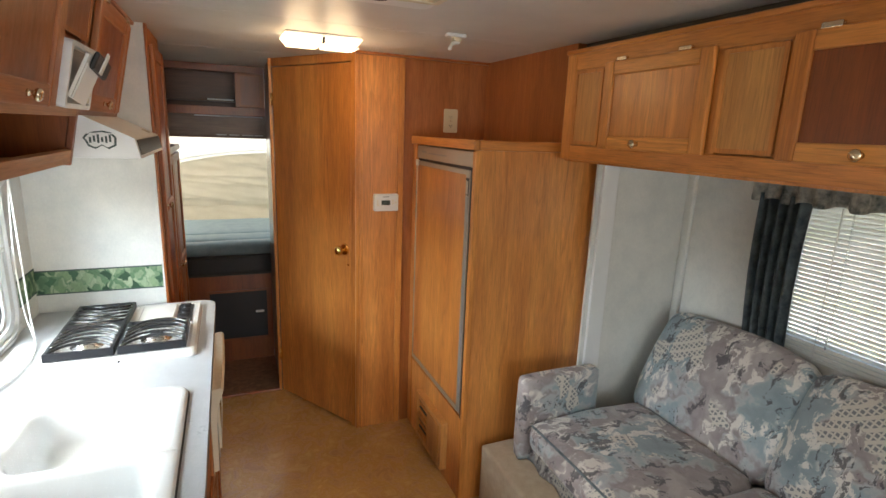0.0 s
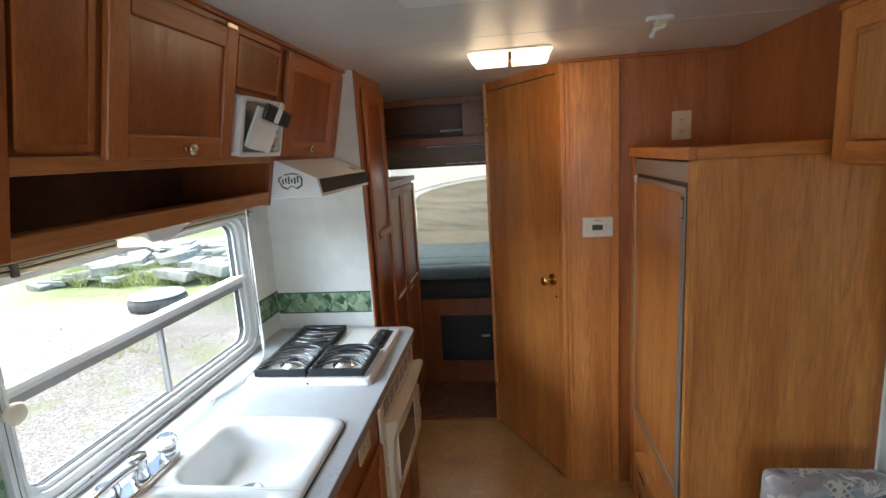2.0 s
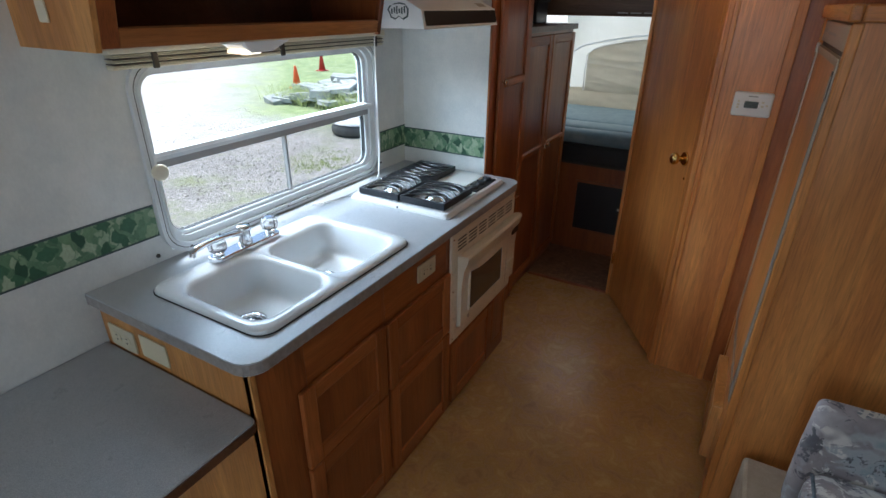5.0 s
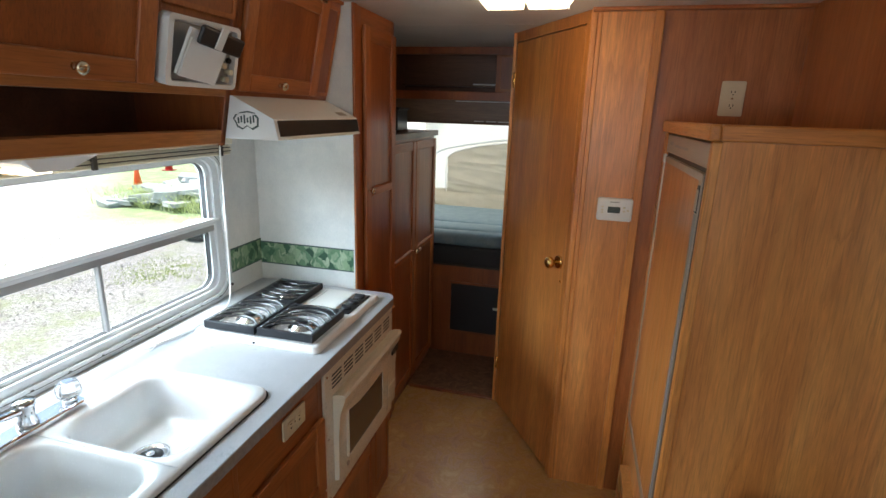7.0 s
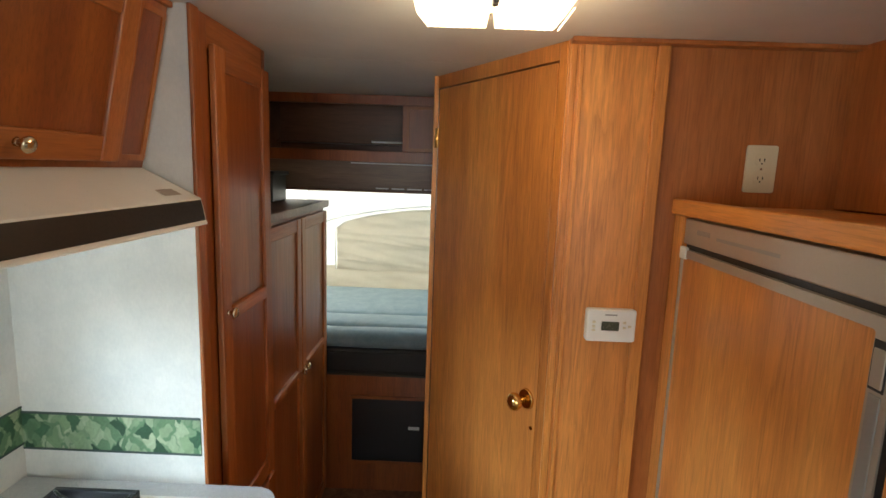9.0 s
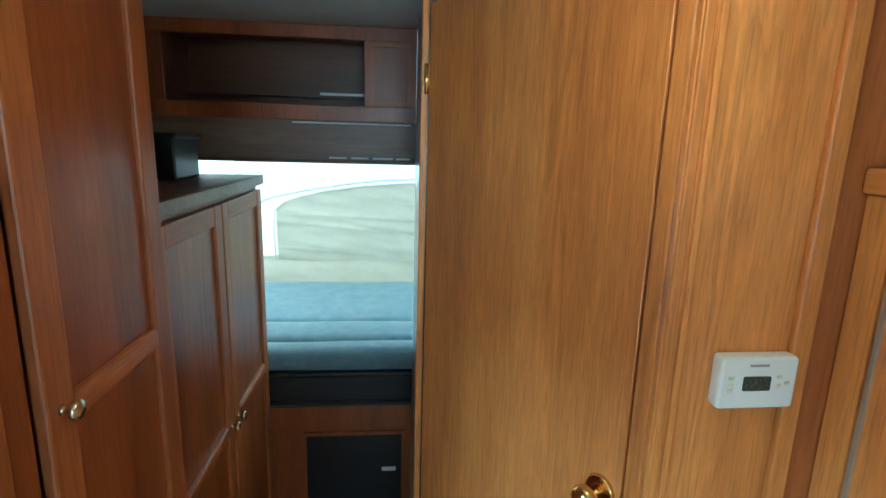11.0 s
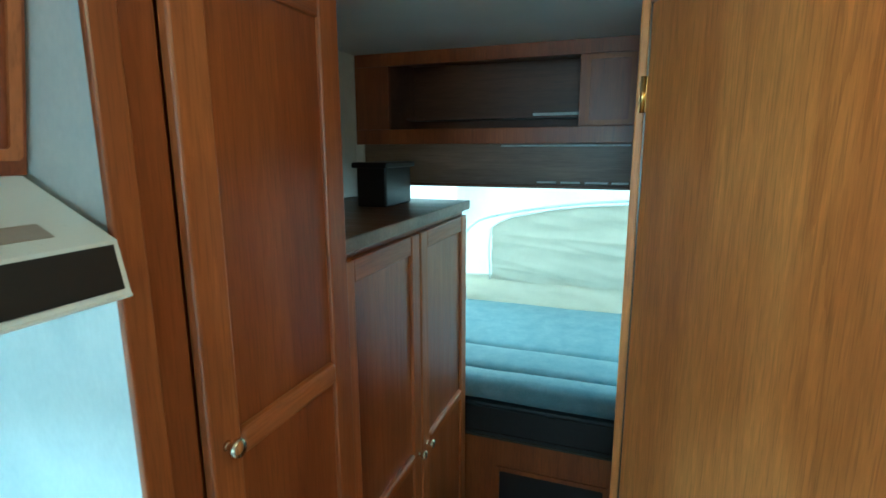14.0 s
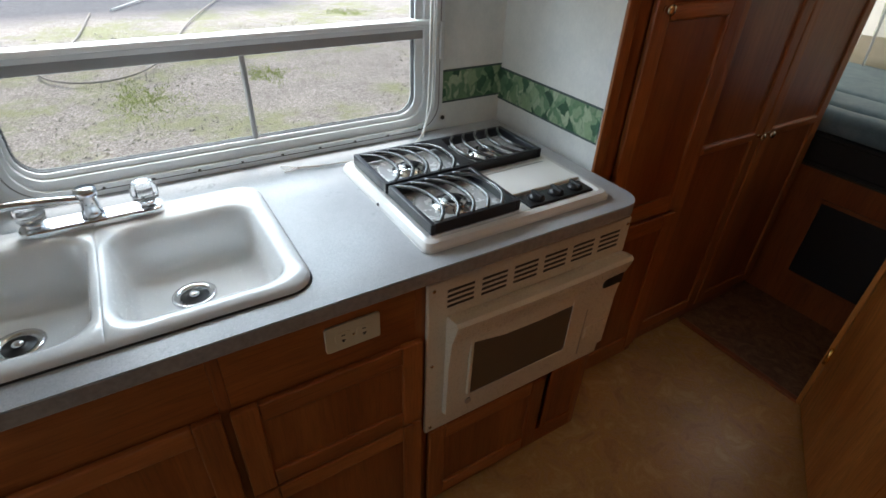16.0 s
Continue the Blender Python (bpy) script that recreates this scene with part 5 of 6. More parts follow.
for y0, y1, kn in ((2.905, 3.290, 3.265), (3.298, 3.695, 3.323)):
    cabinet_door(QF, y0, y1, 0.06, 1.452, wd, CHERRY_F, CHERRY, (kn, 0.838), stile=0.05, rail_mat=CHERRY_H, mid=(0.822, 0.854))
part("top_slab", boxed((LEFT + 0.002, 2.900, 1.469), (QX + 0.012, 3.720, 1.498)), WALNUT, wd, "dark laminate top")
part("edge_strip", boxed((QX + 0.012, 2.900, 1.468), (QX + 0.022, 3.721, 1.499), None, 0.003), WALNUT_GREY, wd)
spk = thing("black_box", "small black box standing on the wardrobe", "box", (-0.5, 3.5, 1.4985))
part("box_body", boxed((-0.55, 3.42, 1.4985), (-0.455, 3.60, 1.622), None, 0.006), BLACK, spk)
part("box_ledge", boxed((-0.562, 3.41, 1.612), (-0.445, 3.61, 1.628), None, 0.004), BLACK, spk)

# ---- rear end: bunk opening, mattress, canvas ----
bm = boxed((LEFT, END_Y, 0), (0.218, END_Y + 0.04, 0.624))
structure("wall_bunk_base", bm, CHERRY, "cherry-stained panel below the bunk", "wall")
bm = boxed((0.258, END_Y, 0), (1.45, END_Y + 0.05, CEIL))
box(bm, (LEFT - 0.05, END_Y, 0.62), (LEFT + 0.03, END_Y + 0.05, CEIL))
structure("wall_north", bm, WALLPAPER, "off-white rear wall around the bunk opening", "wall")
vent = thing("access_hatch", "black access hatch with small label in the bunk base", "hatch", (0, END_Y, 0.17))
part("hatch_cover", boxed((-0.185, END_Y - 0.006, 0.168), (0.185, END_Y, 0.508), None, 0.002), BLACK, vent)
part("hatch_frame", ring(bmesh.new(), rrect(-0.197, 0.197, 0.156, 0.520, 0.006, 2), rrect(-0.182, 0.182, 0.171, 0.505, 0.004, 2), 0.0, 0.009, face_frame((0, END_Y, 0), (1, 0, 0), UP)), CHERRY, vent)
part("hatch_label", boxed((0.105, END_Y - 0.0085, 0.347), (0.160, END_Y - 0.0062, 0.364)), PAPER, vent, "small white label")
structure("trim_bunk_lip", boxed((LEFT, END_Y - 0.004, 0.624), (0.218, END_Y + 0.02, 0.633), None, 0.002), SLAT_GAP_DARK, "thin dark metal lip under the bunk", "trim")
bb = thing("bunk_platform", "fold-out bunk platform faced with black vinyl", "bunk", (-0.2, 4.3, 0.62))
part("platform", boxed((LEFT, END_Y + 0.005, 0.634), (1.1, 4.86, 0.760), None, 0.01), VINYL_BLACK, bb)
part("seam", tube(bmesh.new(), [(LEFT + 0.01, END_Y + 0.004, 0.745), (0.2, END_Y + 0.004, 0.745), (1.09, END_Y + 0.004, 0.745)], 0.004, 6), RUBBER, bb, "welted vinyl seam")
part("edge_strip", boxed((LEFT + 0.002, END_Y - 0.001, 0.634), (0.217, END_Y + 0.0048, 0.648), None, 0.002), RUBBER, bb)
mat_t = thing("mattress", "blue-grey mattress with stitched folds on the bunk", "mattress", (-0.2, 4.2, 0.752))
for y0, y1, zt in ((END_Y + 0.012, 3.875, 0.845), (3.875, 4.085, 0.852), (4.085, 4.70, 0.855)):
    part("mattress_section", soft((LEFT + 0.02, y0, 0.761), (1.05, y1, zt), 0.03, 0.006, 7, 0.006, 11), MATTRESS, mat_t)


def ripple(x, z, k=1.0):
    return k * (0.018 * noise.noise(Vector((x * 2.2, z * 5.5, 1.3))) + 0.010 * noise.noise(Vector((x * 5 + z * 6, z * 11, 4.1))))


tent = thing("tent_end", "canvas tent over the bunk with rolled-down window flap", "tent", (0, 4.75, 0.84))
part("end_wall", sheet(bmesh.new(), 40, 36, lambda s, t: Vector((-0.70 + 1.85 * s, 4.80 + 0.25 * (0.5 - t) + ripple(s * 2, t * 1.2, 0.8), 0.80 + 1.15 * t))), TENT_WHITE, tent, "white tent vinyl")
part("lower_skirt", sheet(bmesh.new(), 50, 10, lambda s, t: Vector((-0.70 + 1.85 * s, 4.685 + 0.06 * t + ripple(s * 3, t * 0.3, 1.3), 0.835 + 0.145 * t + 0.012 * math.sin(s * 9)))), CANVAS_PALE, tent, "pale canvas fold")


def flap(s, t):
    x = -0.475 + 1.2 * s
    top = 1.245 + 0.155 * math.sin(min(1.0, s * 1.35) * math.pi / 2) ** 0.55
    z = 0.965 + (top - 0.965) * t
    fold = 0.0
    for k, (slope, w) in enumerate(((0.15, 6.0), (0.05, 9.0), (0.25, 4.0))):
        q = noise.noise(Vector(((x * 0.22 + k) * 3, (z + slope * x * (1 - 0.5 * s)) * w, 2.7 * k)))
        fold += max(0.0, 1 - abs(q) * 4.5) ** 2
    return Vector((x, 4.735 - 0.02 * t - 0.006 * fold * min(1, 5 * t, 6 * (1 - t)) + ripple(x * 1.3 + z, z * 1.3 - 0.2 * x, 1.3), z))


part("window_flap", sheet(bmesh.new(), 110, 60, flap), CANVAS, tent, "beige canvas window flap")
part("zipper", tube(bmesh.new(), [flap(s / 30, 1.0) + Vector((0, -0.008, 0.004)) for s in range(31)], 0.005, 6), CORD, tent)
part("zipper", tube(bmesh.new(), bow([flap(0, 0.0) + Vector((-0.012, -0.01, 0)), flap(0, 0.6) + Vector((-0.014, -0.01, 0)), flap(0, 1.0) + Vector((-0.004, -0.01, 0))], 5), 0.005, 6), CORD, tent)
part("tent_pole", tube(bmesh.new(), bow([(-0.60, 4.66, 0.84), (-0.60, 4.62, 1.15), (-0.56, 4.60, 1.27), (-0.40, 4.59, 1.34), (0.1, 4.59, 1.42), (0.8, 4.6, 1.44)], 6), 0.006, 8), ALU, tent)
part("roof_canvas", sheet(bmesh.new(), 30, 20, lambda s, t: Vector((-0.70 + 1.85 * s, 4.03 + 0.67 * t, 1.69 + 0.24 * math.sin((0.15 + 0.7 * t) * math.pi) + 0.02 * noise.noise(Vector((s * 4, t * 4, 0)))))), TENT_WHITE, tent, "white tent vinyl")
for x in (-0.70, 1.15):
    part("side_canvas", sheet(bmesh.new(), 20, 20, lambda s, t: Vector((x + ripple(s * 2, t, 1.0), 3.79 + 1.08 * s, 0.62 + 1.28 * t))), TENT_WHITE, tent, "white tent vinyl")

rb = thing("rear_wall_cabinet", "dark wood cabinet with open shelf above the bunk", "cabinet", (-0.25, 3.85, 1.655))
RM = face_frame((0, END_Y - 0.002, 0), (1, 0, 0), UP)
for a, b in (((LEFT + 0.005, 1.682), (0.2178, 1.733)), ((LEFT + 0.005, 1.944), (0.2178, CEIL - 0.001)), ((LEFT + 0.005, 1.733), (-0.60, 1.944)), ((0.042, 1.733), (0.2178, 1.944))):
    part("face_frame", boxed((a[0], a[1], -0.02), (b[0], b[1], 0.0), RM, 0.002), CHERRY, rb)
sunk_panel(RM, 0.062, 0.200, 1.738, 1.938, rb, CHERRY_F, CHERRY)
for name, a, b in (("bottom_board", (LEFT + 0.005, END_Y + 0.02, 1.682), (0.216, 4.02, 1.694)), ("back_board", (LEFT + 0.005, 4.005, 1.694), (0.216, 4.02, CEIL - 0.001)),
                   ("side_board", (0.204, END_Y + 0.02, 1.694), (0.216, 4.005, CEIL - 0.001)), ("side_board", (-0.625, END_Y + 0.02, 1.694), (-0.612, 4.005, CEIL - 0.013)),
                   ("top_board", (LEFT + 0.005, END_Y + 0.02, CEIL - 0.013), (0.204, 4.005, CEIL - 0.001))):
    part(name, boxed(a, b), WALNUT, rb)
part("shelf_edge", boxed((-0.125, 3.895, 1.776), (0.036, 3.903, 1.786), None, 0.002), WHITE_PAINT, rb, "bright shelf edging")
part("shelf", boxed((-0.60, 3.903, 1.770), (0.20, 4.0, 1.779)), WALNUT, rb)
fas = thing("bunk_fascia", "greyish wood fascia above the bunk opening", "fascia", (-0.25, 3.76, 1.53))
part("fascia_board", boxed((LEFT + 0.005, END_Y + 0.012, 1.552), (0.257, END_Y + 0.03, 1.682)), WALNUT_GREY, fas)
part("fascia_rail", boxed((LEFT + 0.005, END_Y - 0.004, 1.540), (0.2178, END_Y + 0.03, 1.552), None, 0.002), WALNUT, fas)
part("metal_channel", boxed((-0.20, END_Y + 0.004, 1.672), (0.20, END_Y + 0.012, 1.678), None, 0.001), ALU, fas)
for x0, x1 in ((-0.08, -0.02), (-0.005, 0.055), (0.07, 0.14), (0.15, 0.2)):
    part("metal_clip", boxed((x0, END_Y + 0.006, 1.556), (x1, END_Y + 0.012, 1.562), None, 0.001), ALU, fas)

# ---- fridge and its cabinet ----
RX, RY0, RY1 = 0.860, 1.926, 2.620
cab = thing("fridge_cabinet", "oak veneer cabinet housing the fridge", "cabinet", (1.1, 2.3, 0))
part("side_panel", boxed((RX + 0.02, RY0, 0), (1.449, RY0 + 0.016, 1.565)), PANELLING, cab, "oak veneer side panel")
part("top_panel", boxed((RX + 0.005, RY0 + 0.016, 1.565), (1.449, 2.65, 1.580)), PANELLING, cab)
part("corner_post", boxed((RX, RY0 - 0.004, 0), (RX + 0.024, RY0 + 0.020, 1.565), None, 0.004), OAK, cab)
part("far_stile", boxed((RX, RY1 - 0.022, 0), (RX + 0.02, RY1 + 0.030, 1.565), None, 0.002), OAK, cab)
part("bottom_panel", boxed((RX + 0.004, RY0 + 0.020, 0), (RX + 0.02, RY1 - 0.022, 0.40)), PANELLING, cab)
part("top_edging", boxed((RX - 0.012, RY0 - 0.012, 1.566), (RX + 0.014, 2.650, 1.605), None, 0.005), OAK_H, cab, "oak edging strip")
part("top_edging", boxed((RX + 0.014, RY0 - 0.012, 1.566), (1.262, RY0 + 0.012, 1.605), None, 0.005), OAK_X, cab, "oak edging strip")
part("top_surface", boxed((RX + 0.014, RY0 + 0.012, 1.5802), (1.262, 2.650, 1.590)), PANELLING, cab)
fr = thing("fridge", "built-in fridge with oak panel door in grey metal trim", "fridge", (1.0, 2.3, 0.4))
FF = face_frame((RX, 0, 0), (0, -1, 0), UP)    # u = -y, v = z, w = -x
part("fridge_box", boxed((RX + 0.022, RY0 + 0.024, 0.402), (1.36, RY1 - 0.024, 1.56)), FRIDGE_GREY, fr)
part("control_strip", boxed((-(RY1 - 0.024), 1.498, -0.02), (-(RY0 + 0.024), 1.560, -0.004), FF, 0.003), FRIDGE_GREY, fr, "grey metal control strip")
part("control_marks", boxed((-2.53, 1.527, -0.004), (-2.47, 1.538, -0.0033), FF), ALU_GREY, fr)
part("control_label", boxed((-2.44, 1.524, -0.004), (-2.22, 1.531, -0.0035), FF), ALU_GREY, fr)
# black fillers paint the shade in the gaps above and beside the door
part("gap_shade_filler", boxed((-(RY1 - 0.03), 1.484, -0.018), (-(RY0 + 0.03), 1.4978, -0.010), FF), BLACK, fr)
part("gap_shade_filler", boxed((-(RY0 + 0.0305), 0.40, -0.019), (-(RY0 + 0.0205), 1.497, -0.001), FF), BLACK, fr, "black filler beside the door, painting the gap's shade")
a, b = -(RY1 - 0.030), -(RY0 + 0.031)
fd = part("fridge_door", ring(bmesh.new(), rrect(a, b, 0.420, 1.485, 0.004, 1), rrect(a + 0.007, b - 0.036, 0.440, 1.466, 0.003, 1), -0.02, 0.002, FF), FRIDGE_GREY, fr, "grey metal door trim")
part("door_panel", boxed((a + 0.005, 0.438, -0.02), (b - 0.034, 1.468, -0.003), FF), PANELLING, fd, "oak veneer door panel")
part("handle_strip", boxed((b - 0.030, 0.43, 0.0015), (b - 0.010, 1.380, 0.0040), FF, 0.001), ALU_GREY, fd)
part("handle", boxed((b - 0.034, 1.385, 0.0015), (b - 0.008, 1.455, 0.0035), FF, 0.001), BLACK, fd, "dark recessed latch")
part("handle", boxed((b - 0.030, 1.390, 0.003), (b - 0.010, 1.444, 0.006), FF, 0.001), FRIDGE_GREY, fd, "grey metal latch flap")
part("hinge_cap", boxed((a - 0.002, 1.462, -0.004), (a + 0.03, 1.492, 0.006), FF, 0.003), ALU, fr)
hv = thing("furnace_grille", "pale oak heater cover with two small slatted openings", "grille", (RX, 2.3, 0.05))
part("grille_frame", ring(bmesh.new(), rrect(-2.43, -2.08, 0.055, 0.300, 0.006, 2), rrect(-2.40, -2.11, 0.080, 0.275, 0.004, 2), -0.005, 0.030, FF), OAK_LIGHT, hv)
part("grille_back", boxed((-2.40, 0.080, 0.002), (-2.11, 0.275, 0.012), FF), OAK_LIGHT, hv)
part("cover_plate", boxed((-2.262, 0.078, 0.012), (-2.108, 0.277, 0.033), FF, 0.004), OAK_LIGHT, hv, "plain pale cover plate")
part("middle_bar", boxed((-2.402, 0.168, 0.012), (-2.262, 0.190, 0.030), FF, 0.003), OAK_LIGHT, hv)
for z0 in (0.084, 0.194):
    for k in range(4):
        part("slat", boxed((-2.400, z0 + k * 0.020, 0.012), (-2.264, z0 + k * 0.020 + 0.010, 0.020), FF, 0.002), SLAT_GAP_DARK if k % 2 else OAK_H, hv)

th = thing("thermostat", "white thermostat with small grey display on the panelled wall", "thermostat", (0.695, 2.652, 1.26))
TM = face_frame((0.713, 2.652, 1.267), (1, 0, 0), UP)
part("thermostat_case", prism(bmesh.new(), rrect(-0.065, 0.065, -0.044, 0.044, 0.008, 3), 0.0, 0.026, TM, 0.005), WHITE_PAINT, th)
part("screen", prism(bmesh.new(), rrect(-0.026, 0.020, -0.012, 0.012, 0.002, 2), 0.0255, 0.0275, TM), plain("lcd_grey", (0.05, 0.06, 0.05), 0.25), th, "dark grey display")
for x, y in ((-0.046, 0.010), (-0.046, -0.002), (-0.046, -0.012), (0.034, 0.010), (0.034, -0.004), (0.048, 0.0)):
    part("button", boxed((x - 0.004, y - 0.003, 0.0255), (x + 0.004, y + 0.003, 0.028), TM, 0.001), CREAM, th)
part("brand_bar", boxed((-0.018, 0.028, 0.0258), (0.014, 0.032, 0.0266), TM), ALU_GREY, th)
socket_plate(face_frame((1.061, 2.652, 1.687), (1, 0, 0), UP), 0.078, 0.119, "ivory double outlet on the panelling above the fridge")

# ---- wall cabinets over the sofa ----
GX = 1.203
GF = face_frame((GX, 0, 0), (0, -1, 0), UP)    # u = -y, w = -x
rc = thing("sofa_wall_cabinet", "long oak wall cabinet with panelled doors above the sofa", "cabinet", (1.3, 0.9, 1.535))
part("carcass", boxed((GX + 0.018, -0.36, 1.537), (1.40, 1.850, 1.925)), PANELLING, rc)
part("bottom_rail", boxed((-1.852, 1.545, -0.018), (0.36, 1.600, 0.0), GF, 0.004), OAK_H, rc)
part("top_rail", boxed((-1.852, 1.872, -0.018), (0.36, 1.940, 0.0), GF, 0.004), OAK_H, rc)
part("cornice", boxed((-1.857, 1.932, -0.018), (0.36, 1.948, 0.010), GF, 0.004), OAK_H, rc)
part("end_post", boxed((-1.856, 1.546, -0.018), (-1.795, 1.940, 0.002), GF, 0.006), OAK, rc)
for y0, y1 in ((1.615, 1.645), (1.150, 1.18), (0.955, 0.98), (0.515, 0.54), (0.32, 0.345), (-0.12, -0.10)):
    part("stile", boxed((-y1, 1.600, -0.018), (-y0, 1.872, 0.0), GF), OAK, rc)
part("backing", boxed((-1.795, 1.600, -0.018), (0.36, 1.872, -0.012), GF), OAK_LIGHT, rc)
for y0, y1 in ((1.635, 1.790), (0.980, 1.155), (0.345, 0.515)):
    sunk_panel(GF, -y1, -y0, 1.604, 1.870, rc, OAK, OAK_LIGHT)
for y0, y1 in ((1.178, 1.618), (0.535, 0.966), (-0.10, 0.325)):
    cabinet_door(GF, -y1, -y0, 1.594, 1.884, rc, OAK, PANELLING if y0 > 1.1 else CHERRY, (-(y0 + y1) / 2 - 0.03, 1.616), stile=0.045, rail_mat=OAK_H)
    for y in (y0 + 0.08, y1 - 0.10):
        part("hinge", boxed((-y - 0.045, 1.882, 0.004), (-y, 1.895, 0.018), GF, 0.002), NICKEL, rc)
# solid board coloured dark to paint the shade over the cabinets
structure("wall_over_slideout", boxed((1.30, -0.40, 1.926), (1.33, 1.90, CEIL)), SLAT_GAP_DARK, "board above the sofa cabinets, recess shade put into its dark colour", "wall")

# ---- sofa ----
sofa = thing("sofa", "upholstered sofa in grey, teal and cream brush-stroke fabric", "sofa", (1.4, 1.05, 0.306))
part("base", boxed((1.095, 0.30, 0.306), (1.86, 1.765, 0.375), None, 0.01), SOFA_CLOTH, sofa)
part("skirt", sheet(bmesh.new(), 60, 6, lambda s, t: Vector((1.068 + 0.02 * t + 0.008 * math.sin(s * 60), 0.32 + 1.40 * s, 0.31 + 0.09 * t)), 0.004), SOFA_CLOTH, sofa)
for y0, y1 in ((1.115, 1.705), (0.525, 1.111)):
    c = part("seat_cushion", soft((1.050, y0, 0.375), (1.62, y1, 0.498), 0.045, 0.022, 5, 0.006, 7), SOFA_CLOTH, sofa)
    part("piping", tube(bmesh.new(), bow([(1.061, y0 + 0.02, 0.481), (1.057, (y0 + y1) / 2, 0.489), (1.061, y1 - 0.02, 0.481)], 6), 0.005, 6), CURTAIN, c)
LEANB = Matrix.Translation((1.615, 0, 0.475)) @ pose(0, 0, 0, 0, 25, 0)
for y0, y1 in ((1.125, 1.760), (0.485, 1.119)):
    t = soft((0.0, y0, -0.02), (0.15, y1, 0.46), 0.06, 0.03, 5, 0.006, 6)
    t.transform(LEANB)
    part("back_cushion", t, SOFA_CLOTH, sofa)
for y in (1.708, 0.40):
    part("arm", soft((1.03, y, 0.306), (1.405, y + 0.070, 0.672), 0.022, 0.006, 4, 0.002), SOFA_CLOTH, sofa)
part("gathered_corner", sheet(bmesh.new(), 24, 10, lambda s, t: Vector((1.035 + 0.012 * s + 0.010 * math.sin(s * 30), 1.715 + 0.055 * s, 0.31 + 0.16 * t)), 0.003), SOFA_CLOTH, sofa, "gathered skirt corner")

# ---- sofa window: blind, curtain, valance ----
win2 = thing("window_2", "window behind the sofa with lowered white blind", "window", (1.88, 0.84, 0.9), kind="structure")
SM = face_frame((1.94, 0, 0), (0, -1, 0), UP)
part("window_frame", ring(bmesh.new(), rrect(-SY1 - 0.03, -SY0 + 0.03, SZ0 - 0.03, SZ1 + 0.03, 0.05, 4), rrect(-SY1, -SY0, SZ0, SZ1, 0.04, 4), -0.03, 0.008, SM), ALU, win2)
g = part("pane", boxed((-SY1, SZ0, -0.035), (-SY0, SZ1, -0.031), SM), GLASS, win2)
g.visible_shadow = False
bl = thing("window_blind", "lowered white slatted blind behind the sofa", "blind", (1.85, 0.84, 0.9))
part("head_rail", boxed((1.905, SY0 - 0.02, 1.455), (1.932, SY1 + 0.02, 1.478), None, 0.003), BLIND, bl)
proto = None
for k in range(36):
    z = 1.448 - k * 0.0165
    if proto is None:
        t = boxed((-0.0115, -(SY1 - SY0) / 2 - 0.01, -0.0006), (0.0115, (SY1 - SY0) / 2 + 0.01, 0.0006))
        t.transform(pose(0, 0, 0, 0, 48, 0))
        proto = part("slat", t, BLIND, bl)
        proto.matrix_basis = Matrix.Translation((1.918, (SY0 + SY1) / 2, z))
    else:
        s = new("slat", proto.data)
        s.parent, s.matrix_parent_inverse = bl, bl.matrix_basis.inverted()
        s.matrix_basis = Matrix.Translation((1.918, (SY0 + SY1) / 2, z))
for y in (0.40, 0.80, 1.19):
    part("ladder_cord", tube(bmesh.new(), [(1.904, y, 1.455), (1.904, y, 0.86)], 0.0022, 6), CORD, bl)
bm = tube(bmesh.new(), bow([(1.898, 1.15, 1.45), (1.896, 1.145, 1.2), (1.896, 1.15, 0.93)], 6), 0.0035, 6)
part("tilt_wand", bm, CRYSTAL, bl)
cu = thing("curtain", "slate blue gathered curtain beside the sofa window", "curtain", (1.88, 1.38, 0.85))
part("curtain_cloth", sheet(bmesh.new(), 60, 16, lambda s, t: Vector((1.890 + 0.018 * math.sin(s * 32 + t * 0.8), 1.285 + (0.20 - 0.03 * (1 - t)) * s + 0.012 * math.sin(t * 3), 0.82 + 0.63 * t)), 0.003), CURTAIN, cu)
vl = thing("window_valance", "ruffled floral valance above the sofa window", "valance", (1.82, 0.85, 1.42))
part("valance_cloth", sheet(bmesh.new(), 160, 6, lambda s, t: Vector((1.872 + 0.014 * math.sin(s * 150) * (1 - 0.6 * t), 0.10 + 1.40 * s, 1.425 + 0.095 * t + 0.008 * math.sin(s * 75) * (1 - t))), 0.003), VALANCE, vl)
part("valance_board", boxed((1.86, 0.10, 1.512), (1.938, 1.505, 1.525), None, 0.003), WHITE_PAINT, vl)

# ---- ceiling fittings ----
LX, LY, LZ = 0.347, 2.345, CEIL
cl = thing("ceiling_light", "double ceiling light with lit ribbed lenses", "ceiling light", (LX, LY, LZ - 0.02))
part("base_plate", boxed((LX - 0.148, LY - 0.085, LZ - 0.012), (LX + 0.148, LY + 0.085, LZ - 0.0005), None, 0.004), WHITE_PAINT, cl)
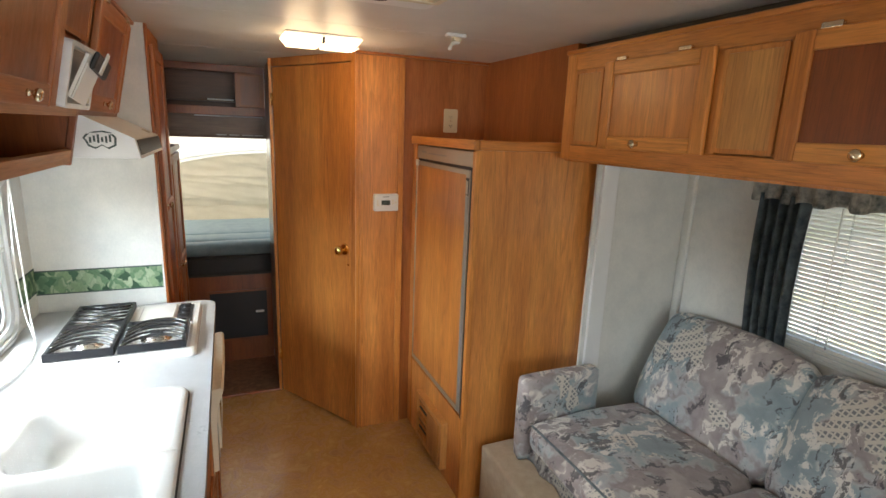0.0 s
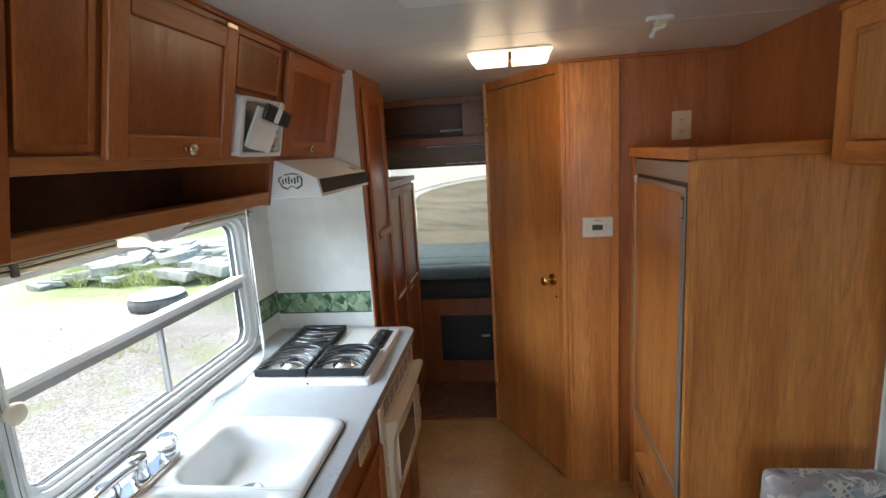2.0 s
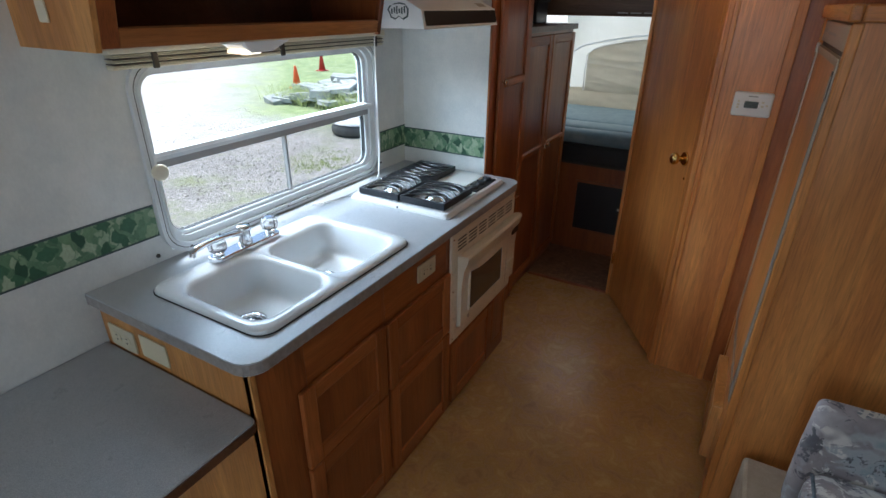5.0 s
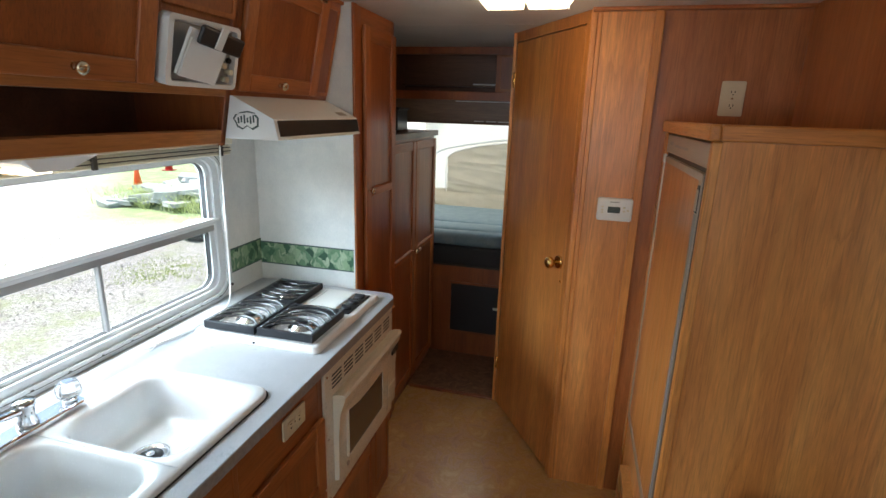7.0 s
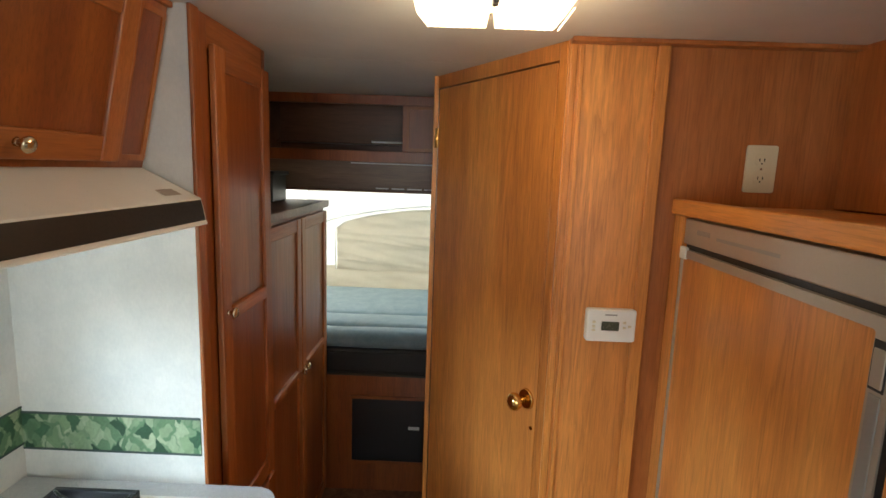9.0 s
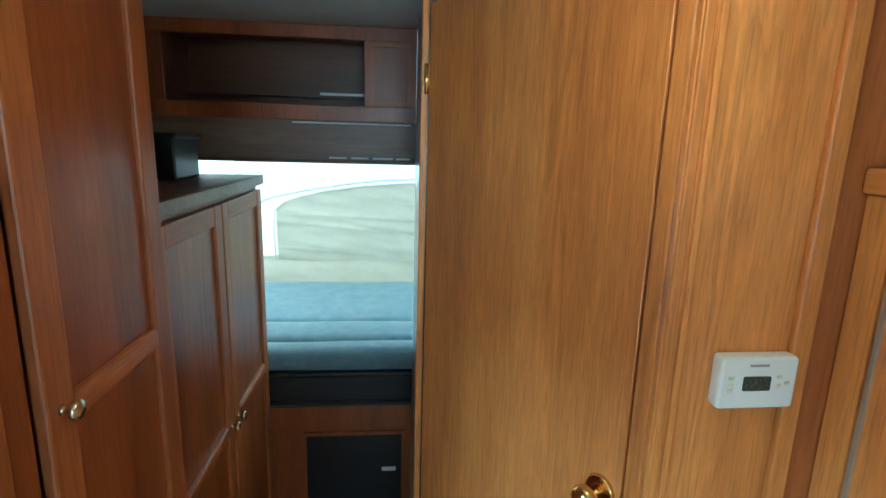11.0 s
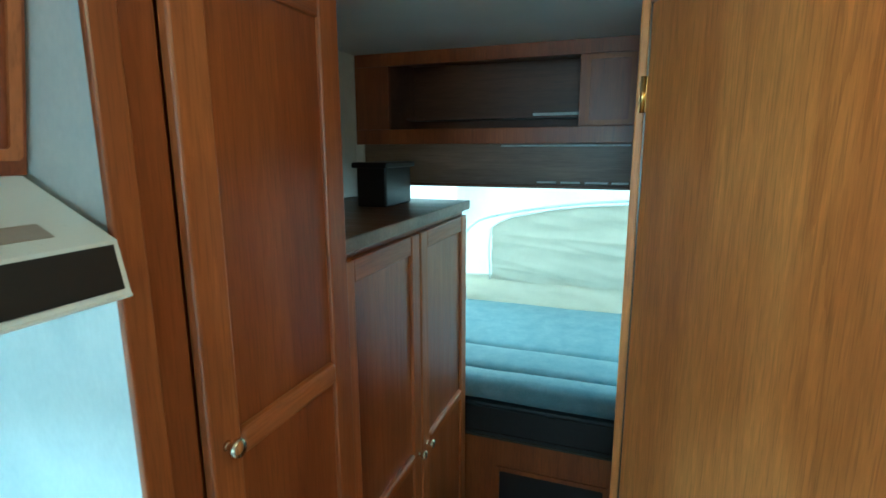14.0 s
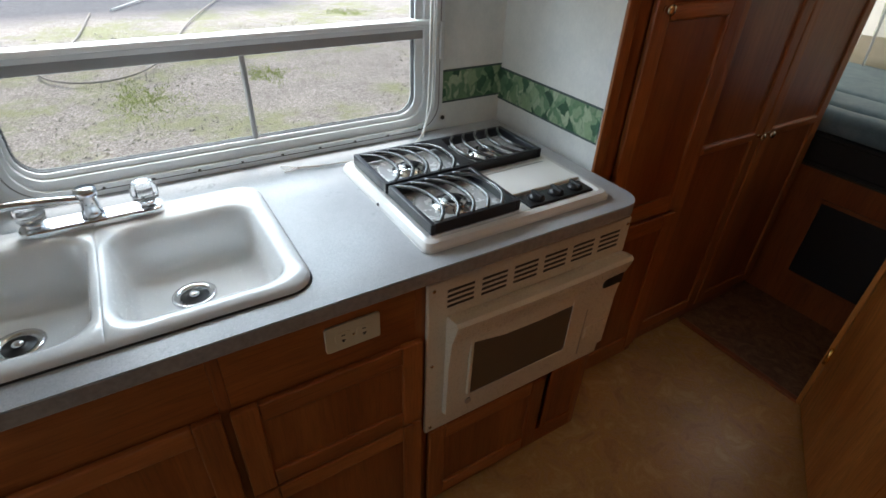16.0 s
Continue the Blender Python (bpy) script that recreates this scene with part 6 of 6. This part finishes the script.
for s in (-1, 1):
    x0, x1 = sorted((LX + s * 0.006, LX + s * 0.152))
    ins = (0.024, 0.003) if s < 0 else (0.003, 0.024)
    hi = [(x0, LY - 0.09, LZ - 0.0125), (x1, LY - 0.09, LZ - 0.0125), (x1, LY + 0.09, LZ - 0.0125), (x0, LY + 0.09, LZ - 0.0125)]
    lo = [(x0 + ins[0], LY - 0.075, LZ - 0.042), (x1 - ins[1], LY - 0.075, LZ - 0.042), (x1 - ins[1], LY + 0.075, LZ - 0.042), (x0 + ins[0], LY + 0.075, LZ - 0.042)]
    lens = part("lens", loft(bmesh.new(), [hi, lo], None, False, True), LENS, cl, "lit ribbed plastic lens")
    lens.visible_shadow = False
    for k in range(9):
        xx = x0 + 0.024 + k * (x1 - x0 - 0.04) / 8
        rib = part("lens_rib", boxed((xx, LY - 0.074, LZ - 0.0435), (xx + 0.003, LY + 0.074, LZ - 0.0418)), LENS, lens)
        rib.visible_shadow = False
part("rocker_switch", boxed((LX - 0.006, LY - 0.07, LZ - 0.035), (LX + 0.006, LY - 0.04, LZ - 0.012), None, 0.002), BLACK, cl)
ac = thing("air_conditioner", "cream ceiling air conditioner with slatted intake and dark louvres", "air conditioner", (0.3, 1.2, 1.93))
o = rrect(0.112, 0.478, 0.90, 1.475, 0.03, 4)
part("ac_shroud", prism(bmesh.new(), o, 1.938, CEIL - 0.0005, None, 0.010), WHITE_PAINT, ac)
part("intake_frame", ring(bmesh.new(), rrect(0.150, 0.455, 0.97, 1.345, 0.012, 3), rrect(0.165, 0.440, 0.985, 1.330, 0.008, 3), 1.924, 1.939), CREAM, ac, "cream intake grille frame")
part("intake_back", boxed((0.165, 0.985, 1.934), (0.440, 1.330, 1.937)), FRIDGE_GREY, ac)
for k in range(27):
    y = 0.988 + k * 0.0125
    part("intake_slat", boxed((0.166, y, 1.926), (0.439, y + 0.007, 1.934)), CREAM, ac)
for x in (0.243, 0.322):
    lv = part("louvre", lathe(bmesh.new(), [(0.026, 0), (0.026, 0.006), (0.021, 0.007), (0.018, 0.002)], Matrix.Translation((x, 1.385, 1.938)) @ pose(0, 0, 0, 180, 0, 0), 24), WHITE_PAINT, ac)
    part("louvre_hole", cyl(bmesh.new(), (x, 1.385, 1.931), (x, 1.385, 1.937), 0.0208), BLACK, lv)
for x in (0.140, 0.390):
    part("outlet_slot", boxed((x, 1.372, 1.9355), (x + 0.05, 1.380, 1.9378)), SLAT_GAP_DARK, ac)
hk = thing("ceiling_bracket", "small white bracket with hanging hook on the ceiling", "bracket", (0.78, 1.985, 1.97))
HZ = CEIL - 1.975
part("bracket_plate", prism(bmesh.new(), rrect(0.745, 0.822, 1.965, 2.005, 0.012, 3), 1.962 + HZ, CEIL - 0.0005, None, 0.003), WHITE_PAINT, hk)
part("hook", tube(bmesh.new(), bow([(0.80, 1.985, 1.958 + HZ), (0.792, 1.983, 1.945 + HZ), (0.768, 1.98, 1.938 + HZ), (0.758, 1.98, 1.915 + HZ)], 5), 0.007, 8), WHITE_PAINT, hk)
part("bracket_cap", boxed((0.770, 1.971, 1.948 + HZ), (0.802, 1.999, 1.963 + HZ), None, 0.003), CREAM, hk)

# ---- dinette table at the counter's end ----
dt = thing("dinette_table", "grey laminate dinette table against the window wall", "table", (-0.45, 0.6, 0))
part("tabletop", prism(bmesh.new(), rrect(LEFT + 0.002, -0.128, 0.14, 0.926, (0.02, 0.002, 0.002, 0.06), 5), 0.690, 0.722, None, 0.004), LAMINATE, dt)
part("table_edge", ring(bmesh.new(), rrect(LEFT + 0.0025, -0.125, 0.137, 0.9265, (0.022, 0.002, 0.002, 0.062), 5), rrect(LEFT + 0.003, -0.129, 0.141, 0.9255, (0.02, 0.002, 0.002, 0.06), 5), 0.694, 0.718), WALNUT, dt)
part("table_post", cyl(bmesh.new(), (-0.40, 0.50, 0.012), (-0.40, 0.50, 0.69), 0.030), CHROME, dt)
part("table_foot", lathe(bmesh.new(), [(0.09, 0), (0.09, 0.006), (0.04, 0.016), (0.032, 0.03)], Matrix.Translation((-0.40, 0.50, 0))), CHROME, dt)

# ---- outside ----
GZ = -0.75
bm = bmesh.new()
sheet(bm, 120, 120, lambda s, t: Vector(((s - 0.5) * 2, (t - 0.5) * 2, 0)))
for v in bm.verts:
    for k in range(2):
        v.co[k] = math.copysign(abs(v.co[k]) ** 3 * 600 + abs(v.co[k]) * 12, v.co[k])
    d = v.co.xy.length
    v.co.z = GZ + (0.05 * noise.noise(v.co * 0.5) if 2 < d < 60 else 0)
structure("ground", bm, GROUND, "gravel yard with patches of grass", "ground")
structure("trailer_underside", boxed((LEFT - 0.05, FRONT - 0.06, -0.2), (1.52, 3.80, -0.081)), SLAT_GAP_DARK, "dark underside of the trailer", "underside")
structure("roof", boxed((LEFT - 0.055, FRONT - 0.06, CEIL + 0.06), (1.53, 3.80, CEIL + 0.09)), ALU, "white roof skin of the trailer", "roof")

rg = random.Random(11)
stone_meshes = []
for k in range(6):
    t = boxed((-0.5, -0.36, -0.11), (0.5, 0.36, 0.11), None, 0.02, 1)
    for v in t.verts:
        v.co += Vector((noise.noise(v.co * 2 + Vector((k, 0, 0))), noise.noise(v.co * 2 + Vector((0, k, 3))), 0.4 * noise.noise(v.co * 3 + Vector((5, k, 1))))) * 0.12
    me = bpy.data.meshes.new("stone")
    t.to_mesh(me)
    t.free()
    me.materials.append(STONE)
    stone_meshes.append(me)
pile = thing("stone_pile", "heap of flat grey field stones and slabs", "stones", (-7.5, 11.0, GZ))


def heap(s, t):
    """Height of the heap over the ground, s across and t away from the trailer."""
    return 0.8 * max(0.0, math.sin(math.pi * s)) ** 0.5 * max(0.0, math.sin(math.pi * t)) ** 0.7 * (0.75 + 0.5 * noise.noise(Vector((s * 5, t * 4, 2))))


part("earth_mound", sheet(bmesh.new(), 40, 30, lambda s, t: Vector((-10.1 + 5.8 * s, 9.9 + 3.8 * t, GZ - 0.08 + 0.8 * heap(s, t)))), WEEDS, pile, "weedy earth between the stones")
for k in range(280):
    a, b = 0.03 + 0.94 * rg.random(), 0.05 + 0.75 * rg.random()
    x, y = -10.1 + 5.8 * a, 9.9 + 3.8 * b
    s = 0.22 + 0.62 * rg.random() ** 2
    ob = new("stone", stone_meshes[k % 6])
    ob.parent, ob.matrix_parent_inverse = pile, pile.matrix_basis.inverted()
    ob.matrix_basis = pose(x, y, GZ + 0.8 * heap(a, b) + rg.uniform(-0.06, 0.10), rg.uniform(-9, 9), rg.uniform(-9, 9), rg.gauss(15, 25) + 90 * (k % 2)) @ Matrix.Diagonal((s, s, s * rg.uniform(0.5, 1.2), 1))
tyre = thing("tyre_planter", "old tyre lying flat with a pale slab inside", "tyre", (-5.9, 8.4, GZ))
part("tyre", lathe(bmesh.new(), [(0.24, 0.0), (0.42, 0.0), (0.48, 0.06), (0.48, 0.16), (0.42, 0.22), (0.34, 0.22), (0.30, 0.17), (0.28, 0.05)], Matrix.Translation((-5.9, 8.4, GZ)), 32), OLD_RUBBER, tyre)
part("slab", lathe(bmesh.new(), [(0.45, 0.222), (0.44, 0.248), (0.2, 0.258), (0, 0.258)], Matrix.Translation((-5.9, 8.4, GZ)), 28), BUILD_WHITE, tyre)


def cone(at, mat, label):
    c = thing("traffic_cone", label, "cone", at, "traffic cones")
    part("cone_foot", boxed((at[0] - 0.18, at[1] - 0.18, at[2]), (at[0] + 0.18, at[1] + 0.18, at[2] + 0.03), None, 0.01), mat, c)
    part("cone_body", lathe(bmesh.new(), [(0.13, 0.03), (0.035, 0.62), (0.03, 0.64), (0, 0.64)], Matrix.Translation(at), 20), mat, c)


cone((-11.2, 12.2, GZ), ORANGE, "orange traffic cone on the grass")
cone((-13.6, 16.0, GZ), RED, "red-orange traffic cone far on the grass")
for name, pts, r, mat, label in (("garden_hose", [(-13.3, 1.6, 0), (-15.5, 2.95, 0), (-18.0, 5.2, 0), (-19.3, 6.1, 0), (-18.2, 5.6, 0)], 0.024, CORD, "white hose lying across the drive"),
                                 ("garden_hose", [(-19.0, 6.0, 0), (-15.0, 4.3, 0), (-11.6, 2.9, 0), (-8.5, 1.95, 0), (-7.75, 1.1, 0), (-8.5, 0.45, 0), (-10.5, 0.9, 0), (-13.0, 1.2, 0)], 0.016, HOSE, "thin grey hose looped on the gravel")):
    h = thing(name, label, "hose", (pts[0][0], pts[0][1], GZ))
    part("hose_line", tube(bmesh.new(), bow([(x, y, GZ + 0.05) for x, y, z in pts], 10), r, 8), mat, h)
bk = thing("bucket", "blue plastic bucket on the ground", "bucket", (-23.2, 8.75, GZ))
part("bucket_body", lathe(bmesh.new(), [(0.22, 0.0), (0.30, 0.50), (0.32, 0.51), (0.29, 0.50), (0.21, 0.03), (0, 0.03)], Matrix.Translation((-23.2, 8.75, GZ))), BLUE, bk)
part("bucket_handle", tube(bmesh.new(), bow([(-23.2, 8.45, GZ + 0.48), (-23.1, 8.75, GZ + 0.62), (-23.2, 9.05, GZ + 0.48)], 6), 0.012, 6), ALU_GREY, bk)

shed = thing("garage", "white sided garage with dark roller door", "building", (-30, 3.0, GZ))
part("wall", boxed((-34, -6.0, GZ), (-28.0, 8.0, 2.6)), BUILD_WHITE, shed)
part("roller_door", boxed((-28.0, 5.2, GZ + 0.02), (-27.94, 7.7, 1.7), None, 0.01), BUILD_DARK, shed)
for k in range(5):
    part("door_section", boxed((-27.94, 5.25, GZ + 0.05 + k * 0.48), (-27.92, 7.65, GZ + 0.50 + k * 0.48), None, 0.01), BUILD_DARK, shed)
part("roof", prism(bmesh.new(), [(-6.4, 2.6), (8.4, 2.6), (1.0, 4.6)], -34.3, -27.6, Matrix(((0, 0, 1, 0), (1, 0, 0, 0), (0, 1, 0, 0), (0, 0, 0, 1)))), SLAT_GAP_DARK, shed)
rd = thing("fuel_can", "red can beside the garage door", "can", (-26.5, 6.7, GZ))
part("can_body", boxed((-26.7, 6.6, GZ), (-26.4, 6.95, GZ + 0.5), None, 0.04), RED, rd)
part("can_spout", cyl(bmesh.new(), (-26.55, 6.7, GZ + 0.48), (-26.5, 6.6, GZ + 0.68), 0.03), RED, rd)

car = thing("parked_car", "dark car parked beyond the yard", "car", (-28.5, 11.0, GZ))
CM = Matrix(((0, 0, 1, 0), (1, 0, 0, 0), (0, 1, 0, 0), (0, 0, 0, 1)))
prof = [(8.9, 0.28), (9.4, 0.22), (12.6, 0.22), (13.1, 0.32), (13.15, 0.75), (12.5, 0.92), (11.9, 1.38), (10.3, 1.42), (9.5, 0.95), (8.95, 0.80)]
part("body", prism(bmesh.new(), [(y, GZ + z) for y, z in prof], -29.6, -27.9, CM, 0.05), CAR_PAINT, car)
part("side_window", prism(bmesh.new(), [(y, GZ + z) for y, z in ((9.85, 0.97), (12.2, 0.97), (11.8, 1.32), (10.4, 1.34))], -27.9, -27.88, CM), DARK_GLASS, car)
for y in (9.75, 12.3):
    for x in (-27.98, -29.5):
        wh = part("wheel", cyl(bmesh.new(), (x - 0.1, y, GZ + 0.32), (x + 0.1, y, GZ + 0.32), 0.32), RUBBER, car)
        part("rim", cyl(bmesh.new(), (x + 0.09, y, GZ + 0.32), (x + 0.12, y, GZ + 0.32), 0.2), ALU, wh)

# grass tufts and loose pebbles
rg = random.Random(3)


def tufts(name, label, spots, blades, tall):
    verts, faces = [], []
    for cx, cy, rx, ry in spots:
        for k in range(blades):
            a, q = rg.random() * math.tau, min(1.5, math.sqrt(rg.random()) * rg.uniform(0.75, 1.25))
            wob = 0.8 + 0.9 * noise.noise(Vector((math.cos(a) * 1.7 + cx, math.sin(a) * 1.7 + cy, 0))) + 0.4 * noise.noise(Vector((math.cos(a) * 6 + cx, math.sin(a) * 6 + cy, 1)))
            x, y = cx + rx * q * wob * math.cos(a), cy + ry * q * wob * math.sin(a)
            h, w, b = tall * (0.4 + rg.random()), 0.007, rg.random() * math.tau
            i = len(verts)
            verts += [(x - w * math.cos(b), y - w * math.sin(b), GZ - 0.02), (x + w * math.cos(b), y + w * math.sin(b), GZ - 0.02), (x + rg.uniform(-1, 1) * h * 0.7, y + rg.uniform(-1, 1) * h * 0.7, GZ + h)]
            faces.append((i, i + 1, i + 2))
    me = bpy.data.meshes.new(name)
    me.from_pydata(verts, [], faces)
    me.materials.append(GRASS)
    return tagged(new(name, me), label, "grass", kind="stuff")


tufts("grass", "tufts of short green grass in the gravel", ((-6.7, 1.65, 1.15, 0.5), (-7.5, 3.3, 0.5, 0.45), (-7.3, 4.6, 0.6, 0.6), (-11.7, 6.3, 0.6, 0.7), (-8.6, 8.4, 1.6, 1.3), (-14.6, 6.6, 0.7, 0.7), (-5.2, 6.6, 0.8, 0.8)), 2200, 0.02)
tufts("weeds", "tall green weeds round the stone heap", ((-7.2, 10.3, 1.5, 0.5), (-9.2, 10.4, 0.9, 0.5), (-6.2, 11.6, 1.0, 0.9), (-8.0, 11.4, 1.6, 0.9)), 1500, 0.42)
PEBBLE = plain("pale_pebble", (0.46, 0.42, 0.35), 0.9, wear=0.3)
verts, faces = [], []
for k in range(9000):
    x, y = -2.2 - 9 * rg.random() ** 1.3, -2 + 11 * rg.random()
    s = 0.010 + 0.018 * rg.random() ** 3
    i = len(verts)
    z = GZ + 0.05 * noise.noise(Vector((x, y, GZ)) * 0.5)
    verts += [(x + s, y, z), (x, y + s * 0.8, z), (x - s, y + s * 0.2, z), (x, y - s, z), (x + s * 0.2, y, z + s * 0.8)]
    faces += [(i, i + 1, i + 4), (i + 1, i + 2, i + 4), (i + 2, i + 3, i + 4), (i + 3, i, i + 4)]
me = bpy.data.meshes.new("pebbles")
me.from_pydata(verts, [], faces)
me.materials.append(PEBBLE)
tagged(new("pebbles", me), "loose grey pebbles on the gravel", "pebbles", kind="stuff")
# distant trees closing the view
m, n, l, b = material("far_foliage")
c = ramp(n, l, noise_tex(n, l, coords(n, l), 1.2, 6, 0.8), [(0.3, (0.03, 0.06, 0.015)), (0.7, (0.11, 0.17, 0.05))])
l.new(c, b.inputs["Base Color"])
verts, faces = [], []
for k in range(14000):
    a = rg.uniform(0.25, 0.85) * math.pi + 0.15 * math.pi
    d = 60 + 18 * rg.random()
    hgt = 7 + 4 * noise.noise(Vector((a * 9, 0, 0))) + 2.5 * noise.noise(Vector((a * 40, 1, 0)))
    x, y, z = math.cos(a) * d, math.sin(a) * d, GZ + hgt * rg.random() ** 0.7
    i = len(verts)
    for q in range(3):
        verts.append((x + rg.uniform(-1.1, 1.1), y + rg.uniform(-1.1, 1.1), z + rg.uniform(-0.8, 0.8)))
    faces.append((i, i + 1, i + 2))
me = bpy.data.meshes.new("far_trees")
me.from_pydata(verts, [], faces)
me.materials.append(m)
tagged(new("far_trees", me), "distant green tree line", "trees", kind="stuff")
